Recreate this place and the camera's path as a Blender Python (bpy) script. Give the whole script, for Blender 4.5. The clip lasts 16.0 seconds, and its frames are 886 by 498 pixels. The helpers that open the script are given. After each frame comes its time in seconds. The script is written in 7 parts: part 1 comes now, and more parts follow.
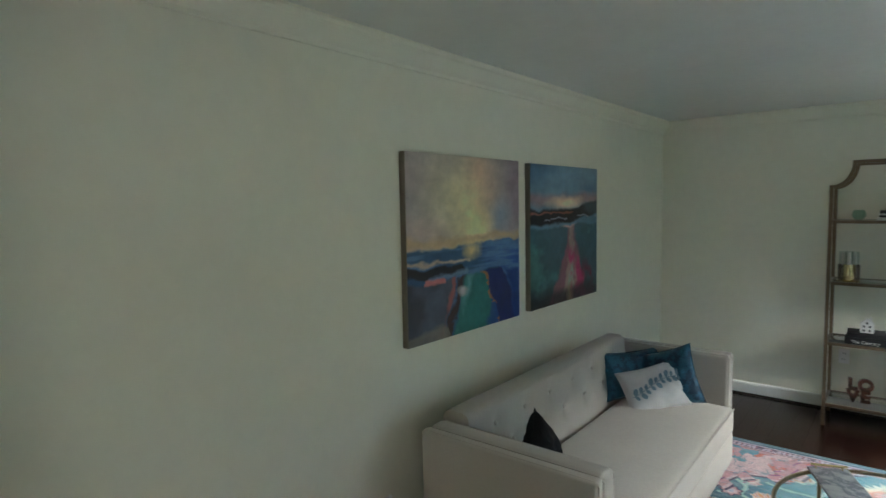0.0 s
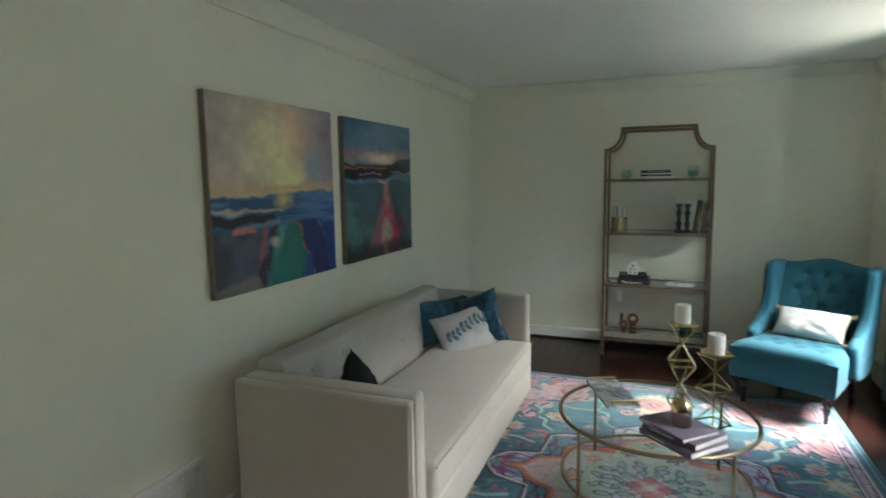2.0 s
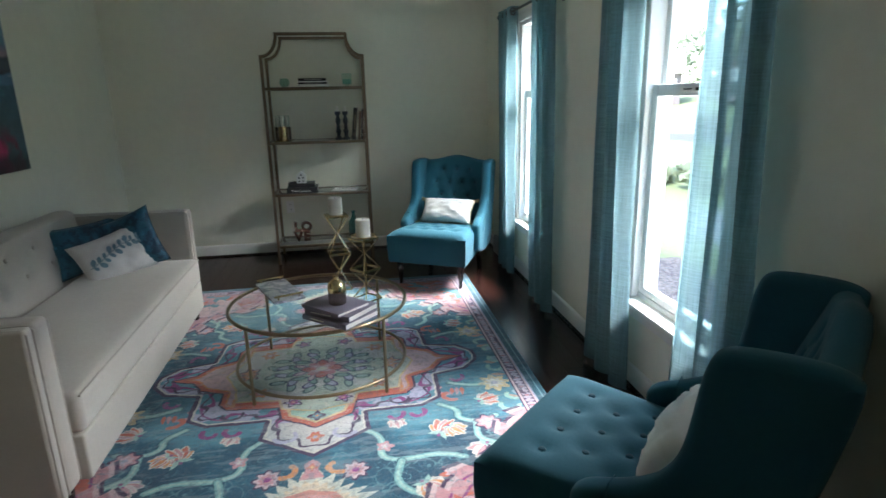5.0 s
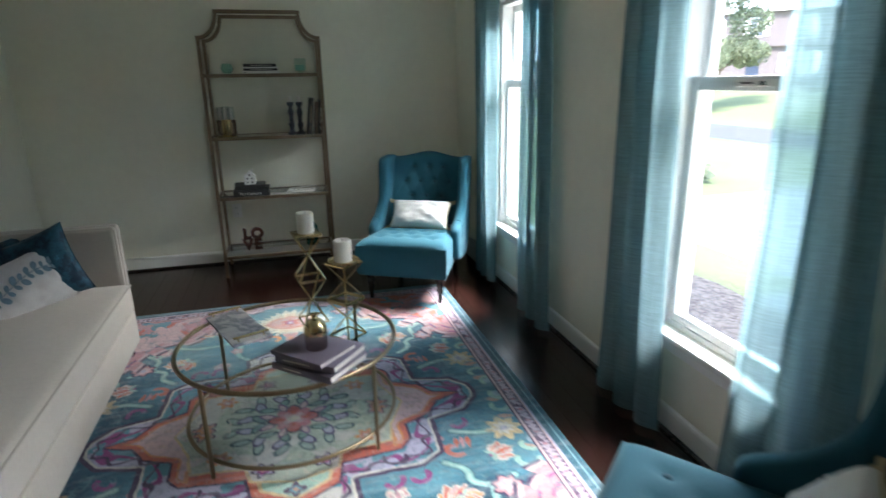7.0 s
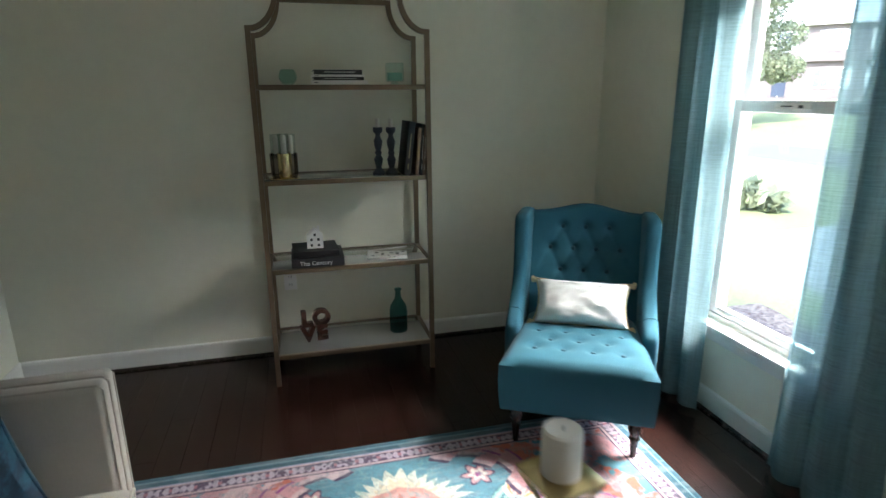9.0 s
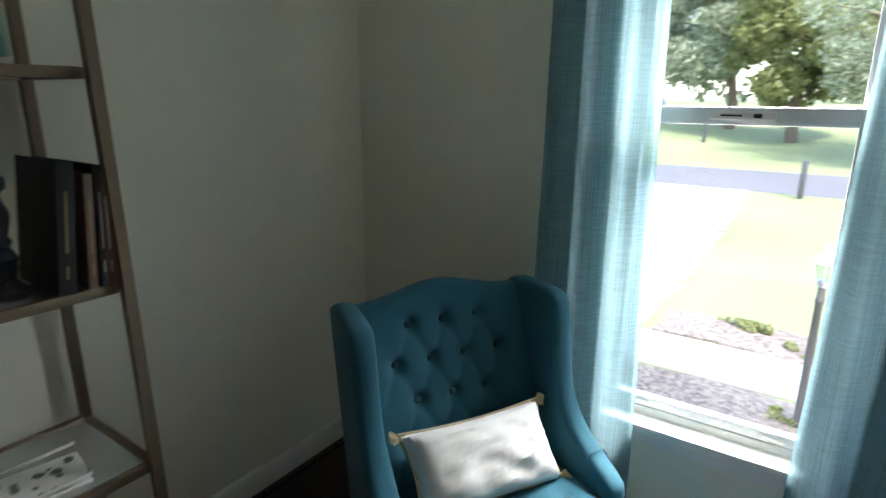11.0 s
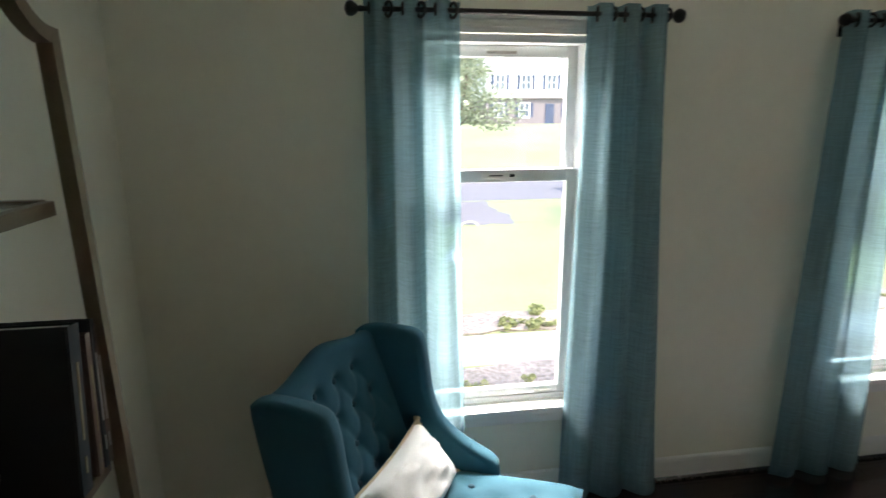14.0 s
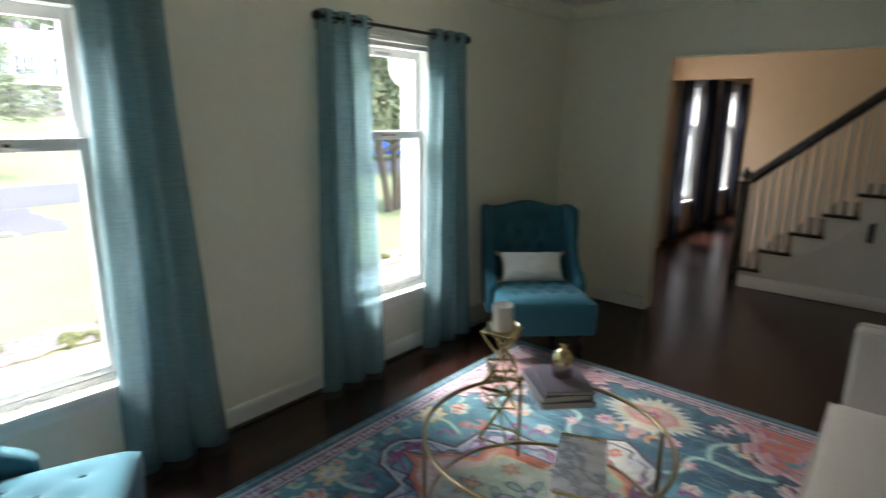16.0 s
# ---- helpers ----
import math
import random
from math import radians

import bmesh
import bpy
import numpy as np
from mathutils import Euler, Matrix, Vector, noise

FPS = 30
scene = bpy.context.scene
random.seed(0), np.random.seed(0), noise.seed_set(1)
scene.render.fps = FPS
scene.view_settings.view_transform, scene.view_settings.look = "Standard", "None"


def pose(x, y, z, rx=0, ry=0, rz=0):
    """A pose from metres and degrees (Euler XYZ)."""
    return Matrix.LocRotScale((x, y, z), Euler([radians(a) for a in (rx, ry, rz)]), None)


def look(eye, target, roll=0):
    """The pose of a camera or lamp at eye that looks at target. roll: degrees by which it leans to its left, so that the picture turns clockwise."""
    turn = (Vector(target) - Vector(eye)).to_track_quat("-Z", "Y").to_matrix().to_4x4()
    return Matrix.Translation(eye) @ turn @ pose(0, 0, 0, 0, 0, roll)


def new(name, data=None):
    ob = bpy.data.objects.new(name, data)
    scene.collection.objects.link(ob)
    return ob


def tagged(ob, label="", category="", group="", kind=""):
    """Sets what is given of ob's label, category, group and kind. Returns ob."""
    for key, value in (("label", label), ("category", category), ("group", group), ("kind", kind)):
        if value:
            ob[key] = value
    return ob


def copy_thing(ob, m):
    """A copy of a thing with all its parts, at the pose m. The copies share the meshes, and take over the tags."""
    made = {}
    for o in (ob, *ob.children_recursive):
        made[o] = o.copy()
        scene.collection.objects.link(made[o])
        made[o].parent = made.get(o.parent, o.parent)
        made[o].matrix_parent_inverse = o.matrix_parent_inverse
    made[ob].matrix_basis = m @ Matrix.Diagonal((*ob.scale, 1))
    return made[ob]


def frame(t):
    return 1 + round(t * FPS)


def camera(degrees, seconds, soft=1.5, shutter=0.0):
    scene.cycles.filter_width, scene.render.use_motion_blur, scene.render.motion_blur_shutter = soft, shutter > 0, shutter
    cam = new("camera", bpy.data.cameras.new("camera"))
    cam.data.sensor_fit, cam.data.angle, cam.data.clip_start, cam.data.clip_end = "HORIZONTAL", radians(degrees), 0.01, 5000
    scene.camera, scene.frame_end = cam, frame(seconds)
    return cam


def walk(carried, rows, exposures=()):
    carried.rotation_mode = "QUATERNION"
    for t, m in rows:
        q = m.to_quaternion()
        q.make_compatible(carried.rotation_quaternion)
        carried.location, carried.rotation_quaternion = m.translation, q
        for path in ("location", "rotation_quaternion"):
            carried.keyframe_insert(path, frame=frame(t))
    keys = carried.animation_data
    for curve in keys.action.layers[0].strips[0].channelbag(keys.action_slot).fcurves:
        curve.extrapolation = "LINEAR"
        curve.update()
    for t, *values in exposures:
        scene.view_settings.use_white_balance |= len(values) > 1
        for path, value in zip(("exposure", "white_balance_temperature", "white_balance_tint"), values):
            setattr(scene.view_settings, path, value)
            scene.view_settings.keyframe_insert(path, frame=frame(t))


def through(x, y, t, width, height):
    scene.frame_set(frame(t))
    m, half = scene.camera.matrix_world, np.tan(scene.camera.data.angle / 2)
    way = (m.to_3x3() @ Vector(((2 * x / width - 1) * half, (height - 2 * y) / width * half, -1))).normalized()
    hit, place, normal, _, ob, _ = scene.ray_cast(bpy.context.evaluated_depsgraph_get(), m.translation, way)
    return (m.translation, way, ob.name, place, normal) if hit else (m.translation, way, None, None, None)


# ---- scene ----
cam = camera(76.3, 16.0, 1.4, 0.5)
PATH = [
    (0, (0.617, 0.684, 1.72), (-0.652, 2.222, 1.564), -1.0),
    (0.5, (0.596, 0.667, 1.689), (-0.564, 2.289, 1.537), -1.0),
    (1, (0.628, 0.676, 1.665), (-0.404, 2.381, 1.502), -1.0),
    (1.5, (0.655, 0.666, 1.614), (-0.244, 2.442, 1.421), -1.0),
    (2, (0.684, 0.669, 1.566), (-0.053, 2.512, 1.325), -0.9),
    (2.5, (0.708, 0.674, 1.513), (0.154, 2.574, 1.221), -0.9),
    (3, (0.751, 0.667, 1.478), (0.37, 2.599, 1.129), -1.0),
    (3.5, (0.801, 0.653, 1.457), (0.604, 2.603, 1.061), -1.1),
    (4, (0.839, 0.643, 1.439), (0.832, 2.592, 0.991), -1.1),
    (4.5, (0.875, 0.619, 1.437), (1.035, 2.552, 0.948), -1.2),
    (6.8, (0.77, 1.029, 1.461), (1.305, 2.871, 0.893), -1.0),
    (7, (0.729, 1.176, 1.473), (1.225, 3.028, 0.904), -1.0),
    (7.5, (0.618, 1.591, 1.486), (1.04, 3.465, 0.926), -0.8),
    (8, (0.567, 2.062, 1.503), (0.976, 3.939, 0.945), -0.8),
    (8.5, (0.442, 2.503, 1.508), (0.867, 4.38, 0.962), -0.5),
    (8.7, (0.415, 2.666, 1.507), (0.864, 4.54, 0.975), -0.4),
    (9.2, (0.27, 3.02, 1.507), (0.794, 4.878, 0.974), -0.3),
    (9.7, (0.1, 3.52, 1.506), (0.887, 5.282, 0.973), -0.1),
    (10.2, (0.15, 3.98, 1.508), (1.309, 5.523, 0.975), 0.1),
    (10.8, (0.426, 4.381, 1.51), (1.929, 5.587, 0.975), 0.3),
    (11, (0.438, 4.495, 1.498), (2.024, 5.597, 0.977), 0.3),
    (11.5, (0.526, 4.74, 1.472), (2.273, 5.576, 0.973), -0.3),
    (12, (0.472, 4.955, 1.506), (2.309, 5.554, 0.989), -0.6),
    (12.5, (0.314, 5.09, 1.593), (2.219, 5.391, 1.064), -0.3),
    (13, (0.128, 5.161, 1.666), (2.059, 5.244, 1.151), -0.3),
    (13.5, (0.064, 5.266, 1.677), (2.004, 5.181, 1.2), -0.4),
    (14, (0.032, 5.32, 1.679), (1.957, 5.023, 1.226), -0.3),
    (14.5, (-0.026, 5.325, 1.649), (1.85, 4.785, 1.212), -0.2),
    (15, (-0.108, 5.291, 1.632), (1.666, 4.491, 1.173), 0.1),
    (15.5, (-0.182, 5.245, 1.606), (1.378, 4.084, 1.14), 0.4),
    (16, (-0.286, 5.232, 1.578), (0.979, 3.754, 1.113), 0.6),
]
EXPOSURES = [(0, 3.73, 6350, 7), (1, 3.77, 6550, 8), (2.5, 3.71, 6500, 8), (4.5, 3.35, 6200, 9), (7, 3.27, 6350, 11), (8.7, 3.47, 6600, 11),
             (11, 3.15, 6500, 12), (12, 2.90, 6600, 13), (13.5, 3.20, 6950, 15), (14.5, 3.20, 6850, 15), (15.2, 3.00, 6550, 13), (16, 3.30, 6800, 12)]
walk(cam, [(t, look(eye, target, roll)) for t, eye, target, roll in PATH], EXPOSURES)

# ---- world, sun and window light ----
world = bpy.data.worlds.new("sky")
scene.world = world
world.use_nodes = True
wn = world.node_tree.nodes
sky = wn.new("ShaderNodeTexSky")
sky.sky_type = "NISHITA"
sky.sun_disc = False
SUN_ELEV, SUN_ROT = radians(50), radians(230)
sky.sun_elevation, sky.sun_rotation = SUN_ELEV, SUN_ROT
wn["Background"].inputs["Strength"].default_value = 0.15
world.node_tree.links.new(sky.outputs[0], wn["Background"].inputs["Color"])

sun_data = bpy.data.lights.new("sun", "SUN")
sun_data.energy, sun_data.angle, sun_data.color = 1.25, radians(10), (1.0, 0.97, 0.93)
sun = new("sun", sun_data)
sun.matrix_world = look((20, -10, 30), (20 - math.sin(SUN_ROT), -10 - math.cos(SUN_ROT), 30 - math.tan(SUN_ELEV)))



def window_light(name, place, target, width, height, watts, color, spread=180):
    """An area lamp outside an opening, in place of sky or ground light shining in, or added as fill."""
    data = bpy.data.lights.new(name, "AREA")
    data.shape, data.size, data.size_y, data.energy, data.color = "RECTANGLE", width, height, watts, color
    data.spread = radians(spread)
    lamp = new(name, data)
    lamp.matrix_world = look(place, target)
    return lamp


SKY_COLOR = (1.0, 0.98, 0.95)
GROUND_WATTS = 12.0
# the porch roof shades the second window
for wy, watts in ((4.735, 52.0), (2.795, 33.0)):
    window_light("skylight_window", (3.90, wy, 3.55), (2.15, wy, 1.20), 1.4, 0.80, watts * 0.36, SKY_COLOR, 80)
    # the lower sky, under the eaves
    window_light("low_skylight_window", (4.40, wy, 2.98), (-0.6, wy, 1.0), 1.9, 0.45, watts * 0.40, SKY_COLOR, 110)
    # light thrown up by the sunlit ground in front of the window
    window_light("ground_bounce", (2.64, wy, -0.12), (2.30, wy, 0.60), 1.5, 0.45, GROUND_WATTS, (1.0, 0.98, 0.88))
window_light("skylight_dining", (2.86, -2.625, 2.50), (2.26, -2.625, 1.70), 0.9, 0.75, 32.0, SKY_COLOR)
window_light("skylight_dining", (2.86, -4.405, 2.50), (2.26, -4.405, 1.70), 0.9, 0.75, 32.0, SKY_COLOR)
# fill added for the hall, through an opening that is never seen
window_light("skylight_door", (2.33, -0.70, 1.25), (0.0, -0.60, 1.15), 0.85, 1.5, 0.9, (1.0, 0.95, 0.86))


# ---- mesh helpers ----
def empty(name, label, category, m, group="", kind=""):
    ob = new(name)
    ob.matrix_world = m
    ob.empty_display_size = 0.05
    return tagged(ob, label, category, group, kind)


def part(name, bm, material, parent=None, label="", smooth=True, m=None):
    """Links a bmesh as one mesh object under a thing or a part, in the parent's own space."""
    data = bpy.data.meshes.new(name)
    bmesh.ops.recalc_face_normals(bm, faces=bm.faces)
    bm.to_mesh(data)
    bm.free()
    data.materials.append(material)
    if smooth:
        data.polygons.foreach_set("use_smooth", [True] * len(data.polygons))
        data.set_sharp_from_angle(angle=radians(38))
    ob = new(name, data)
    if parent is not None:
        ob.parent = parent
    if m is not None:
        ob.matrix_basis = m
    if label:
        tagged(ob, label)
    return ob


def part_copy(ob, m, parent=None):
    """The same part once more, on the same mesh."""
    c = ob.copy()
    scene.collection.objects.link(c)
    c.parent = parent or ob.parent
    c.matrix_basis = m
    return c


def box(bm, x0, x1, y0, y1, z0, z1, bevel=0.0, seg=2):
    made = bmesh.ops.create_cube(bm, size=1.0)["verts"]
    for v in made:
        v.co = Vector((x0 + (v.co.x + 0.5) * (x1 - x0), y0 + (v.co.y + 0.5) * (y1 - y0), z0 + (v.co.z + 0.5) * (z1 - z0)))
    if bevel > 0:
        edges = list({e for v in made for e in v.link_edges})
        bmesh.ops.bevel(bm, geom=edges, offset=bevel, segments=seg, profile=0.5, affect="EDGES", clamp_overlap=True)


def boxed(*a, **k):
    bm = bmesh.new()
    box(bm, *a, **k)
    return bm


def lathe(bm, profile, seg=24, at=(0, 0, 0)):
    rings = []
    for r, z in profile:
        rings.append([bm.verts.new((at[0] + r * math.cos(2 * math.pi * k / seg), at[1] + r * math.sin(2 * math.pi * k / seg), at[2] + z)) for k in range(seg)])
    for a, b in zip(rings, rings[1:]):
        for k in range(seg):
            bm.faces.new((a[k], a[(k + 1) % seg], b[(k + 1) % seg], b[k]))
    bm.faces.new(list(reversed(rings[0])))
    bm.faces.new(rings[-1])


def lathed(profile, seg=24):
    bm = bmesh.new()
    lathe(bm, profile, seg)
    return bm


def tube(bm, pts, r, seg=8, closed=False, r_end=None):
    pts = [Vector(p) for p in pts]
    n = len(pts)
    rings, side = [], None
    for i, p in enumerate(pts):
        a = pts[i - 1] if (i > 0 or closed) else p
        b = pts[(i + 1) % n] if (i < n - 1 or closed) else p
        d = (b - a).normalized()
        if side is None:
            side = d.orthogonal().normalized()
        side = (side - d * side.dot(d)).normalized()
        up = d.cross(side)
        rr = r if r_end is None else r + (r_end - r) * i / (n - 1)
        rings.append([bm.verts.new(p + rr * (math.cos(2 * math.pi * k / seg) * side + math.sin(2 * math.pi * k / seg) * up)) for k in range(seg)])
    for i in range(n if closed else n - 1):
        a, b = rings[i], rings[(i + 1) % n]
        for k in range(seg):
            bm.faces.new((a[k], a[(k + 1) % seg], b[(k + 1) % seg], b[k]))
    if not closed:
        bm.faces.new(list(reversed(rings[0])))
        bm.faces.new(rings[-1])


def tubed(pts, r, seg=8, closed=False, r_end=None):
    bm = bmesh.new()
    tube(bm, pts, r, seg, closed, r_end)
    return bm


def bar(bm, a, b, w, h=None):
    """A square bar from a to b."""
    a, b = Vector(a), Vector(b)
    d = (b - a).normalized()
    s = d.cross(Vector((0, 0, 1)))
    s = s.normalized() if s.length > 1e-4 else Vector((1, 0, 0))
    u = s.cross(d)
    h = h or w
    c = [[bm.verts.new(p + s * i * w / 2 + u * j * h / 2) for i, j in ((-1, -1), (1, -1), (1, 1), (-1, 1))] for p in (a, b)]
    for k in range(4):
        bm.faces.new((c[0][k], c[0][(k + 1) % 4], c[1][(k + 1) % 4], c[1][k]))
    bm.faces.new(c[0][::-1])
    bm.faces.new(c[1])


def prism(bm, outline, x0, x1):
    """An outline in (y, z), extruded from x0 to x1."""
    a = [bm.verts.new((x0, y, z)) for y, z in outline]
    b = [bm.verts.new((x1, y, z)) for y, z in outline]
    n = len(outline)
    for k in range(n):
        bm.faces.new((a[k], a[(k + 1) % n], b[(k + 1) % n], b[k]))
    bm.faces.new(a[::-1])
    bm.faces.new(b)


def grid_sheet(bm, nu, nv, place):
    """A sheet of nu by nv cells; place(u, v) with u, v from 0 to 1."""
    rows = [[bm.verts.new(place(i / nu, j / nv)) for i in range(nu + 1)] for j in range(nv + 1)]
    for j in range(nv):
        for i in range(nu):
            bm.faces.new((rows[j][i], rows[j][i + 1], rows[j + 1][i + 1], rows[j + 1][i]))
    return rows


def cushion(w, h, t, n=22, pinch=0.10, seed=0.0):
    """A stuffed pillow lying in x and z, with its thickness along y, pinched corners and soft wrinkles."""
    bm = bmesh.new()
    for side in (-1, 1):
        def place(u, v, side=side):
            a, b = 2 * u - 1, 2 * v - 1
            edge = max(0.0, (1 - abs(a) ** 2.6) * (1 - abs(b) ** 2.6)) ** 0.42
            sx = 1 - pinch * (1 - b * b) * abs(a) ** 3
            sz = 1 - pinch * (1 - a * a) * abs(b) ** 3
            wr = 0.016 * noise.noise(Vector((a * 3 + seed, b * 3, side * 2 + seed))) + 0.009 * noise.noise(Vector((a * 7, b * 9, side + seed)))
            return Vector((a * w / 2 * sx, side * (t / 2 * edge + wr * edge), b * h / 2 * sz))
        grid_sheet(bm, n, n, place)
    bmesh.ops.remove_doubles(bm, verts=bm.verts, dist=0.0008)
    return bm


def piping(w, h, r=0.004, pinch=0.10, n=14):
    pts = []
    for a0, b0, a1, b1 in ((-1, -1, 1, -1), (1, -1, 1, 1), (1, 1, -1, 1), (-1, 1, -1, -1)):
        for k in range(n):
            a, b = a0 + (a1 - a0) * k / n, b0 + (b1 - b0) * k / n
            pts.append((a * w / 2 * (1 - pinch * (1 - b * b) * abs(a) ** 3), 0, b * h / 2 * (1 - pinch * (1 - a * a) * abs(b) ** 3)))
    return tubed(pts, r, 6, True)


def words(text, size, depth, material, name, parent, m, label="", bold=0.0):
    """Raised lettering in the built-in font, made a mesh."""
    curve = bpy.data.curves.new("lettering", "FONT")
    curve.body, curve.size, curve.extrude, curve.align_x, curve.offset = text, size, depth, "CENTER", bold
    tmp = bpy.data.objects.new("lettering", curve)
    data = bpy.data.meshes.new_from_object(tmp)
    bpy.data.objects.remove(tmp)
    bpy.data.curves.remove(curve)
    data.materials.clear()
    data.materials.append(material)
    ob = new(name, data)
    ob.parent = parent
    ob.matrix_basis = m
    if label:
        tagged(ob, label)
    return ob


# ---- materials ----
class Nodes:
    def __init__(self, name):
        self.m = bpy.data.materials.new(name)
        self.m.use_nodes = True
        self.t = self.m.node_tree
        self.bsdf = self.t.nodes["Principled BSDF"]
        self.out = self.t.nodes["Material Output"]

    def node(self, kind, **values):
        n = self.t.nodes.new(kind)
        for key, v in values.items():
            n.inputs[key.replace("_", " ")].default_value = v
        return n

    def link(self, a, b):
        self.t.links.new(a, b)

    def coords(self, kind="Object", scale=(1, 1, 1)):
        c = self.node("ShaderNodeTexCoord")
        mp = self.node("ShaderNodeMapping")
        mp.inputs["Scale"].default_value = scale
        self.link(c.outputs[kind], mp.inputs["Vector"])
        return mp.outputs[0]

    def noise(self, scale, detail=4.0, vec=None, rough=0.55):
        n = self.node("ShaderNodeTexNoise", Scale=scale, Detail=detail, Roughness=rough)
        if vec is not None:
            self.link(vec, n.inputs["Vector"])
        return n.outputs["Fac"]

    def ramp(self, fac, stops):
        r = self.t.nodes.new("ShaderNodeValToRGB")
        while len(r.color_ramp.elements) < len(stops):
            r.color_ramp.elements.new(0.5)
        for e, (p, c) in zip(r.color_ramp.elements, stops):
            e.position, e.color = p, (*c, 1)
        self.link(fac, r.inputs[0])
        return r.outputs[0]

    def mix(self, fac, a, b, blend="MIX"):
        n = self.t.nodes.new("ShaderNodeMix")
        n.data_type, n.blend_type = "RGBA", blend
        for sock, v in ((n.inputs[0], fac), (n.inputs[6], a), (n.inputs[7], b)):
            if isinstance(v, (int, float)):
                sock.default_value = v
            elif isinstance(v, tuple):
                sock.default_value = (*v, 1)
            else:
                self.link(v, sock)
        return n.outputs[2]

    def bump(self, height, strength, distance=0.01):
        b = self.node("ShaderNodeBump", Strength=strength, Distance=distance)
        self.link(height, b.inputs["Height"])
        self.link(b.outputs[0], self.bsdf.inputs["Normal"])
        return b.outputs[0]


def scaled(c, f):
    return tuple(min(1.0, v * f) for v in c)


def plain(name, color, rough=0.5, metal=0.0, vary=0.12, scale=6.0, fine=90.0, bump=0.15, dist=0.002, sheen=0.0, coat=0.0):
    """Base colour with wear at two scales, fine relief and uneven gloss."""
    k = Nodes(name)
    vec = k.coords()
    big, small = k.noise(scale, 3, vec), k.noise(fine, 3, vec)
    col = k.ramp(big, [(0.25, scaled(color, 1 - vary)), (0.75, scaled(color, 1 + vary))])
    col = k.mix(0.35 * min(1, vary * 4), col, k.ramp(small, [(0.3, scaled(color, 1 - 1.5 * vary)), (0.7, scaled(color, 1 + vary))]))
    k.link(col, k.bsdf.inputs["Base Color"])
    rr = k.ramp(big, [(0.2, (max(0.02, rough - 0.07),) * 3), (0.8, (min(1, rough + 0.07),) * 3)])
    k.link(rr, k.bsdf.inputs["Roughness"])
    k.bsdf.inputs["Metallic"].default_value = metal
    k.bsdf.inputs["Sheen Weight"].default_value = sheen
    k.bsdf.inputs["Coat Weight"].default_value = coat
    if bump:
        k.bump(small, bump, dist)
    return k.m


def cloth(name, color, weave=700.0, vary=0.12, sheen=0.35, rough=0.9, slub=0.3):
    """Woven upholstery: threads both ways, slubs and a soft mottling."""
    k = Nodes(name)
    vec = k.coords()
    wx = k.noise(1.0, 2, k.coords(scale=(weave, weave * 0.08, weave * 0.08)))
    wz = k.noise(1.0, 2, k.coords(scale=(weave * 0.08, weave * 0.08, weave)))
    thread = k.mix(0.5, wx, wz)
    big = k.noise(3.5, 4, vec)
    col = k.ramp(big, [(0.3, scaled(color, 1 - vary)), (0.7, scaled(color, 1 + vary))])
    col = k.mix(slub, col, k.ramp(thread, [(0.35, scaled(color, 0.72)), (0.65, scaled(color, 1.22))]))
    k.link(col, k.bsdf.inputs["Base Color"])
    k.bsdf.inputs["Roughness"].default_value = rough
    k.bsdf.inputs["Sheen Weight"].default_value = sheen
    k.bump(thread, 0.25, 0.002)
    return k.m


def glass(name, tint=(1, 1, 1), gloss=1.0, rough=0.0, see=0.95):
    """Thin glass: clear to look through, with mirror gloss that grows at grazing angles."""
    k = Nodes(name)
    tr = k.t.nodes.new("ShaderNodeBsdfTransparent")
    tr.inputs["Color"].default_value = (*scaled(tint, see), 1)
    gl = k.t.nodes.new("ShaderNodeBsdfGlossy")
    gl.inputs["Roughness"].default_value = rough
    fr = k.node("ShaderNodeLayerWeight", Blend=0.5)
    pw = k.t.nodes.new("ShaderNodeMath")
    pw.operation = "POWER"
    pw.inputs[1].default_value = 4.0
    k.link(fr.outputs["Facing"], pw.inputs[0])
    ml = k.t.nodes.new("ShaderNodeMath")
    ml.operation = "MULTIPLY_ADD"
    ml.inputs[1].default_value, ml.inputs[2].default_value = 0.6 * gloss, 0.03 * gloss
    k.link(pw.outputs[0], ml.inputs[0])
    mx = k.t.nodes.new("ShaderNodeMixShader")
    k.link(ml.outputs[0], mx.inputs[0])
    k.link(tr.outputs[0], mx.inputs[1])
    k.link(gl.outputs[0], mx.inputs[2])
    k.link(mx.outputs[0], k.out.inputs["Surface"])
    return k.m


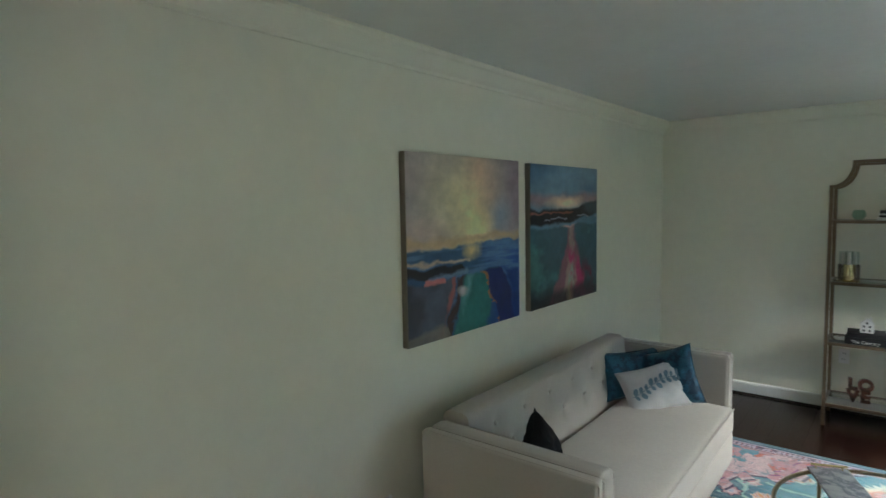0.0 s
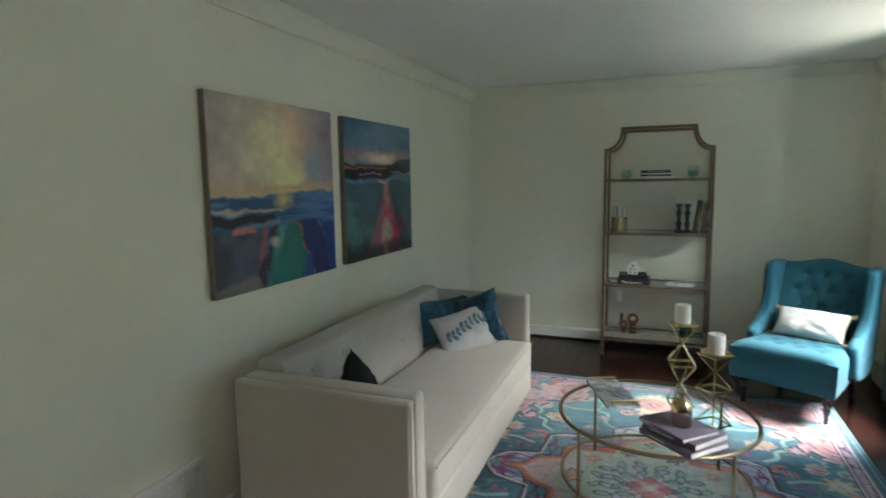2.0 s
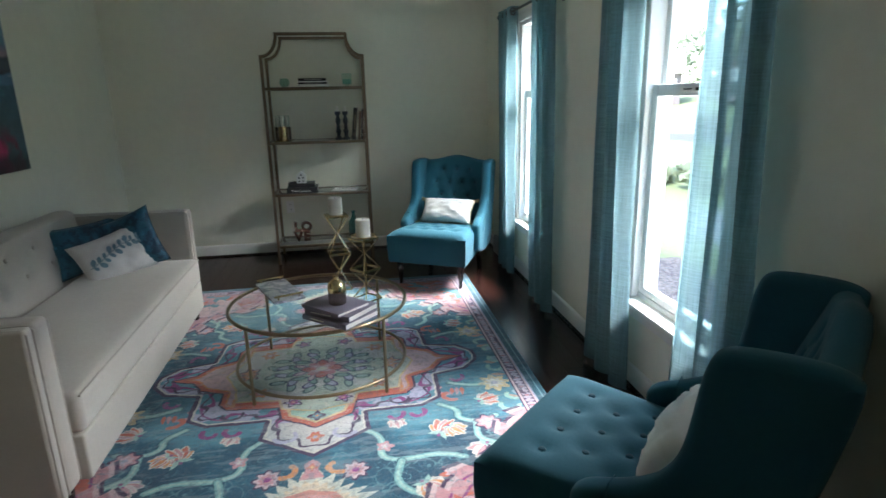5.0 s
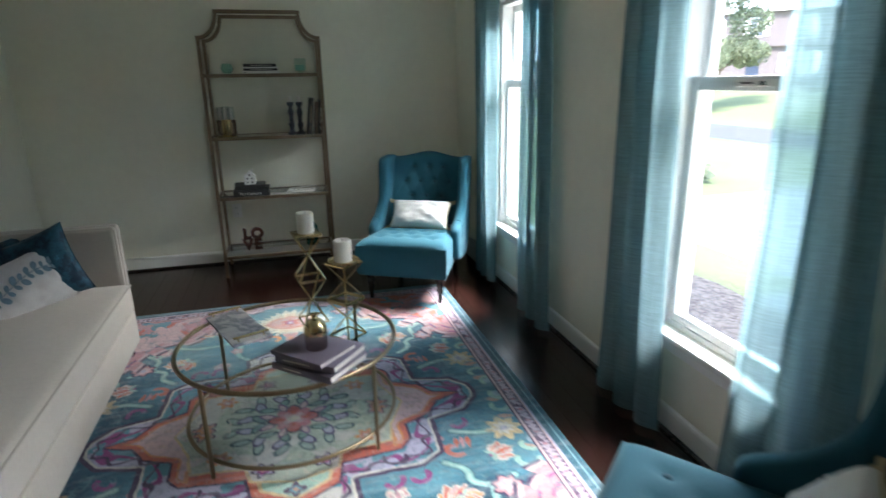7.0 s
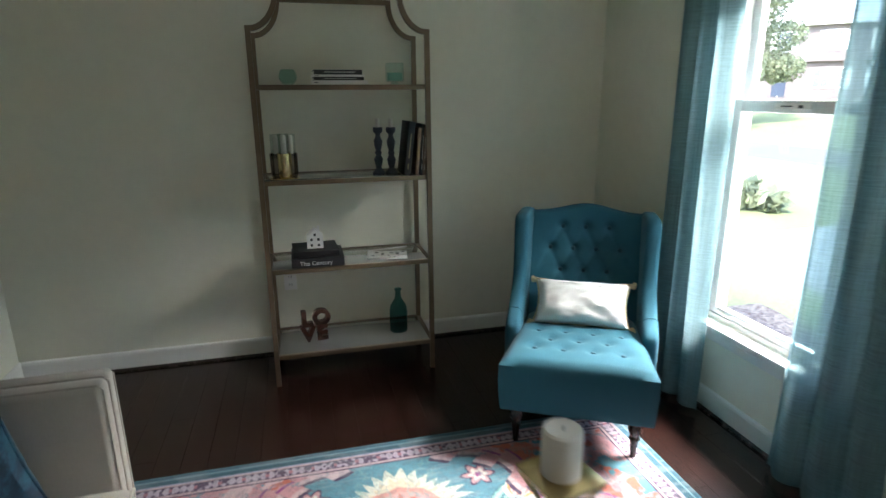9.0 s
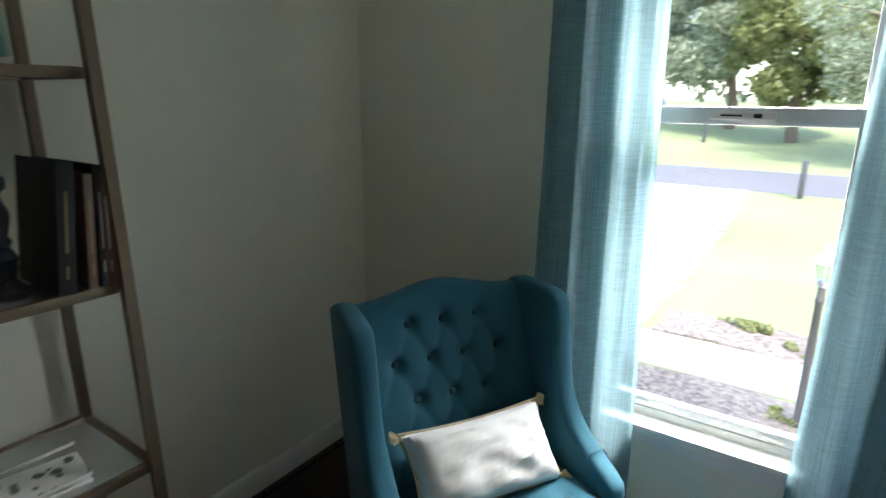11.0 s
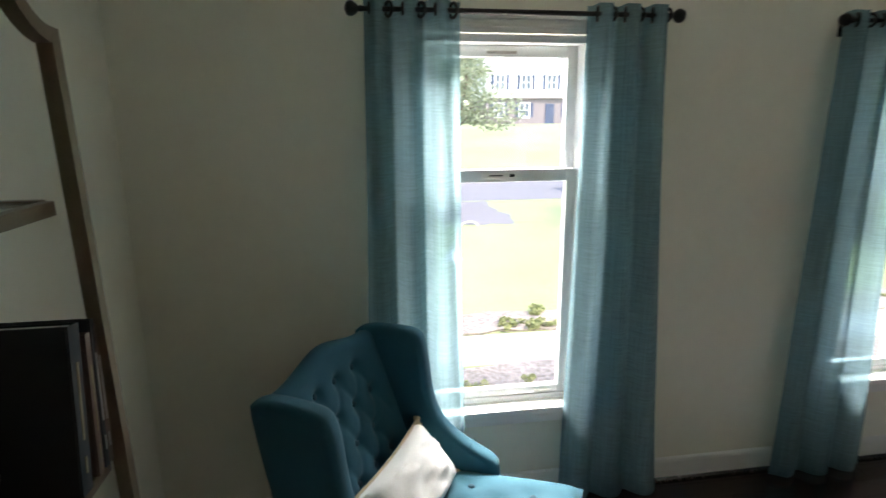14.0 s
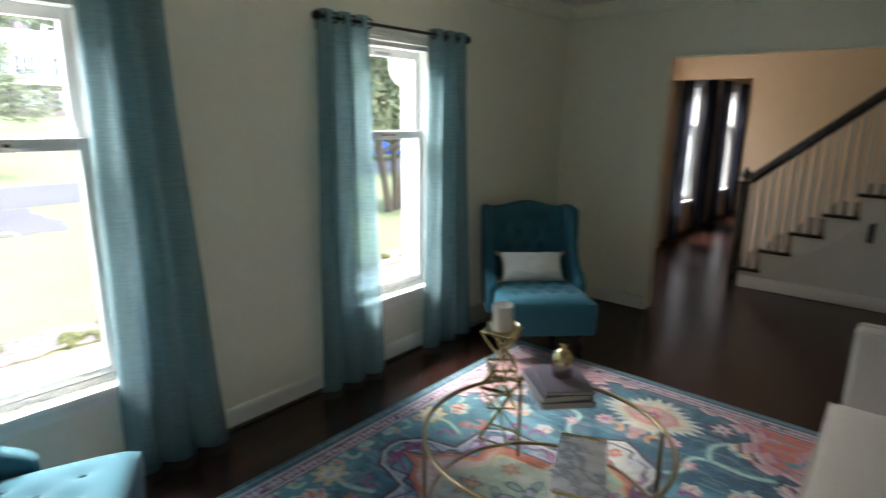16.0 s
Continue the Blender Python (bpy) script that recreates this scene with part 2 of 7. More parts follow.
def sheer(name, color, clear=0.18, through=0.45):
    """Loose linen: horizontal slubs and vertical threads, partly see-through, glowing when lit from behind."""
    k = Nodes(name)
    h1 = k.noise(1.0, 4, k.coords(scale=(13, 13, 190)))
    v1 = k.noise(1.0, 3, k.coords(scale=(160, 160, 2.5)))
    v2 = k.noise(1.0, 2, k.coords(scale=(700, 700, 9)))
    thread = k.mix(0.62, h1, k.mix(0.4, v1, v2))
    col = k.ramp(thread, [(0.36, scaled(color, 0.93)), (0.52, color), (0.66, scaled(color, 1.06))])
    di, tl, tp = (k.t.nodes.new("ShaderNodeBsdf" + s) for s in ("Diffuse", "Translucent", "Transparent"))
    k.link(col, di.inputs[0])
    k.link(col, tl.inputs[0])
    tp.inputs[0].default_value = (*scaled(color, 1.2), 1)
    a, b = k.t.nodes.new("ShaderNodeMixShader"), k.t.nodes.new("ShaderNodeMixShader")
    a.inputs[0].default_value = through
    k.link(di.outputs[0], a.inputs[1])
    k.link(tl.outputs[0], a.inputs[2])
    hole = k.ramp(thread, [(0.38, (min(1, clear * 1.3),) * 3), (0.62, (clear * 0.7,) * 3)])
    k.link(hole, b.inputs[0])
    k.link(a.outputs[0], b.inputs[1])
    k.link(tp.outputs[0], b.inputs[2])
    k.link(b.outputs[0], k.out.inputs["Surface"])
    bp = k.node("ShaderNodeBump", Strength=0.06, Distance=0.002)
    k.link(thread, bp.inputs["Height"])
    for s in (di, tl):
        k.link(bp.outputs[0], s.inputs["Normal"])
    return k.m


def painted(name, layer, rough=0.8, fine=500.0, bump=0.3, fade=0.25, sheen=0.0):
    """Colour taken from the weave's or paint's own colour layer on the mesh, with fine mottling."""
    k = Nodes(name)
    at = k.node("ShaderNodeAttribute")
    at.attribute_name = layer
    vec = k.coords()
    n1, n2 = k.noise(fine, 3, vec), k.noise(18, 4, vec)
    dark = k.mix(fade, at.outputs["Color"], k.ramp(n1, [(0.3, (0.25, 0.25, 0.25)), (0.7, (1.3, 1.3, 1.3))]), "MULTIPLY")
    dark = k.mix(0.35, dark, k.ramp(n2, [(0.3, (0.7, 0.7, 0.7)), (0.7, (1.2, 1.2, 1.2))]), "MULTIPLY")
    k.link(dark, k.bsdf.inputs["Base Color"])
    k.bsdf.inputs["Roughness"].default_value = rough
    k.bsdf.inputs["Sheen Weight"].default_value = sheen
    k.bump(n1, bump, 0.003)
    return k.m


def wall_paint(name, color):
    """Rolled emulsion: faint orange-peel relief and slow tone drift."""
    k = Nodes(name)
    vec = k.coords()
    col = k.ramp(k.noise(0.9, 3, vec), [(0.3, scaled(color, 0.95)), (0.7, scaled(color, 1.04))])
    col = k.mix(0.25, col, k.ramp(k.noise(14, 4, vec), [(0.35, scaled(color, 0.94)), (0.65, scaled(color, 1.05))]))
    k.link(col, k.bsdf.inputs["Base Color"])
    k.bsdf.inputs["Roughness"].default_value = 0.55
    k.bsdf.inputs["Specular IOR Level"].default_value = 0.3
    k.bump(k.noise(260, 3, vec), 0.08, 0.002)
    return k.m


def wood(name, dark, light, rough=0.3, stretch=(1, 14, 14), scale=5.0, coat=0.0, per_piece=0.25, bump=0.08, uneven=1.0):
    k = Nodes(name)
    vec = k.coords(scale=stretch)
    info = k.node("ShaderNodeObjectInfo")
    add = k.t.nodes.new("ShaderNodeVectorMath")
    add.operation = "ADD"
    k.link(vec, add.inputs[0])
    sc = k.t.nodes.new("ShaderNodeMath")
    sc.operation = "MULTIPLY"
    sc.inputs[1].default_value = 37.0
    k.link(info.outputs["Random"], sc.inputs[0])
    k.link(sc.outputs[0], add.inputs[1])
    g = k.noise(scale, 6, add.outputs[0], 0.65)
    col = k.ramp(g, [(0.28, dark), (0.72, light)])
    tone = k.ramp(info.outputs["Random"], [(0.0, (1 - per_piece,) * 3), (1.0, (1 + per_piece,) * 3)])
    col = k.mix(1.0, col, tone, "MULTIPLY")
    k.link(col, k.bsdf.inputs["Base Color"])
    k.link(k.ramp(g, [(0.2, (rough - 0.06 * uneven,) * 3), (0.8, (rough + 0.08 * uneven,) * 3)]), k.bsdf.inputs["Roughness"])
    k.bsdf.inputs["Coat Weight"].default_value = coat
    k.bsdf.inputs["Coat Roughness"].default_value = 0.25
    k.bump(g, bump, 0.002)
    return k.m


def foliage(name, dark, light):
    k = Nodes(name)
    geo = k.node("ShaderNodeNewGeometry")
    col = k.ramp(geo.outputs["Random Per Island"], [(0.0, dark), (1.0, light)])
    k.link(col, k.bsdf.inputs["Base Color"])
    k.bsdf.inputs["Roughness"].default_value = 0.6
    tl = k.t.nodes.new("ShaderNodeBsdfTranslucent")
    k.link(col, tl.inputs[0])
    mx = k.t.nodes.new("ShaderNodeMixShader")
    mx.inputs[0].default_value = 0.5
    k.link(k.bsdf.outputs[0], mx.inputs[1])
    k.link(tl.outputs[0], mx.inputs[2])
    k.link(mx.outputs[0], k.out.inputs["Surface"])
    return k.m


def ground_mix(name, a, b, c, scale=2.0, bump=0.6):
    """Grass, gravel, mulch: three tones at three scales."""
    k = Nodes(name)
    vec = k.coords()
    col = k.ramp(k.noise(scale * 0.12, 4, vec), [(0.35, a), (0.65, b)])
    col = k.mix(0.5, col, k.ramp(k.noise(scale * 12, 5, vec), [(0.35, c), (0.65, b)]))
    k.link(col, k.bsdf.inputs["Base Color"])
    k.bsdf.inputs["Roughness"].default_value = 0.9
    k.bump(k.noise(scale * 30, 4, vec), bump, 0.02)
    return k.m


M_WALL = wall_paint("wall_paint", (0.80, 0.79, 0.67))
M_CEIL = wall_paint("ceiling_paint", (0.77, 0.78, 0.73))
M_PEACH = wall_paint("hall_paint", (0.72, 0.52, 0.36))
M_TRIM = plain("trim_paint", (0.78, 0.78, 0.74), 0.38, vary=0.04, scale=3, fine=160, bump=0.05)
M_VINYL = plain("window_vinyl", (0.78, 0.80, 0.80), 0.35, vary=0.03, scale=4, fine=150, bump=0.04)
M_FLOOR = wood("floor_wood", (0.0165, 0.0060, 0.0045), (0.0265, 0.0092, 0.0068), 0.26, (14, 1.2, 14), 4.0, 0.0, 0.22, 0.004, 0.2)
M_GAP = plain("floor_gap", (0.006, 0.004, 0.004), 0.9)
M_SOFA = cloth("cream_linen", (0.475, 0.435, 0.38), 650, 0.05, 0.25, 0.92, 0.16)
M_WELT = cloth("cream_piping", (0.44, 0.40, 0.345), 650, 0.05, 0.2, 0.92, 0.16)
M_TEAL = cloth("teal_upholstery", (0.008, 0.088, 0.126), 800, 0.10, 0.06, 0.85, 0.2)
M_BUTTON = cloth("teal_button", (0.006, 0.055, 0.080), 800, 0.10, 0.05, 0.85, 0.2)
M_DARKLEG = wood("ebony_wood", (0.010, 0.006, 0.005), (0.030, 0.016, 0.012), 0.25, (9, 9, 1), 6, 0.3, 0.1)
M_IVORY = cloth("ivory_cotton", (0.76, 0.73, 0.69), 600, 0.04, 0.2, 0.9, 0.12)
M_FRINGE = cloth("straw_trim", (0.50, 0.40, 0.24), 900, 0.2, 0.1, 0.9, 0.3)
M_NAVY = cloth("navy_velvet", (0.002, 0.0025, 0.004), 900, 0.2, 0.0, 0.95, 0.2)
M_GREYLINEN = cloth("pale_grey_linen", (0.50, 0.49, 0.48), 500, 0.06, 0.2, 0.92, 0.2)
M_LEAF = cloth("slate_embroidery", (0.10, 0.17, 0.22), 900, 0.15, 0.2, 0.8, 0.3)
M_BRONZE = plain("antique_gold", (0.20, 0.15, 0.10), 0.42, 0.75, 0.2, 8, 220, 0.1)
M_BRASS = plain("polished_brass", (0.66, 0.53, 0.29), 0.22, 1.0, 0.08, 10, 200, 0.03)
M_TABLE = plain("brushed_brass", (0.27, 0.21, 0.13), 0.38, 0.95, 0.15, 8, 260, 0.08)
M_ROD = plain("black_iron", (0.012, 0.011, 0.011), 0.35, 0.6, 0.2, 8, 200, 0.1)
M_WAX = plain("candle_wax", (0.80, 0.76, 0.69), 0.5, 0, 0.04, 12, 90, 0.08)
M_GLASS = glass("clear_glass", (0.97, 1.0, 0.99), 0.9)
M_TOPGLASS = glass("table_glass", (0.98, 0.995, 0.99), 0.55, 0.0, 0.99)
M_PANE = glass("window_glass", (1, 1, 1), 0.5, 0.0, 0.97)
M_GREENGLASS = glass("sea_green_glass", (0.86, 0.975, 0.94), 1.0, 0.03)
M_TEALGLASS = glass("deep_teal_glass", (0.24, 0.56, 0.58), 1.0, 0.05)
M_SMOKE = glass("smoked_glass", (0.74, 0.69, 0.65), 1.2, 0.05)
M_MIRROR = plain("shelf_mirror", (0.55, 0.56, 0.54), 0.12, 0.6, 0.08, 5, 60, 0.02)
M_PAPER = plain("paper_edge", (0.66, 0.63, 0.58), 0.85, 0, 0.08, 3, 400, 0.3)
M_BLACKBOOK = plain("black_cover", (0.010, 0.010, 0.011), 0.6, 0, 0.2, 6, 200, 0.08)
M_GREYBOOK = plain("plum_grey_cover", (0.15, 0.13, 0.17), 0.32, 0, 0.2, 5, 160, 0.08)
M_BROWNBOOK = plain("brown_cover", (0.15, 0.09, 0.06), 0.5, 0, 0.2, 8, 160, 0.1)
M_WHITE = plain("white_glaze", (0.76, 0.75, 0.72), 0.35, 0, 0.04, 6, 90, 0.05)
M_COPPER = plain("copper_finish", (0.10, 0.045, 0.03), 0.28, 0.7, 0.15, 10, 150, 0.05)
M_SLATE = plain("slate_blue_wood", (0.035, 0.045, 0.065), 0.5, 0, 0.2, 10, 160, 0.15)
M_CURTAIN = sheer("teal_linen_sheer", (0.268, 0.402, 0.438), 0.36, 0.52)
M_DARKCURTAIN = sheer("charcoal_curtain", (0.06, 0.065, 0.09), 0.06, 0.35)
M_LAWN = ground_mix("lawn", (0.15, 0.18, 0.072), (0.26, 0.285, 0.135), (0.10, 0.135, 0.05), 2.0)
M_FIELD = ground_mix("far_lawn", (0.10, 0.16, 0.035), (0.15, 0.21, 0.05), (0.08, 0.13, 0.03), 0.7)
M_ROAD = ground_mix("asphalt", (0.105, 0.103, 0.107), (0.14, 0.137, 0.142), (0.09, 0.088, 0.092), 3.0, 0.05)
M_CONCRETE = ground_mix("concrete", (0.32, 0.31, 0.30), (0.42, 0.41, 0.39), (0.27, 0.26, 0.25), 3.0, 0.2)
M_MULCH = ground_mix("mulch", (0.12, 0.09, 0.075), (0.36, 0.31, 0.26), (0.05, 0.036, 0.03), 1.6, 1.0)
M_BARK = plain("bark", (0.11, 0.085, 0.06), 0.9, 0, 0.3, 3, 30, 0.8, 0.02)
# tree leaf colours lightened to carry haze and overexposure
M_TREE = foliage("tree_leaves", (0.14, 0.17, 0.10), (0.37, 0.41, 0.27))
M_TREELIGHT = foliage("yellow_green_leaves", (0.11, 0.14, 0.045), (0.30, 0.31, 0.12))
M_SHRUB = foliage("garden_leaves", (0.10, 0.14, 0.05), (0.40, 0.40, 0.18))
# red brick greyed in its base colour to carry the distance haze
M_BRICK = plain("hazed_brick", (0.165, 0.14, 0.14), 0.85, 0, 0.25, 4, 40, 0.4)
M_SIDING = plain("white_siding", (0.75, 0.75, 0.73), 0.6, 0, 0.05, 2, 60, 0.1)
M_ROOF = plain("grey_shingle", (0.26, 0.26, 0.27), 0.85, 0, 0.2, 3, 50, 0.4)
M_SHUTTER = plain("dark_blue_shutter", (0.03, 0.045, 0.08), 0.6, 0, 0.1)
M_FARGLASS = plain("far_window_glass", (0.10, 0.12, 0.14), 0.1, 0, 0.1)
M_RED = plain("red_car_paint", (0.45, 0.03, 0.03), 0.25, 0, 0.05, coat=0.6)
M_BLUECAR = plain("blue_car_paint", (0.03, 0.10, 0.35), 0.25, 0, 0.05, coat=0.6)
M_TYRE = plain("tyre_rubber", (0.02, 0.02, 0.02), 0.9)
M_POST = plain("weathered_post", (0.05, 0.05, 0.055), 0.6, 0.2, 0.2)
M_LANTERN = plain("lantern_metal", (0.55, 0.55, 0.56), 0.45, 0.5, 0.1)
M_OUTLET = plain("outlet_plastic", (0.84, 0.83, 0.80), 0.35, 0, 0.03)
M_STRINGER = plain("stair_white", (0.72, 0.68, 0.62), 0.45, 0, 0.04)
# near-black: draws the shade inside slots and holes, and colours the charred wicks
M_SLOT = plain("slot_dark", (0.02, 0.02, 0.02), 0.7)
M_RAW = plain("unpainted_vent", (0.40, 0.38, 0.35), 0.4, 0.3, 0.1)


def marble():
    k = Nodes("grey_marble")
    vec = k.coords()
    n = k.noise(9, 7, vec, 0.7)
    v = k.ramp(n, [(0.40, (0.56, 0.56, 0.58)), (0.49, (0.27, 0.28, 0.32)), (0.53, (0.50, 0.50, 0.52)), (0.62, (0.62, 0.62, 0.62))])
    k.link(v, k.bsdf.inputs["Base Color"])
    k.bsdf.inputs["Roughness"].default_value = 0.18
    return k.m


M_MARBLE = marble()

# ---- the room's shell ----
XW, XE, YS, YN, ZC = -1.19, 2.215, 0.72, 6.15, 2.45
EAST_OUT = 2.36
W1 = (4.385, 5.085)
W2 = (2.445, 3.145)
W3, W4 = (-3.00, -2.25), (-4.78, -4.03)
SILL, HEAD = 0.455, 1.985


def structure(name, bm, material, label, category="wall", smooth=False):
    return tagged(part(name, bm, material, smooth=smooth), label, category, kind="structure")


bm = boxed(XW - 0.14, XW, YS - 0.12, YN + 0.14, 0, ZC)
structure("wall_west", bm, M_WALL, "off-white painted plaster wall behind the sofa")
bm = boxed(XW, EAST_OUT, YN, YN + 0.14, 0, ZC)
structure("wall_north", bm, M_WALL, "off-white painted plaster wall behind the shelf")
bm = bmesh.new()
ys = [YS, W2[0], W2[1], W1[0], W1[1], YN]
for a, b in ((0, 1), (2, 3), (4, 5)):
    box(bm, XE, EAST_OUT, ys[a], ys[b], 0, ZC)
for w in (W1, W2):
    box(bm, XE, EAST_OUT, w[0], w[1], 0, SILL - 0.03)
    box(bm, XE, EAST_OUT, w[0], w[1], HEAD + 0.02, ZC)
structure("wall_east", bm, M_WALL, "off-white painted wall with two tall windows")
bm = bmesh.new()
OPEN = (-0.45, 1.36, 2.03)
box(bm, XW, OPEN[0], YS - 0.12, YS, 0, ZC)
box(bm, OPEN[1], EAST_OUT, YS - 0.12, YS, 0, ZC)
box(bm, OPEN[0], OPEN[1], YS - 0.12, YS, OPEN[2], ZC)
structure("wall_south", bm, M_WALL, "off-white wall with a wide opening to the hall")
structure("ceiling", boxed(XW - 0.14, EAST_OUT, YS - 0.12, YN + 0.14, ZC, ZC + 0.12), M_CEIL, "flat off-white painted ceiling", "ceiling")

# the hall and the dining room beyond
structure("ceiling_hall", boxed(-3.2, EAST_OUT, -5.6, YS - 0.12, ZC, ZC + 0.12), M_CEIL, "flat off-white hall ceiling", "ceiling")
bm = bmesh.new()
box(bm, -3.2, 1.275, -1.72, -1.60, 0, ZC)
box(bm, 2.12, XE, -1.72, -1.60, 0, ZC)
box(bm, 1.275, 2.12, -1.72, -1.60, 1.985, ZC)
structure("wall_hall_south", bm, M_PEACH, "warm peach hall wall with a doorway to the dining room")
bm = bmesh.new()
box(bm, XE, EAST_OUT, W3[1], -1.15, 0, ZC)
# unseen opening from y -1.15 to -0.25, added for the hall's fill lamp
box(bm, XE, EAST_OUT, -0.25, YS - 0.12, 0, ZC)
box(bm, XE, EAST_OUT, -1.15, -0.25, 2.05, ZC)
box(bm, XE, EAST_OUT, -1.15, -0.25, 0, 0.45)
box(bm, XE, EAST_OUT, W4[1], W3[0], 0, ZC)
box(bm, XE, EAST_OUT, -5.6, W4[0], 0, ZC)
for w in (W3, W4):
    box(bm, XE, EAST_OUT, w[0], w[1], 0, SILL - 0.03)
    box(bm, XE, EAST_OUT, w[0], w[1], HEAD + 0.02, ZC)
structure("wall_hall_east", bm, M_PEACH, "peach wall with two dining room windows and an added hall opening")
structure("wall_hall_west", boxed(-3.34, -3.2, -5.6, YS - 0.12, 0, ZC), M_PEACH, "plain peach hall wall")
structure("wall_dining_south", boxed(-3.2, XE, -5.74, -5.6, 0, ZC), M_PEACH, "plain peach dining room wall")
structure("wall_hall_north", boxed(-3.2, XW - 0.14, YS - 0.12, YS, 0, ZC), M_PEACH, "plain hall wall beside the opening")


def run_trim(name, runs, profile, material, label, category):
    """Mouldings: each run is (start, end, inward normal); the profile is (out, up)."""
    bm = bmesh.new()
    for a, b, n in runs:
        a, b, n = Vector(a), Vector(b), Vector(n)
        va = [bm.verts.new(a + n * o + Vector((0, 0, u))) for o, u in profile]
        vb = [bm.verts.new(b + n * o + Vector((0, 0, u))) for o, u in profile]
        k = len(profile)
        for i in range(k):
            bm.faces.new((va[i], va[(i + 1) % k], vb[(i + 1) % k], vb[i]))
        bm.faces.new(va[::-1])
        bm.faces.new(vb)
    return tagged(part(name, bm, material, smooth=False), label, category, kind="structure")


BASE = [(0.0005, 0.002), (0.014, 0.002), (0.014, 0.095), (0.011, 0.108), (0.004, 0.115), (0.0005, 0.115)]
run_trim("baseboard", [
    ((XW, YS, 0), (XW, YN, 0), (1, 0, 0)), ((XW + 0.014, YN, 0), (XE - 0.014, YN, 0), (0, -1, 0)), ((XE, YS, 0), (XE, YN, 0), (-1, 0, 0)),
    ((OPEN[1], YS, 0), (XE - 0.014, YS, 0), (0, 1, 0)), ((XW + 0.014, YS, 0), (OPEN[0], YS, 0), (0, 1, 0))], BASE, M_TRIM, "white painted wooden baseboard", "baseboard")
CROWN = [(0.001, 0), (0.001, -0.105), (0.012, -0.105), (0.016, -0.09), (0.03, -0.075), (0.048, -0.05), (0.062, -0.03), (0.074, -0.022), (0.08, -0.012), (0.08, 0)]
run_trim("trim", [
    ((XW, YS, ZC - 0.001), (XW, YN, ZC - 0.001), (1, 0, 0)), ((XW + 0.08, YN, ZC - 0.001), (XE - 0.08, YN, ZC - 0.001), (0, -1, 0)),
    ((XE, YS, ZC - 0.001), (XE, YN, ZC - 0.001), (-1, 0, 0)), ((XW + 0.08, YS, ZC - 0.001), (XE - 0.08, YS, ZC - 0.001), (0, 1, 0))],
    CROWN, M_WALL, "painted crown moulding at the ceiling", "moulding")
# shoe moulding, dark like the floor
SHOE = [(0.0145, 0.001), (0.030, 0.001), (0.028, 0.010), (0.0145, 0.018)]
run_trim("trim_shoe", [
    ((XW, YS, 0), (XW, YN, 0), (1, 0, 0)), ((XW + 0.03, YN, 0), (XE - 0.03, YN, 0), (0, -1, 0)), ((XE, YS, 0), (XE, YN, 0), (-1, 0, 0))],
    SHOE, M_DARKLEG, "dark stained shoe moulding along the floor", "moulding")

# ---- floor: sub-floor sheet, then planks ----
floor_slab = boxed(-3.2, EAST_OUT, -5.6, YS - 0.12, -0.10, -0.004)
box(floor_slab, XW - 0.14, EAST_OUT, YS - 0.12, YN + 0.14, -0.10, -0.004)
floor = structure("floor", floor_slab, M_GAP, "dark stained hardwood plank floor", "floor")


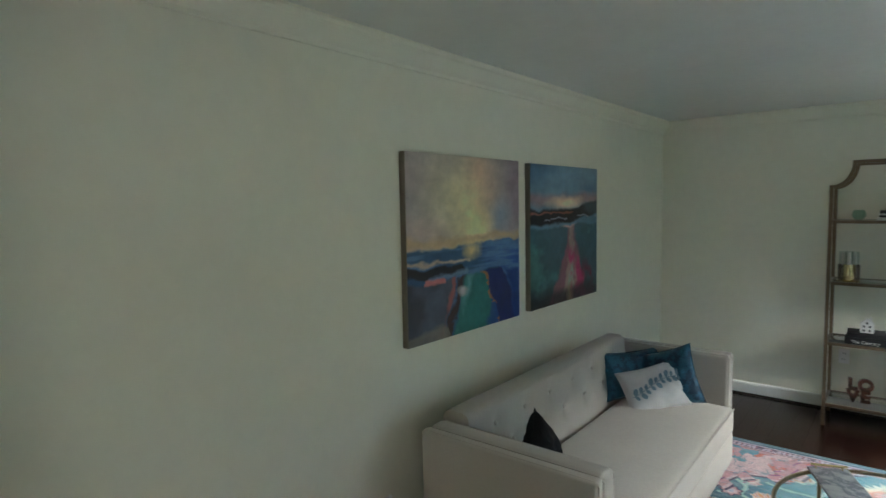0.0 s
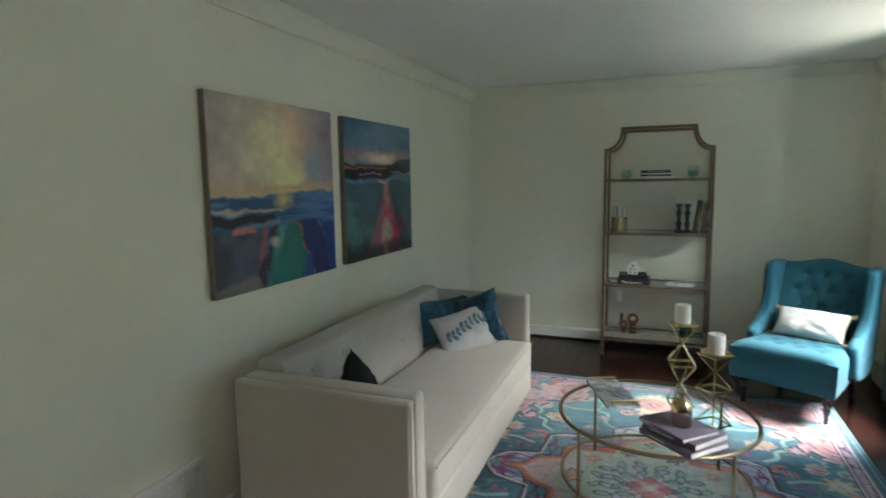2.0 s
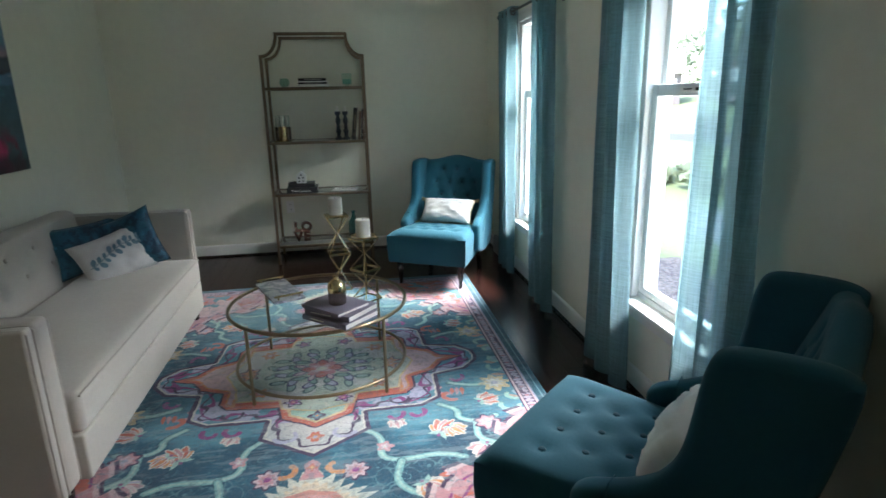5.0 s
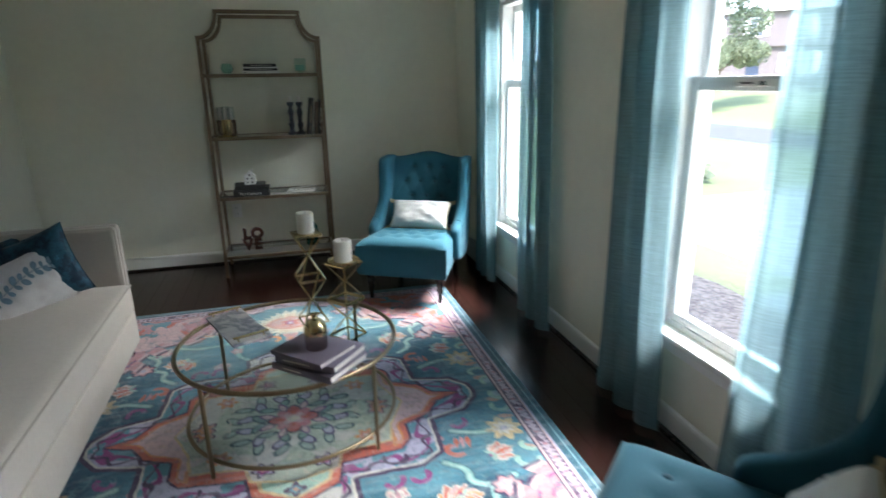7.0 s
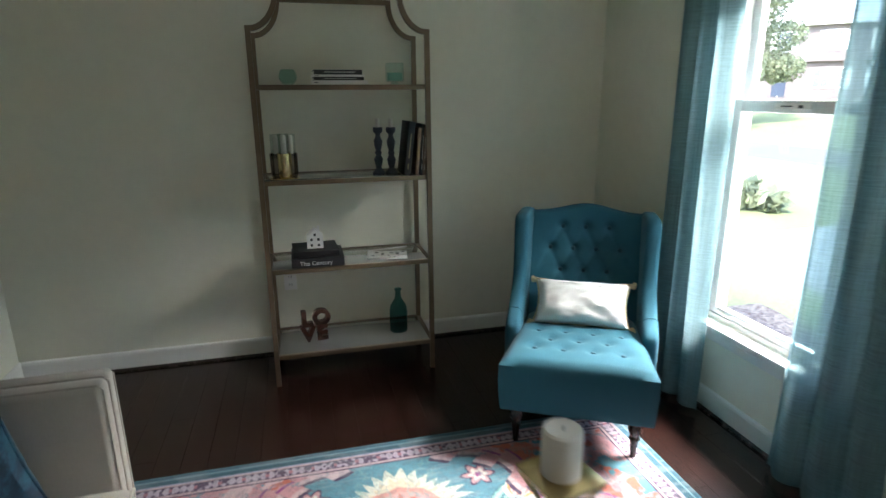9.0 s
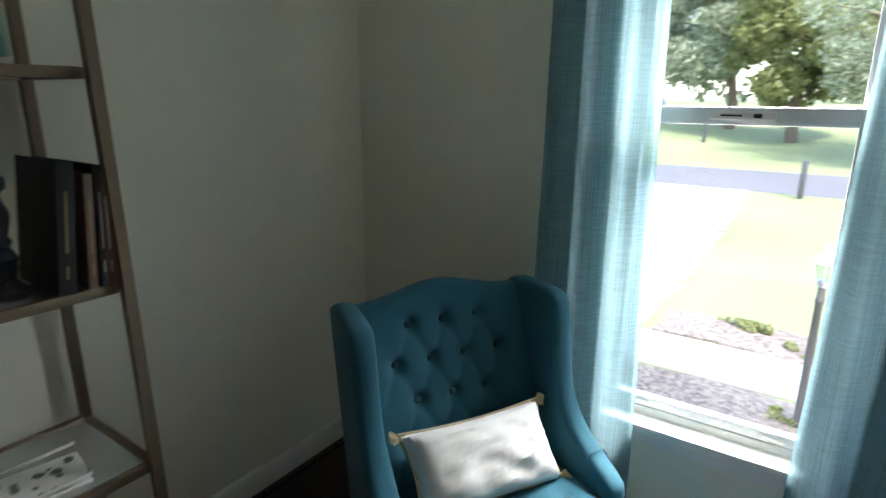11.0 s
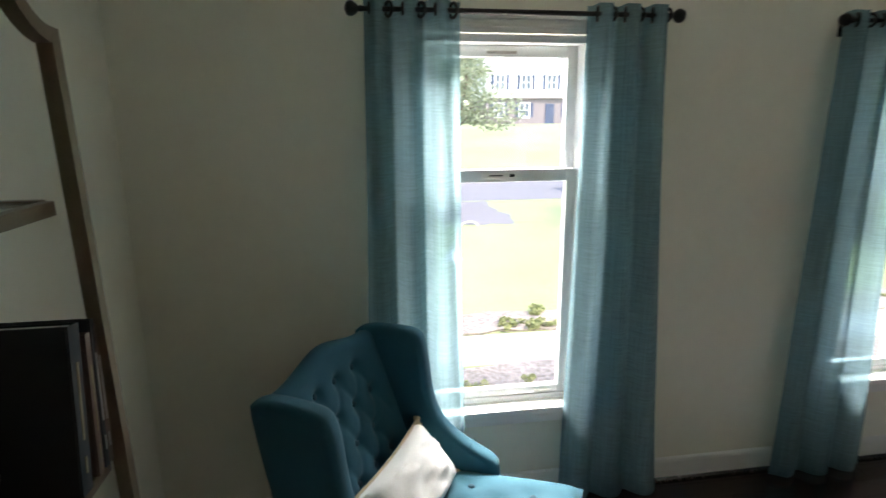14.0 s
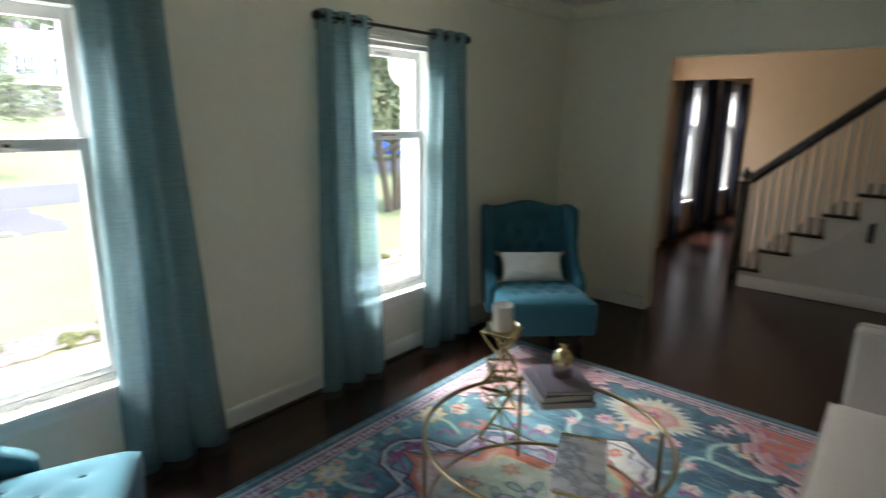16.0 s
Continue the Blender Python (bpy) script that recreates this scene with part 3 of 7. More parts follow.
# ---- windows ----
def window(name, y0, y1, label):
    """A double-hung window with casing, two sashes, panes, sill and apron."""
    ob = empty(name, label, "window", pose(XE, (y0 + y1) / 2, 0), kind="structure")
    w = (y1 - y0) / 2
    fr = bmesh.new()
    for s in (-1, 1):
        box(fr, 0.0, 0.135, s * (w - 0.0) - (0.035 if s > 0 else 0), s * w + (0.035 if s < 0 else 0), SILL, HEAD, 0.003)
    box(fr, 0.0, 0.135, -w + 0.035, w - 0.035, HEAD - 0.03, HEAD, 0.003)
    box(fr, 0.03, 0.135, -w + 0.035, w - 0.035, SILL, SILL + 0.025, 0.003)
    part("window_frame", fr, M_VINYL, ob)
    cs = bmesh.new()
    for s in (-1, 1):
        box(cs, -0.018, 0.0, s * w - (0 if s > 0 else 0.07), s * w + (0.07 if s > 0 else 0), SILL - 0.02, HEAD + 0.0, 0.004)
        box(cs, -0.024, -0.018, s * (w + 0.055) - 0.012, s * (w + 0.055) + 0.012, SILL - 0.02, HEAD, 0.003)
    box(cs, -0.018, 0.0, -w - 0.07, w + 0.07, HEAD, HEAD + 0.075, 0.004)
    box(cs, -0.026, -0.018, -w - 0.07, w + 0.07, HEAD + 0.05, HEAD + 0.075, 0.003)
    box(cs, -0.023, -0.018, -w - 0.05, w + 0.05, HEAD + 0.018, HEAD + 0.03, 0.002)
    part("casing", cs, M_TRIM, ob, "white moulded window casing")

    def sash(name, x, z0, z1, bottom, top):
        b = bmesh.new()
        a = w - 0.036
        for s in (-1, 1):
            box(b, x, x + 0.034, s * a - (0.042 if s > 0 else 0), s * a + (0 if s > 0 else 0.042), z0, z1, 0.003)
        box(b, x, x + 0.034, -a + 0.042, a - 0.042, z0, z0 + bottom, 0.003)
        box(b, x, x + 0.034, -a + 0.042, a - 0.042, z1 - top, z1, 0.003)
        sa = part(name, b, M_VINYL, ob)
        pane = part("pane", boxed(x + 0.014, x + 0.019, -a + 0.040, a - 0.040, z0 + bottom - 0.002, z1 - top + 0.002), M_PANE, sa, "clear window glass", smooth=False)
        pane.visible_shadow = False
        return sa

    sash("upper_sash", 0.075, 1.425, HEAD - 0.031, 0.045, 0.045)
    low = sash("lower_sash", 0.035, SILL + 0.026, 1.475, 0.035, 0.05)
    lock = bmesh.new()
    box(lock, 0.029, 0.035, -0.085, 0.085, 1.440, 1.462, 0.002)
    part("sash_lock", lock, M_OUTLET, low, "white sash lock plate")
    # raised dark strips drawn for the shade in the latch slots
    slot = bmesh.new()
    box(slot, 0.026, 0.030, -0.05, -0.03, 1.445, 1.457, 0.001)
    box(slot, 0.026, 0.030, 0.0, 0.055, 1.449, 1.454, 0.001)
    part("latch", slot, M_SLOT, low, "dark strips for the shade in the latch slots")
    for s in (-1, 1):
        cl = boxed(0.027, 0.036, s * (w - 0.15) - 0.035, s * (w - 0.15) + 0.035, SILL + 0.034, SILL + 0.046, 0.002)
        part("lift_clip", cl, M_OUTLET, low, "small white lift clip")
    vent = boxed(0.068, 0.076, -0.06, 0.06, HEAD - 0.064, HEAD - 0.052, 0.002)
    part("vent_latch", vent, M_RAW, ob, "narrow grey vent latch")
    part("window_sill", boxed(-0.055, 0.034, -w - 0.085, w + 0.085, SILL - 0.028, SILL, 0.005), M_TRIM, ob)
    part("apron", boxed(-0.014, 0.0, -w - 0.07, w + 0.07, SILL - 0.09, SILL - 0.029, 0.004), M_TRIM, ob)
    return ob


window("window_1", *W1, "white double-hung window with clear panes and a deep sill")
window("window_2", *W2, "white double-hung window with clear panes and a deep sill")
window("window_3", *W3, "narrow white dining room window behind dark curtains")
window("window_4", *W4, "narrow white dining room window behind dark curtains")


# ---- curtains on rods ----
def curtain_panel(y0, y1, b0, b1, folds, phase, material, label, x=2.115, top=2.085, foot=0.02, rod=2.045):
    """A grommet-topped panel: even waves at the rod, looser folds towards the hem."""
    ob = empty("curtain", label, "curtain", pose(x, (y0 + y1) / 2, foot), "curtain panels")
    yc = (y0 + y1) / 2

    def place(u, v):
        z = (top - foot) * v
        drop = 1 - v
        a = y0 + (y1 - y0) * u
        b = b0 + (b1 - b0) * u
        y = a + (b - a) * drop ** 1.3
        wave = math.sin(2 * math.pi * folds * u + phase)
        depth = 0.036 * (1 - 0.25 * drop) + 0.010 * noise.noise(Vector((u * 5, v * 2.2, phase)))
        xx = wave * depth + 0.018 * drop * noise.noise(Vector((u * 3, v * 1.5, phase + 5)))
        y += 0.012 * math.cos(2 * math.pi * folds * u + phase) * drop + 0.012 * noise.noise(Vector((u * 4, v * 3, phase + 9))) * drop
        z += 0.012 * noise.noise(Vector((u * 6, 0, phase))) * drop - (0.008 * abs(wave) * v)
        if z < 0.004:
            z = 0.004
        return Vector((xx, y - yc, z))

    bm = bmesh.new()
    grid_sheet(bm, int(folds * 26), 60, place)
    cloth_ob = part("cloth", bm, material, ob)
    n = int(folds * 2)
    ring = None
    for i in range(n):
        u = (i + 0.5) / n
        p = place(u, 1.0)
        g = pose(0.0, p.y, rod - foot, 0, 0, 26 * (-1) ** i)
        if ring is None:
            pts = [(0.024 * math.cos(2 * math.pi * k / 20), 0, 0.024 * math.sin(2 * math.pi * k / 20)) for k in range(20)]
            ring = part("grommet", tubed(pts, 0.006, 6, True), M_ROD, cloth_ob, "black metal grommet", m=g)
        else:
            part_copy(ring, g, cloth_ob)
    return ob


def curtain_rod(y0, y1, x=2.115, z=2.045):
    ob = empty("curtain_rod", "black iron curtain rod with ball finials", "curtain rod", pose(x, (y0 + y1) / 2, z), "curtain rods")
    h = (y1 - y0) / 2
    part("rod", tubed([(0, -h + 0.03, 0), (0, 0, 0), (0, h - 0.03, 0)], 0.009, 12), M_ROD, ob)
    for s in (-1, 1):
        bm = bmesh.new()
        lathe(bm, [(0.010, 0), (0.012, 0.006), (0.008, 0.012), (0.018, 0.020), (0.025, 0.032), (0.026, 0.042), (0.020, 0.054), (0.006, 0.060)], 18)
        part("finial", bm, M_ROD, ob, m=pose(0, s * (h - 0.045), 0, -90 * s, 0, 0))
        br = bmesh.new()
        bar(br, (0, 0, -0.012), (XE - x - 0.004, 0, -0.012), 0.012)
        box(br, XE - x - 0.006, XE - x - 0.001, -0.018, 0.018, -0.05, 0.03, 0.002)
        part("bracket", br, M_ROD, ob, m=pose(0, s * (h - 0.085), 0))
    return ob


TEAL_LABEL = "sheer teal linen curtain panel hanging from grommets"
curtain_rod(4.095, 5.32)
curtain_rod(2.20, 3.405)
curtain_panel(4.93, 5.27, 4.90, 5.30, 3.0, 0.6, M_CURTAIN, TEAL_LABEL)
curtain_panel(4.13, 4.45, 4.02, 4.49, 3.0, 2.0, M_CURTAIN, TEAL_LABEL)
curtain_panel(3.03, 3.38, 2.95, 3.43, 3.0, 1.1, M_CURTAIN, TEAL_LABEL)
curtain_panel(2.23, 2.56, 2.12, 2.62, 3.0, 2.7, M_CURTAIN, TEAL_LABEL)
DARK_LABEL = "heavy charcoal curtain panel in the dining room"
for y0, y1 in ((-3.34, -2.98), (-2.30, -2.02), (-5.06, -4.72), (-4.06, -3.72)):
    curtain_panel(y0, y1, y0 - 0.03, y1 + 0.03, 2.0, y0, M_DARKCURTAIN, DARK_LABEL)


# ---- sofa ----
def sofa(m):
    """Tuxedo sofa; x runs from back (0) to front (0.82), y along its length."""
    L, D, T = 2.05, 0.82, 0.115
    ob = empty("sofa", "cream linen tuxedo sofa with a tufted back", "sofa", m)

    def soft(x0, x1, y0, y1, z0, z1, bev=0.018, nx=1):
        b = bmesh.new()
        box(b, x0, x1, y0, y1, z0, z1, bev, 3)
        return b

    # each arm is a firm outer panel with a softer pad on its inner side
    A = D - 0.028
    for s, y0, y1 in ((-1, -0.035, T), (1, L - T, L)):
        seam = y0 + 0.052 if s < 0 else y1 - 0.052
        arm = part("arm", soft(0.0, A, *((y0, seam) if s < 0 else (seam, y1)), 0.115, 0.765, 0.014), M_SOFA, ob)
        part("inner_pad", soft(0.0, A + 0.004, *((seam + 0.001, y1) if s < 0 else (y0, seam - 0.001)), 0.12, 0.768, 0.024), M_SOFA, arm)
        for yy in (y0 + 0.010, y1 - 0.010, seam):
            pts = [(A + 0.001, yy, 0.13), (A + 0.001, yy, 0.748), (A - 0.014, yy, 0.762), (0.3, yy, 0.764), (0.02, yy, 0.764)]
            part("piping", tubed(pts, 0.0035, 6), M_SOFA, arm, "cream welt along the arm")
    part("rail", soft(0.02, D + 0.006, T + 0.001, L - T - 0.001, 0.115, 0.296, 0.010), M_SOFA, ob, "upholstered front rail")
    # one bench cushion with a crowned top
    b = bmesh.new()
    y0, y1, x0, x1, z0, z1 = T + 0.004, L - T - 0.004, 0.21, D + 0.012, 0.297, 0.455
    box(b, x0, x1, y0, y1, z0, z1, 0.030, 4)
    bmesh.ops.subdivide_edges(b, edges=[e for e in b.edges if e.calc_length() > 0.3], cuts=14, use_grid_fill=True)
    for v in b.verts:
        if v.co.z > z1 - 0.012:
            u, w = (v.co.x - x0) / (x1 - x0), (v.co.y - y0) / (y1 - y0)
            v.co.z += 0.018 * (1 - (2 * u - 1) ** 4) * (1 - (2 * w - 1) ** 8) + 0.004 * noise.noise(v.co * 5)
    seat = part("seat_cushion", b, M_SOFA, ob)
    for z in (z1 - 0.010,):
        pts = [(x1 - 0.001, y0 + 0.01, z), (x1 + 0.0, (y0 + y1) / 2, z + 0.003), (x1 - 0.001, y1 - 0.01, z)]
        part("piping", tubed(pts, 0.005, 6), M_WELT, seat, "cream welt along the cushion")
    # raked back with shallow tufts
    buttons = [(y, z) for z, row in ((0.70, 6), (0.58, 7)) for y in [T + 0.10 + (L - 2 * T - 0.20) * (k + (0.5 if row == 6 else 0)) / 6 for k in range(row)] if y < L - T - 0.05]

    def front(y, z):
        x = 0.20 - 0.30 * (z - 0.30) * 0.42
        for by, bz in buttons:
            d2 = (y - by) ** 2 + (z - bz) ** 2
            x -= 0.020 * math.exp(-d2 / 0.0016) + 0.006 * math.exp(-d2 / 0.010)
        return x

    b = bmesh.new()
    rows = grid_sheet(b, 110, 30, lambda u, v: Vector((front(T + (L - 2 * T) * u, 0.29 + 0.50 * v), T + 0.002 + (L - 2 * T - 0.004) * u, 0.29 + 0.50 * v)))
    top = rows[-1]
    prev = top
    for dx, z in ((-0.012, 0.803), (-0.035, 0.812), (-0.09, 0.812), (-0.12, 0.806), (-0.135, 0.785), (-0.135, 0.12)):
        cur = [b.verts.new((max(v.co.x + dx, -0.02), v.co.y, z)) for v in top]
        for i in range(len(cur) - 1):
            b.faces.new((prev[i], prev[i + 1], cur[i + 1], cur[i]))
        prev = cur
    for end in (0, -1):
        ring = [v for v in b.verts if abs(v.co.y - rows[0][end].co.y) < 1e-5]
        rim = [rows[j][end] for j in range(len(rows))] + [v for v in ring if v not in {rows[j][end] for j in range(len(rows))}]
        b.faces.new(rim)
    back = part("backrest", b, M_SOFA, ob)
    btn = None
    for y, z in buttons:
        mm = pose(front(y, z) + 0.006, y, z, 0, 90, 0)
        if btn is None:
            btn = part("button", lathed([(0.002, -0.006), (0.012, -0.004), (0.013, 0.0), (0.009, 0.005), (0.002, 0.007)], 12), M_SOFA, back, m=mm)
        else:
            part_copy(btn, mm, back)
    for x in (0.07, D - 0.07):
        for y in (0.07, L - 0.07):
            part("leg", lathed([(0.018, 0.002), (0.021, 0.01), (0.030, 0.10), (0.030, 0.118)], 14), M_DARKLEG, ob, "dark tapered leg", m=pose(x, y, 0))
    return ob


SOFA_M = pose(-0.958, 2.458, 0, 0, 0, 1.0)
sofa(SOFA_M)


def pillow(name, w, h, t, m, material, label, seed, trim=None, trim_label="", group=""):
    ob = empty(name, label, "pillow", m, group)
    part("cover", cushion(w, h, t, seed=seed), material, ob)
    part("piping", piping(w * 1.004, h * 1.004, 0.006 if trim else 0.003), trim or material, ob, trim_label)
    return ob


def mottled(name, a, b, scale):
    k = Nodes(name)
    n = k.noise(scale, 5, k.coords(), 0.7)
    k.link(k.ramp(n, [(0.42, a), (0.56, b), (0.60, scaled(b, 0.7)), (0.75, scaled(b, 2.6))]), k.bsdf.inputs["Base Color"])
    k.bsdf.inputs["Roughness"].default_value = 0.7
    k.bsdf.inputs["Sheen Weight"].default_value = 0.12
    k.bump(n, 0.2, 0.004)
    return k.m


M_BLUEVELVET = mottled("blue_velvet", (0.005, 0.032, 0.065), (0.018, 0.11, 0.175), 13)
P = SOFA_M
pillow("pillow", 0.46, 0.30, 0.13, P @ pose(0.27, 1.76, 0.61, -16, 0, 58), M_BLUEVELVET, "mottled deep blue velvet pillow on the sofa", 1.0)
pillow("pillow", 0.36, 0.36, 0.13, P @ pose(0.478, 1.80, 0.610, -12, -19, 4), M_BLUEVELVET, "mottled deep blue velvet pillow against the sofa arm", 2.0)
leafy = pillow("pillow", 0.40, 0.29, 0.12, P @ pose(0.43, 1.66, 0.565, -26, -12, 44), M_GREYLINEN, "pale grey linen pillow embroidered with a leafy branch", 3.0)
def on_cover(px, pz):
    e = (max(0.0, (1 - (abs(px) / 0.20) ** 2.6)) * max(0.0, (1 - (abs(pz) / 0.145) ** 2.6))) ** 0.42
    return (px, -(0.060 * e + 0.010), pz)


def branch(a):
    return 0.035 * math.sin(a * 11 + 0.6) + 0.01


for i in range(9):
    a = -0.145 + 0.29 * i / 8
    for s in (-1, 1):
        bm = bmesh.new()
        ang = radians(s * 58 + 8 + 9 * math.sin(3.1 * i))
        size = 0.019 + 0.004 * math.sin(2.3 * i + s)
        rows = []
        for k in range(10):
            th = 2 * math.pi * k / 10
            lx, lz = size * (1.15 + math.cos(th)), 0.62 * size * math.sin(th)
            rows.append(bm.verts.new(on_cover(a + lx * math.cos(ang) - lz * math.sin(ang), branch(a) + lx * math.sin(ang) + lz * math.cos(ang))))
        bm.faces.new(rows)
        part("embroidered_leaf", bm, M_LEAF, leafy, smooth=False)
part("embroidered_stem", tubed([on_cover(-0.16 + 0.32 * k / 20, branch(-0.16 + 0.32 * k / 20)) for k in range(21)], 0.0025, 6), M_LEAF, leafy)
pillow("pillow", 0.33, 0.31, 0.13, P @ pose(0.385, 0.33, 0.600, -14, 47, 92), M_NAVY, "black velvet pillow leaning in the sofa corner", 4.0)


# ---- wing chairs ----
def tufted_seat(bm, wf, wb, d, z0, z1, buttons):
    n = 34

    def place(u, v):
        y = d * v
        w = wf + (wb - wf) * v
        x = (2 * u - 1) * w
        e = (1 - abs(2 * u - 1) ** 5) * (1 - abs(1 - 2 * min(0.5, v + 0.0)) ** 6 if v < 0.5 else 1)
        z = z1 - 0.055 + 0.055 * max(0.0, e) ** 0.5 + 0.03 * (1 - v)
        for bx, by in buttons:
            d2 = (x - bx) ** 2 + (y - by) ** 2
            z -= 0.018 * math.exp(-d2 / 0.0009) + 0.007 * math.exp(-d2 / 0.005)
        return Vector((x, y, z))

    rows = grid_sheet(bm, n, n, place)
    loop = [rows[0][i] for i in range(n + 1)] + [rows[j][n] for j in range(1, n + 1)] + [rows[n][i] for i in range(n - 1, -1, -1)] + [rows[j][0] for j in range(n - 1, 0, -1)]
    prev = loop
    for f, z in ((1.004, (z0 * 0.4 + z1 * 0.6)), (0.985, z0 + 0.02), (0.97, z0)):
        cur = [bm.verts.new((v.co.x * f, (v.co.y - d / 2) * f + d / 2, z)) for v in loop]
        for i in range(len(loop)):
            bm.faces.new((prev[i], prev[(i + 1) % len(loop)], cur[(i + 1) % len(loop)], cur[i]))
        prev = cur
    bm.faces.new(prev[::-1])


def padded_panel(bm, outline, half, soft):
    """An eased outline in (y, z) as an upholstered panel, its rim rolled over on both sides."""
    pts = outline
    for _ in range(2):
        pts = [q for (ay, az), (by, bz) in zip(pts, pts[1:] + pts[:1]) for q in ((0.75 * ay + 0.25 * by, 0.75 * az + 0.25 * bz), (0.25 * ay + 0.75 * by, 0.25 * az + 0.75 * bz))]
    n = len(pts)
    area = sum(pts[k - 1][0] * pts[k][1] - pts[k][0] * pts[k - 1][1] for k in range(n))
    turn = 1.0 if area > 0 else -1.0
    inward = []
    for k in range(n):
        d = Vector((pts[(k + 2) % n][0] - pts[k - 2][0], pts[(k + 2) % n][1] - pts[k - 2][1])).normalized()
        inward.append((-d.y * turn, d.x * turn))
    rings = []
    for k in range(9):
        th = math.pi * k / 8
        x, inset = -half * math.cos(th), soft * (1 - math.sin(th)) ** 1.5
        rings.append([bm.verts.new((x, p[0] + q[0] * inset, p[1] + q[1] * inset)) for p, q in zip(pts, inward)])
    for ra, rb in zip(rings, rings[1:]):
        for k in range(n):
            bm.faces.new((ra[k], ra[(k + 1) % n], rb[(k + 1) % n], rb[k]))
    bm.faces.new(rings[0][::-1])
    bm.faces.new(rings[-1])


def wing_chair(m, label):
    """Faces -y; y = 0 at the seat's front edge."""
    ob = empty("wing_chair", label, "armchair", m, "teal wing chairs")
    spots = [(x, y) for y, xs in ((0.15, (-0.185, -0.062, 0.062, 0.185)), (0.258, (-0.123, 0, 0.123)), (0.366, (-0.185, -0.062, 0.062, 0.185)), (0.474, (-0.123, 0, 0.123))) for x in xs]
    bm = bmesh.new()
    tufted_seat(bm, 0.320, 0.265, 0.68, 0.205, 0.44, spots)
    seat = part("seat", bm, M_TEAL, ob)
    dot = lathed([(0.002, -0.006), (0.011, -0.004), (0.012, 0.0), (0.008, 0.005), (0.002, 0.006)], 12)
    btn = part("button", dot, M_BUTTON, seat, m=pose(spots[0][0], spots[0][1], 0.446 - 0.03 * spots[0][1] / 0.68))
    for x, y in spots[1:]:
        part_copy(btn, pose(x, y, 0.458 - 0.03 * y / 0.68 - 0.012), seat)
    # reclined, camel-topped back
    rowsb = [(0.845, (-0.115, 0, 0.115)), (0.74, (-0.172, -0.057, 0.057, 0.172)), (0.635, (-0.115, 0, 0.115)), (0.53, (-0.172, -0.057, 0.057, 0.172))]
    bs = [(x, z) for z, xs in rowsb for x in xs]

    def crest(x):
        return 0.912 + 0.052 * math.exp(-(x / 0.165) ** 2) + 0.01 * (abs(x) / 0.3) ** 2

    def face(x, z):
        y = 0.61 + 0.36 * (z - 0.45)
        for bx, bz in bs:
            d2 = (x - bx) ** 2 + (z - bz) ** 2
            y += 0.024 * math.exp(-d2 / 0.0005) + 0.010 * math.exp(-d2 / 0.003)
        for bx, bz in bs:
            # pleats run down from each button to the next row
            for s in (-1, 1):
                t = max(0.0, min(1.0, (bz - z) / 0.105))
                if 0 < t < 1:
                    y += 0.0055 * math.exp(-((x - bx - s * 0.057 * t) / 0.009) ** 2) * math.sin(math.pi * t)
        return y

    bm = bmesh.new()
    nu, nv = 64, 56
    rows = grid_sheet(bm, nu, nv, lambda u, v: (lambda x: Vector((x, face(x, 0.40 + (crest(x) - 0.42) * v), 0.40 + (crest(x) - 0.42) * v)))((2 * u - 1) * 0.282))
    prev = rows[-1]
    for dy, dz in ((0.012, 0.012), (0.030, 0.018), (0.055, 0.012), (0.068, -0.004), (0.072, -0.03)):
        cur = [bm.verts.new((v.co.x, v.co.y + dy, v.co.z + dz)) for v in rows[-1]]
        for i in range(nu):
            bm.faces.new((prev[i], prev[i + 1], cur[i + 1], cur[i]))
        prev = cur
    low = [bm.verts.new((v.co.x, 0.70, 0.22)) for v in rows[-1]]
    for i in range(nu):
        bm.faces.new((prev[i], prev[i + 1], low[i + 1], low[i]))
    back = part("backrest", bm, M_TEAL, ob)
    b2 = None
    for x, z in bs:
        mm = pose(x, face(x, z) - 0.005, z, 90 - 20, 0, 0)
        b2 = part("button", dot_again(), M_BUTTON, back, m=mm) if b2 is None else part_copy(b2, mm, back)
    # wings that sweep down into low arms
    outline = [(0.865, 0.897), (0.835, 0.928), (0.77, 0.940), (0.645, 0.938), (0.605, 0.925), (0.588, 0.893), (0.578, 0.84), (0.570, 0.77), (0.558, 0.69), (0.538, 0.63), (0.508, 0.585), (0.465, 0.550), (0.415, 0.523),
               (0.37, 0.505), (0.333, 0.490), (0.308, 0.470), (0.299, 0.45), (0.298, 0.41), (0.30, 0.36), (0.303, 0.225), (0.72, 0.225), (0.76, 0.42)]
    for s in (-1, 1):
        bm = bmesh.new()
        padded_panel(bm, outline, 0.035, 0.026)
        for v in bm.verts:
            v.co.x += s * (0.306 + 0.012 * max(0.0, (v.co.z - 0.45)) / 0.5 - 0.02 * max(0.0, (v.co.y - 0.5)) / 0.35)
        wing = part("wing_arm", bm, M_TEAL, ob)
        seam = [(s * (0.306 + 0.003) + dx, 0.40, z) for dx, z in ((-0.034, 0.505), (-0.02, 0.523), (0.02, 0.523), (0.036, 0.505), (0.036, 0.40))]
        part("seam", tubed(seam, 0.002, 6), M_TEAL, wing, "stitched seam across the arm")
    turned = [(0.010, 0.002), (0.013, 0.01), (0.015, 0.05), (0.018, 0.085), (0.024, 0.10), (0.019, 0.112), (0.026, 0.128), (0.029, 0.145), (0.024, 0.165), (0.030, 0.175), (0.030, 0.207)]
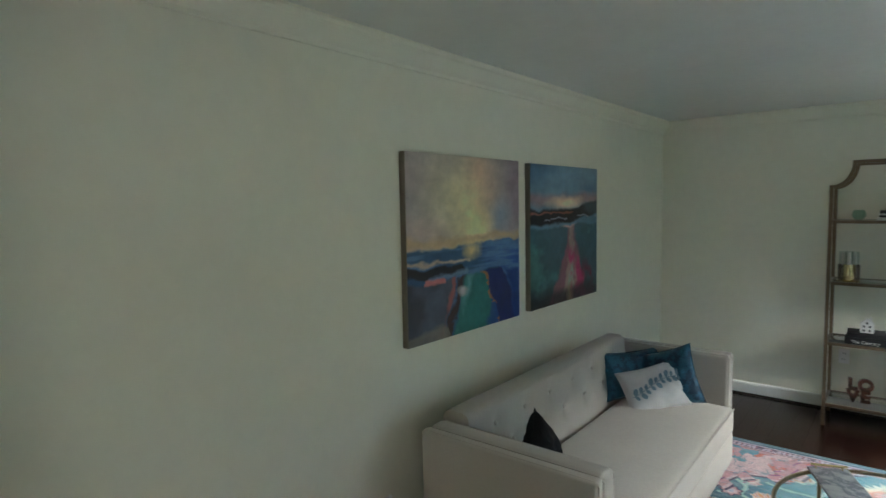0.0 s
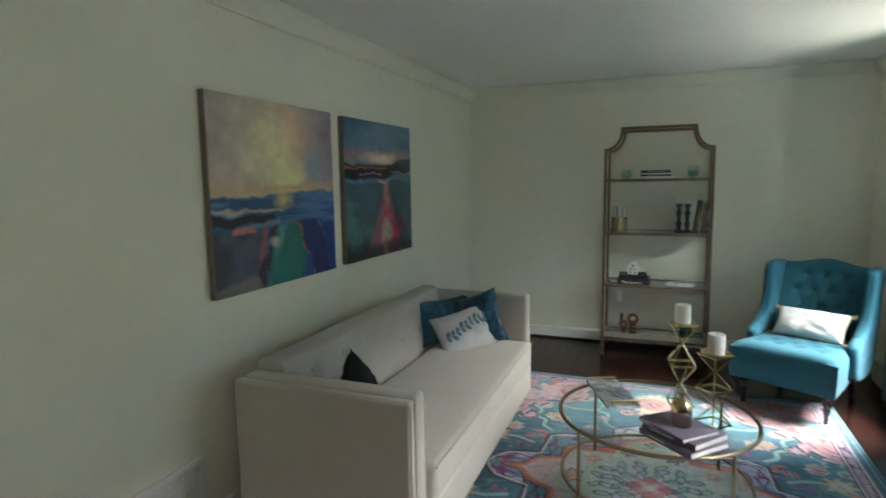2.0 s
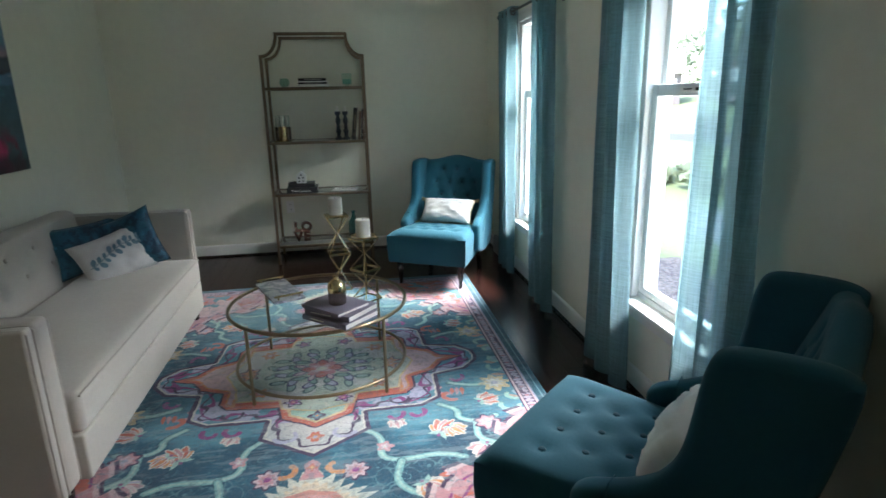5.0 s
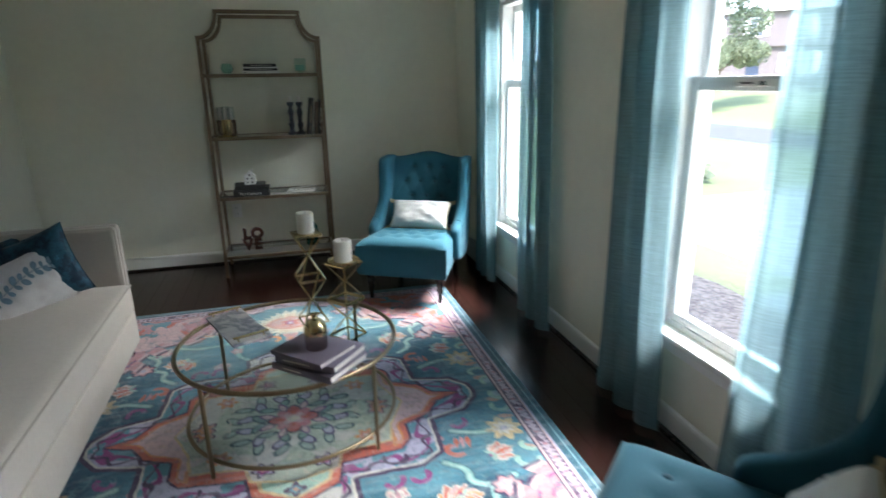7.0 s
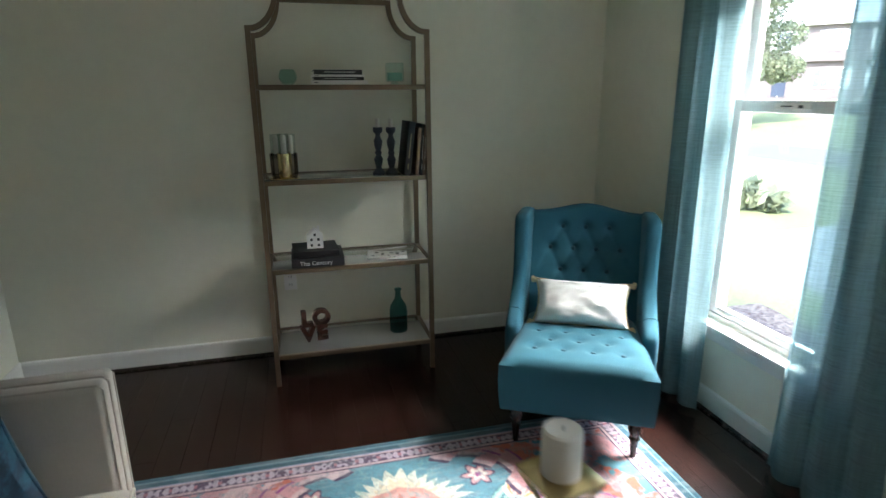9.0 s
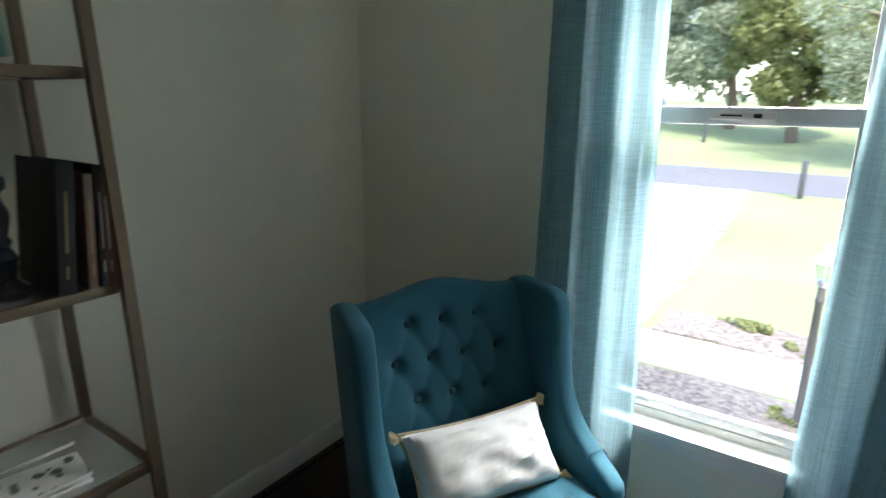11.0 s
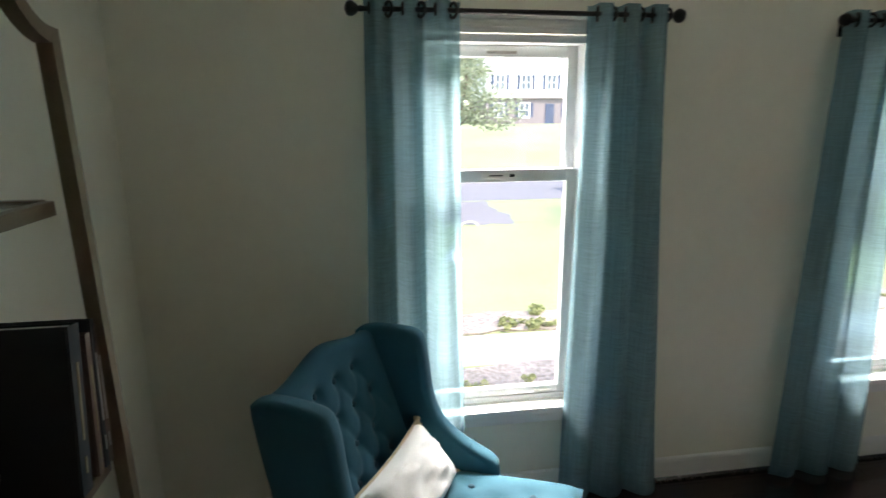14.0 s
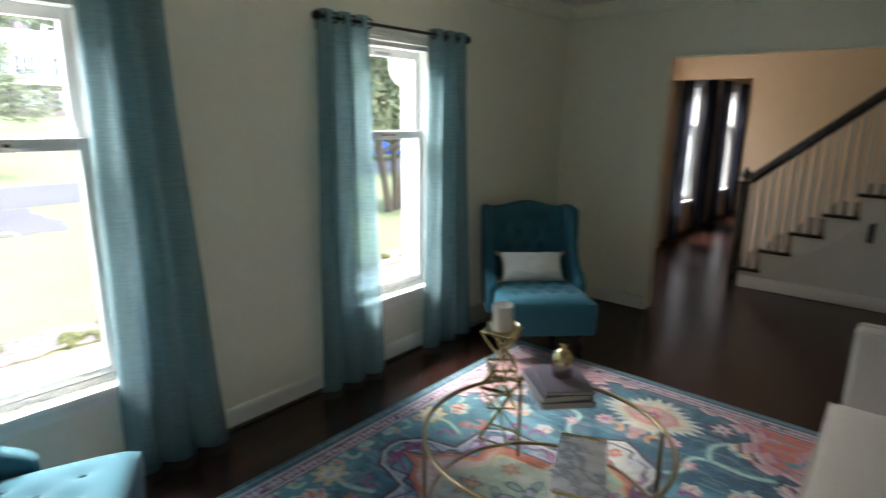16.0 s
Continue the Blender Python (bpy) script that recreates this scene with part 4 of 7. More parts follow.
    for x in (-0.25, 0.25):
        part("leg", lathed(turned, 16), M_DARKLEG, ob, "turned dark wood leg", m=pose(x, 0.09, 0))
        bm = bmesh.new()
        bar(bm, (x * 0.9, 0.70, 0.002), (x * 0.9, 0.64, 0.225), 0.032)
        part("leg", bm, M_DARKLEG, ob, "plain raked rear leg", smooth=False)
    return ob


def dot_again():
    return lathed([(0.002, -0.006), (0.010, -0.004), (0.011, 0.0), (0.008, 0.005), (0.002, 0.006)], 12)


CH1 = pose(1.382, 4.733, 0, 0, 0, -29)
CH2 = pose(1.40, 2.24, 0, 0, 0, -136)
chair = wing_chair(CH1, "teal upholstered wing chair with a button-tufted back")
copy_thing(chair, CH2)
for cm, sd in ((CH1, 5.0), (CH2, 6.0)):
    pl = pillow("lumbar_pillow", 0.45, 0.235, 0.17, cm @ pose(0.0, 0.515, 0.522, -40, 0, 0), M_IVORY, "ivory cotton lumbar pillow with straw-coloured trim on the wing chair", sd, M_FRINGE, "straw-coloured edge trim", "lumbar pillows")
    for sx in (-1, 1):
        for sz in (-1, 1):
            bm = bmesh.new()
            for k in range(9):
                th = -0.7 + 1.4 * k / 8
                bar(bm, (sx * 0.217, 0, sz * 0.106), (sx * (0.217 + 0.035 * math.cos(th)), 0.006 * math.sin(k), sz * (0.106 + 0.03 * math.sin(th + 0.4))), 0.006)
            part("corner_tassel", bm, M_FRINGE, pl, "frayed straw corner", smooth=False)

# ---- colour layers woven or painted on a fine sheet ----
def colour_sheet(name, corners, nu, nv, colours, material, parent, label, relief=None):
    """A sheet of nu by nv cells between corner, u end and v end, with one colour for each vertex."""
    o, ue, ve = (np.array(c, float) for c in corners)
    gu, gv = np.meshgrid(np.linspace(0, 1, nu + 1), np.linspace(0, 1, nv + 1))
    pts = o + gu[..., None] * (ue - o) + gv[..., None] * (ve - o)
    if relief is not None:
        n = np.cross(ue - o, ve - o)
        pts = pts + relief[..., None] * n / np.linalg.norm(n)
    idx = np.arange((nu + 1) * (nv + 1)).reshape(nv + 1, nu + 1)
    quads = np.stack([idx[:-1, :-1], idx[:-1, 1:], idx[1:, 1:], idx[1:, :-1]], -1).reshape(-1, 4)
    data = bpy.data.meshes.new(name)
    data.vertices.add(len(pts.reshape(-1, 3)))
    data.vertices.foreach_set("co", pts.reshape(-1).astype(np.float32))
    data.loops.add(quads.size)
    data.loops.foreach_set("vertex_index", quads.reshape(-1).astype(np.int32))
    data.polygons.add(len(quads))
    data.polygons.foreach_set("loop_start", np.arange(0, quads.size, 4, dtype=np.int32))
    data.polygons.foreach_set("use_smooth", np.ones(len(quads), bool))
    data.update(calc_edges=True)
    layer = data.color_attributes.new("dye", "FLOAT_COLOR", "POINT")
    rgba = np.concatenate([colours.reshape(-1, 3), np.ones((colours.size // 3, 1))], 1)
    layer.data.foreach_set("color", rgba.reshape(-1).astype(np.float32))
    data.materials.append(material)
    ob = new(name, data)
    ob.parent = parent
    if label:
        tagged(ob, label)
    return ob


def hash_noise(x, y, seed=0.0):
    """Smooth value noise on arrays, about 0 to 1."""
    def lattice(i, j):
        v = np.sin(i * 127.1 + j * 311.7 + seed * 74.7) * 43758.5453
        return v - np.floor(v)
    i, j = np.floor(x), np.floor(y)
    f, g = x - i, y - j
    f, g = f * f * (3 - 2 * f), g * g * (3 - 2 * g)
    a = lattice(i, j) * (1 - f) + lattice(i + 1, j) * f
    b = lattice(i, j + 1) * (1 - f) + lattice(i + 1, j + 1) * f
    return a * (1 - g) + b * g


def fractal(x, y, seed=0.0, octaves=4):
    s, amp, tot = 0.0, 1.0, 0.0
    for k in range(octaves):
        s = s + amp * hash_noise(x * 2 ** k, y * 2 ** k, seed + k * 3.1)
        tot += amp
        amp *= 0.55
    return s / tot


def poly_distance(u, v, pts):
    """Signed distance to a closed outline: below zero inside."""
    d = np.full(u.shape, 1e9)
    sign = np.ones(u.shape)
    n = len(pts)
    for k in range(n):
        ax, ay = pts[k]
        bx, by = pts[k - 1]
        ex, ey = bx - ax, by - ay
        wx, wy = u - ax, v - ay
        t = np.clip((wx * ex + wy * ey) / (ex * ex + ey * ey + 1e-12), 0, 1)
        d = np.minimum(d, (wx - ex * t) ** 2 + (wy - ey * t) ** 2)
        c1, c2, c3 = v >= ay, v < by, ex * wy > ey * wx
        flip = (c1 & c2 & c3) | (~c1 & ~c2 & ~c3)
        sign = np.where(flip, -sign, sign)
    return sign * np.sqrt(d)


def line_distance(u, v, pts):
    d = np.full(u.shape, 1e9)
    for (ax, ay), (bx, by) in zip(pts, pts[1:]):
        ex, ey = bx - ax, by - ay
        wx, wy = u - ax, v - ay
        t = np.clip((wx * ex + wy * ey) / (ex * ex + ey * ey + 1e-12), 0, 1)
        d = np.minimum(d, (wx - ex * t) ** 2 + (wy - ey * t) ** 2)
    return np.sqrt(d)


class Dye:
    """Lays colours over one another on a sheet."""
    def __init__(self, shape, base):
        self.c = np.ones(shape + (3,)) * np.array(base)

    def lay(self, mask, colour, soft=0.0):
        m = np.clip(mask, 0, 1)[..., None] if mask.dtype != bool else mask[..., None].astype(float)
        self.c = self.c * (1 - m) + np.array(colour) * m


TEALD, TEALM, AQUA = (0.008, 0.050, 0.092), (0.015, 0.103, 0.162), (0.090, 0.265, 0.335)
CORAL, PINK, ROSE = (0.52, 0.13, 0.085), (0.50, 0.25, 0.265), (0.58, 0.41, 0.42)
PLUM, MAGENTA, LILAC = (0.055, 0.025, 0.075), (0.26, 0.045, 0.19), (0.40, 0.39, 0.52)
CREAM, GOLD, MINT, ORANGE = (0.62, 0.58, 0.50), (0.60, 0.46, 0.26), (0.33, 0.50, 0.42), (0.62, 0.26, 0.10)


def rug_colours(u, v):
    """A faded medallion rug, the same in its four quarters but for wear and a paler +v end."""
    wob = 0.012 * (fractal(u * 14, v * 14, 5) - 0.5)
    a, b = np.abs(u) + wob, np.abs(v) + 0.012 * (fractal(u * 14, v * 14, 8) - 0.5)
    patch = fractal(u * 2.2, v * 2.2, 1)
    streak = fractal(u * 6, v * 60, 2)
    k = Dye(u.shape, TEALM)
    k.lay(np.clip((patch - 0.45) * 5, 0, 1), TEALD)
    k.lay(np.clip((0.46 - patch) * 5 + (streak - 0.5), 0, 0.8), AQUA)
    # field turns paler towards the +v end
    k.lay(np.clip((v - 0.55) / 0.35, 0, 1) * np.clip(0.35 + streak, 0, 0.75), AQUA)

    def flower(cx, cy, r, petals, outer, inner, heart, ring=None, spin=0.0, deep=0.22):
        dx, dy = a - cx, b - cy
        rad, th = np.hypot(dx, dy), np.arctan2(dy, dx)
        edge = r * (1 - deep + deep * np.cos(petals * th + spin))
        k.lay(rad < edge, outer)
        if ring:
            k.lay((rad < edge) & (rad > edge - 0.012), ring)
        k.lay(rad < edge * 0.55, inner)
        k.lay(rad < edge * 0.25, heart)

    def eased(pts, closed=False):
        for _ in range(2):
            q = [] if closed else [pts[0]]
            for (ax, ay), (bx, by) in zip(pts, pts[1:] + (pts[:1] if closed else [])):
                q += [(0.75 * ax + 0.25 * bx, 0.75 * ay + 0.25 * by), (0.25 * ax + 0.75 * bx, 0.25 * ay + 0.75 * by)]
            pts = q if closed else q + [pts[-1]]
        return pts

    def stem(pts, colour, w=0.009):
        pts = eased(list(pts))
        k.lay(line_distance(a, b, pts) < w, colour)

    def curl(cx, cy, r, t0, t1, colour, w):
        th = np.linspace(t0, t1, 9)
        rr = np.linspace(r, r * 0.55, 9)
        stem([(cx + q * math.cos(t), cy + q * math.sin(t)) for q, t in zip(rr, th)], colour, w)

    def petal(cx, cy, ln, wd, ang, colour, rim=None):
        """A pointed petal from its root outwards."""
        dx, dy = a - cx, b - cy
        p, q = dx * math.cos(ang) + dy * math.sin(ang), dy * math.cos(ang) - dx * math.sin(ang)
        t = np.clip(p / ln, 0, 1)
        w = wd * np.sin(math.pi * t ** 0.75)
        inside = (p > 0) & (p < ln)
        if rim:
            k.lay(inside & (np.abs(q) < w + 0.006), rim)
        k.lay(inside & (np.abs(q) < w), colour)

    def tulip(cx, cy, s, ang, c1, c2, c3):
        """A cup of pointed petals with a bud beside it."""
        for da, ln, wd, cc in ((-1.25, 0.75, 0.20, c3), (1.25, 0.75, 0.20, c3), (-0.75, 1.0, 0.22, c1), (0.75, 1.0, 0.22, c1), (-0.3, 0.95, 0.20, c2), (0.3, 0.95, 0.20, c2), (0.0, 1.1, 0.15, c1)):
            petal(cx, cy, s * ln, s * wd, ang + da, cc, CREAM)
        petal(cx - 0.35 * s * math.cos(ang), cy - 0.35 * s * math.sin(ang), s * 0.5, s * 0.12, ang, MAGENTA)
        for da in (2.2, -2.2):
            petal(cx, cy, s * 0.6, s * 0.12, ang + da, (0.34, 0.50, 0.44))

    # vines and flowers of the field
    for pts in ([(0.18, 0.62), (0.30, 0.72), (0.27, 0.86), (0.36, 0.90), (0.52, 0.88), (0.62, 0.92)], [(0.36, 0.90), (0.32, 1.02), (0.40, 1.12), (0.52, 1.14)],
                [(0.58, 0.50), (0.66, 0.56), (0.64, 0.64), (0.74, 0.68), (0.82, 0.64)], [(0.66, 0.30), (0.80, 0.36), (0.92, 0.30)], [(0.72, 0.68), (0.70, 0.80), (0.78, 0.86)]):
        stem(pts, TEALD, 0.019)
        stem(pts, (0.20, 0.40, 0.38), 0.0155)
        stem(pts, (0.36, 0.52, 0.46), 0.007)
    flower(0.89, 0.34, 0.088, 8, GOLD, CREAM, LILAC, None, 0.4, 0.18)
    flower(0.77, 0.69, 0.068, 7, PINK, ROSE, LILAC, PLUM, 0, 0.12)
    flower(0.17, 0.925, 0.066, 8, ROSE, PINK, MAGENTA, PLUM, 0, 0.12)
    flower(0.55, 1.02, 0.055, 6, CORAL, ROSE, GOLD, None, 0.5, 0.2)
    flower(0.33, 1.22, 0.075, 6, PINK, CREAM, MAGENTA, PLUM, 0.2, 0.2)
    flower(0.30, 0.79, 0.040, 5, PINK, ROSE, CREAM, None, 0.2, 0.2)
    tulip(0.55, 0.73, 0.105, -0.9, CORAL, PINK, ORANGE)
    tulip(0.60, 0.70, 0.075, 0.9, ORANGE, CORAL, PINK)
    tulip(0.79, 0.50, 0.085, -0.3, CORAL, PINK, ROSE)
    tulip(0.72, 0.86, 0.085, 2.2, PINK, ROSE, LILAC)
    tulip(0.44, 1.06, 0.095, 0.9, ORANGE, PINK, CREAM)
    tulip(0.36, 0.60, 0.06, 1.4, PINK, ROSE, CORAL)
    for cx, cy, cc in ((0.665, 0.355, CORAL), (0.69, 0.355, PINK), (0.715, 0.355, CORAL)):
        petal(cx, cy, 0.075, 0.011, 1.75, cc)
    for cx, cy in ((0.93, 0.05), (0.935, 0.20), (0.95, 0.44)):
        petal(cx, cy, 0.09, 0.022, 0.5, (0.30, 0.42, 0.50), AQUA)
        petal(cx - 0.04, cy + 0.05, 0.08, 0.018, 0.2, (0.50, 0.30, 0.24), AQUA)
    for cx, cy in ((0.93, 0.16), (0.96, 0.06), (0.95, 0.47), (0.90, 0.56)):
        curl(cx, cy, 0.055, 0.3, 3.6, MINT, 0.012)
    for cx, cy in ((0.36, 0.555), (0.46, 0.55), (0.70, 0.25)):
        curl(cx, cy, 0.045, -0.5, 2.8, MAGENTA, 0.012)
    for cx, cy, cc in ((0.10, 0.88, ORANGE), (0.62, 0.36, PINK), (0.645, 0.42, CORAL)):
        curl(cx, cy, 0.05, 1.2, 4.0, cc, 0.013)
    # great flower at each end
    dx, dy = a, b - 1.12
    rad, th = np.hypot(dx * 0.8, dy), np.arctan2(dy, dx * 0.8)
    saw = np.abs(((th * 26 / (2 * math.pi)) % 1.0) - 0.5) * 2
    lobe = 0.90 + 0.10 * np.cos(4 * th)
    k.lay(rad < 0.225 * lobe * (0.74 + 0.26 * saw), (0.55, 0.55, 0.47))
    k.lay(rad < 0.165 * lobe * (0.80 + 0.20 * saw), (0.60, 0.50, 0.36))
    k.lay(poly_distance(a, b, [(-0.155, 1.12), (-0.10, 1.195), (0, 1.225), (0.10, 1.195), (0.155, 1.12), (0.10, 1.045), (0, 1.015), (-0.10, 1.045)]) < 0, (0.52, 0.24, 0.20))
    k.lay(poly_distance(a, b, [(-0.12, 1.12), (-0.07, 1.18), (0, 1.20), (0.07, 1.18), (0.12, 1.12), (0.07, 1.06), (0, 1.04), (-0.07, 1.06)]) < 0, (0.55, 0.30, 0.28))
    for ang in (0.5, 1.57, 2.64, 3.64, 4.71, 5.78):
        petal(0.0, 1.12, 0.075, 0.014, ang, CORAL)
    flower(0, 1.12, 0.04, 6, MAGENTA, LILAC, CREAM)
    k.lay(poly_distance(a, b, [(-0.05, 0.95), (0.05, 0.95), (0.025, 0.90), (0.035, 0.86), (0, 0.82), (-0.035, 0.86), (-0.025, 0.90)]) < 0, PINK)
    flower(0, 0.88, 0.026, 4, CORAL, ORANGE, GOLD)

    # corner spandrels
    step = 0.03 * np.sign(np.sin((a - b) * 26)) + 0.05 * np.sin((a - b) * 9)
    sp = a * 0.86 + b * 0.80 - 1.30 + step
    k.lay(sp > 0, PINK)
    k.lay((sp > 0) & (sp < 0.022), PLUM)
    k.lay((sp > 0.022) & (sp < 0.05), ROSE)
    k.lay((sp > 0.12) & (sp < 0.135), MAGENTA)
    k.lay((sp > 0.135) & (fractal(u * 7, v * 7, 11) > 0.52), CORAL)
    k.lay((sp > 0.20) & (fractal(u * 9, v * 9, 12) > 0.60), AQUA)
    k.lay((sp > 0.05) & (fractal(u * 5, v * 5, 15) > 0.60), ROSE)

    # medallion, from its dark outline inwards
    out = [(0, 0.81), (0.245, 0.645), (0.235, 0.50), (0.50, 0.495), (0.60, 0.43), (0.61, 0.20), (0.78, 0.155), (0.86, 0.06), (0.87, 0.0)]
    ring = out + [(x, -y) for x, y in out[-2::-1]] + [(-x, -y) for x, y in out[1:]] + [(-x, y) for x, y in out[-2:0:-1]]
    d = poly_distance(u + wob, v + wob, ring)
    k.lay(d < 0.0, PLUM)
    k.lay(d < -0.020, CREAM)
    band = (d < -0.030)
    k.lay(band, LILAC)
    k.lay(band & (fractal(u * 6, v * 6, 21) > 0.5), AQUA)
    k.lay(band & (b > 0.52), (0.50, 0.50, 0.48))
    k.lay((np.abs(d + 0.075 + 0.022 * np.sin((a + b) * 34)) < 0.011) & (b < 0.56), MAGENTA)
    k.lay((np.abs(d + 0.060 + 0.018 * np.sin((a - b) * 40)) < 0.007), PLUM)
    flower(0.0, 0.66, 0.040, 5, CORAL, ORANGE, LILAC)
    curl(0.12, 0.63, 0.06, 0.4, 3.6, LILAC, 0.010)
    curl(0.38, 0.40, 0.06, 0.0, 3.4, PLUM, 0.007)
    inn = [(0, 0.58), (0.16, 0.49), (0.185, 0.375), (0.43, 0.355), (0.475, 0.30), (0.475, 0.19), (0.60, 0.13), (0.66, 0.04), (0.775, 0.0)]
    ring2 = inn + [(x, -y) for x, y in inn[-2::-1]] + [(-x, -y) for x, y in inn[1:]] + [(-x, y) for x, y in inn[-2:0:-1]]
    d2 = poly_distance(u + wob, v + wob, ring2)
    k.lay(d2 < 0.010, PLUM)
    k.lay(d2 < 0.0, CORAL)
    k.lay((d2 < -0.022) & (a > 0.40), ORANGE)
    k.lay((d2 < -0.032) & (a > 0.42), ROSE)
    k.lay((d2 < -0.030) & (a < 0.20) & (b > 0.36), GOLD)
    k.lay((d2 < -0.045) & (a < 0.20) & (b > 0.34), MINT)
    core = [(0, 0.44), (0.17, 0.40), (0.19, 0.31), (0.40, 0.29), (0.42, 0.17), (0.50, 0.0)]
    ring3 = core + [(x, -y) for x, y in core[-2::-1]] + [(-x, -y) for x, y in core[1:]] + [(-x, y) for x, y in core[-2:0:-1]]
    d3 = poly_distance(u + wob, v + wob, ring3)
    k.lay(d3 < 0.006, GOLD)
    k.lay(d3 < -0.006, (0.42, 0.47, 0.39))
    k.lay((d3 < -0.006) & (fractal(u * 5, v * 5, 31) > 0.52), (0.53, 0.50, 0.48))
    flower(0.0, 0.485, 0.045, 4, PLUM, AQUA, ORANGE)
    flower(0.12, 0.34, 0.050, 5, LILAC, MAGENTA, PINK, PLUM)
    flower(0.30, 0.22, 0.050, 6, ORANGE, PINK, CREAM)
    flower(0.38, 0.02, 0.060, 5, PINK, ORANGE, ROSE, PLUM)
    # a wreath of leaves round the heart
    for n, R, r, turn, cc, c2 in ((16, 0.250, 0.038, 0.5, (0.06, 0.11, 0.13), (0.30, 0.40, 0.36)), (12, 0.195, 0.042, -0.5, (0.10, 0.08, 0.17), LILAC),
                                  (12, 0.150, 0.036, 0.6, (0.06, 0.12, 0.13), (0.22, 0.34, 0.31)), (8, 0.118, 0.032, 0.0, (0.16, 0.08, 0.22), ROSE)):
        for i in range(n):
            g = 2 * math.pi * (i + 0.5) / n
            ex, ey = u - R * math.cos(g) * 1.05, v - R * math.sin(g) * 0.92
            ca, sa = math.cos(g + turn * (-1) ** i), math.sin(g + turn * (-1) ** i)
            q = ((ex * ca + ey * sa) / (r * 1.25)) ** 2 + ((ey * ca - ex * sa) / (r * 0.62)) ** 2
            k.lay(q < 1.0, cc)
            k.lay(q < 0.45, c2)
    flower(0, 0, 0.118, 4, (0.48, 0.10, 0.10), CORAL, ROSE, PLUM, 0, 0.25)
    flower(0, 0, 0.098, 4, (0.52, 0.22, 0.25), ROSE, CREAM, None, math.pi, 0.3)
    flower(0, 0, 0.032, 4, CREAM, CREAM, GOLD, None, 0, 0.2)
    # thin scrolling lines that fill the ground between the figures
    n1, n2 = fractal(a * 7, b * 7, 71), fractal(a * 10, b * 10, 72)
    field = (d > 0.02) & (sp < 0)
    k.lay((field & (np.abs(n1 - 0.5) < 0.010)) * 0.5, (0.17, 0.33, 0.34))
    k.lay((field & (np.abs(fractal(a * 15, b * 15, 73) - 0.5) < 0.02)) * 0.35, (0.10, 0.24, 0.28))
    k.lay(((d3 < -0.02) & (np.hypot(u, v) > 0.27) & (np.abs(n2 - 0.5) < 0.016)) * 0.6, (0.62, 0.52, 0.44))
    k.lay(((d2 < -0.01) & (d3 > 0.01) & (np.abs(n2 - 0.5) < 0.014)) * 0.6, (0.60, 0.42, 0.34))
    k.lay(((sp > 0.02) & (np.abs(n2 - 0.5) < 0.018)) * 0.7, (0.10, 0.22, 0.27))

    # borders
    W, H = 1.115, 1.53
    e = np.minimum(W - np.abs(u), H - np.abs(v))
    along = np.where(W - np.abs(u) < H - np.abs(v), v, u)
    k.lay(e < 0.145, PLUM)
    k.lay(e < 0.137, ROSE)
    k.lay((e < 0.126), (0.085, 0.045, 0.095))
    motif = np.abs(((along * 11) % 1.0) - 0.5)
    k.lay((e < 0.126) & (e > 0.075) & (np.abs(e - 0.100) < 0.019 * np.abs(np.sin(motif * 9.4)) + 0.004) & (fractal(u * 30, v * 30, 61) > 0.36), (0.46, 0.38, 0.45))
    k.lay((e < 0.126) & (e > 0.075) & (np.abs(e - 0.100) < 0.010) & (motif < 0.08), (0.40, 0.16, 0.20))
    k.lay(e < 0.074, ROSE)
    k.lay(e < 0.064, LILAC)
    k.lay(e < 0.056, (0.020, 0.095, 0.135))
    k.lay((e < 0.030) & (e > 0.022), (0.16, 0.30, 0.34))
    k.lay(e < 0.006, (0.05, 0.17, 0.21))
    # wear: threads thinned by use, and the cross-wise streaks of the weave
    worn = np.clip((fractal(u * 9, v * 45, 41) - 0.58) * 5, 0, 0.22)
    k.lay(worn, (0.36, 0.40, 0.41))
    # a change of dye lot: tone drifts at random across the rug
    k.c *= (0.82 + 0.36 * fractal(u * 1.3, v * 3.0, 47))[..., None]
    k.lay(np.clip((fractal(u * 80, v * 80, 43) - 0.55) * 2.5, 0, 0.35), (0.10, 0.13, 0.16))
    return k.c


M_RUG = painted("faded_wool_print", "dye", 0.95, 420, 0.45, 0.45, 0.2)
RUGX, RUGY, RW, RH = 0.640, 3.53, 1.115, 1.53
rug = empty("area_rug", "faded teal and coral medallion area rug on the dark floor", "rug", pose(RUGX, RUGY, 0.001))
nu, nv = 560, 770
gu, gv = np.meshgrid(np.linspace(-RW, RW, nu + 1), np.linspace(-RH, RH, nv + 1))
colour_sheet("wool_surface", ((-RW, -RH, 0.011), (RW, -RH, 0.011), (-RW, RH, 0.011)), nu, nv, rug_colours(gu, gv), M_RUG, rug, "", 0.0012 * (fractal(gu * 40, gv * 40, 3) - 0.5))
part("edge_binding", boxed(-RW - 0.003, RW + 0.003, -RH - 0.003, RH + 0.003, 0.0, 0.0095, 0.003), cloth("rug_binding", (0.03, 0.14, 0.19), 500), rug, "dark teal bound edge")


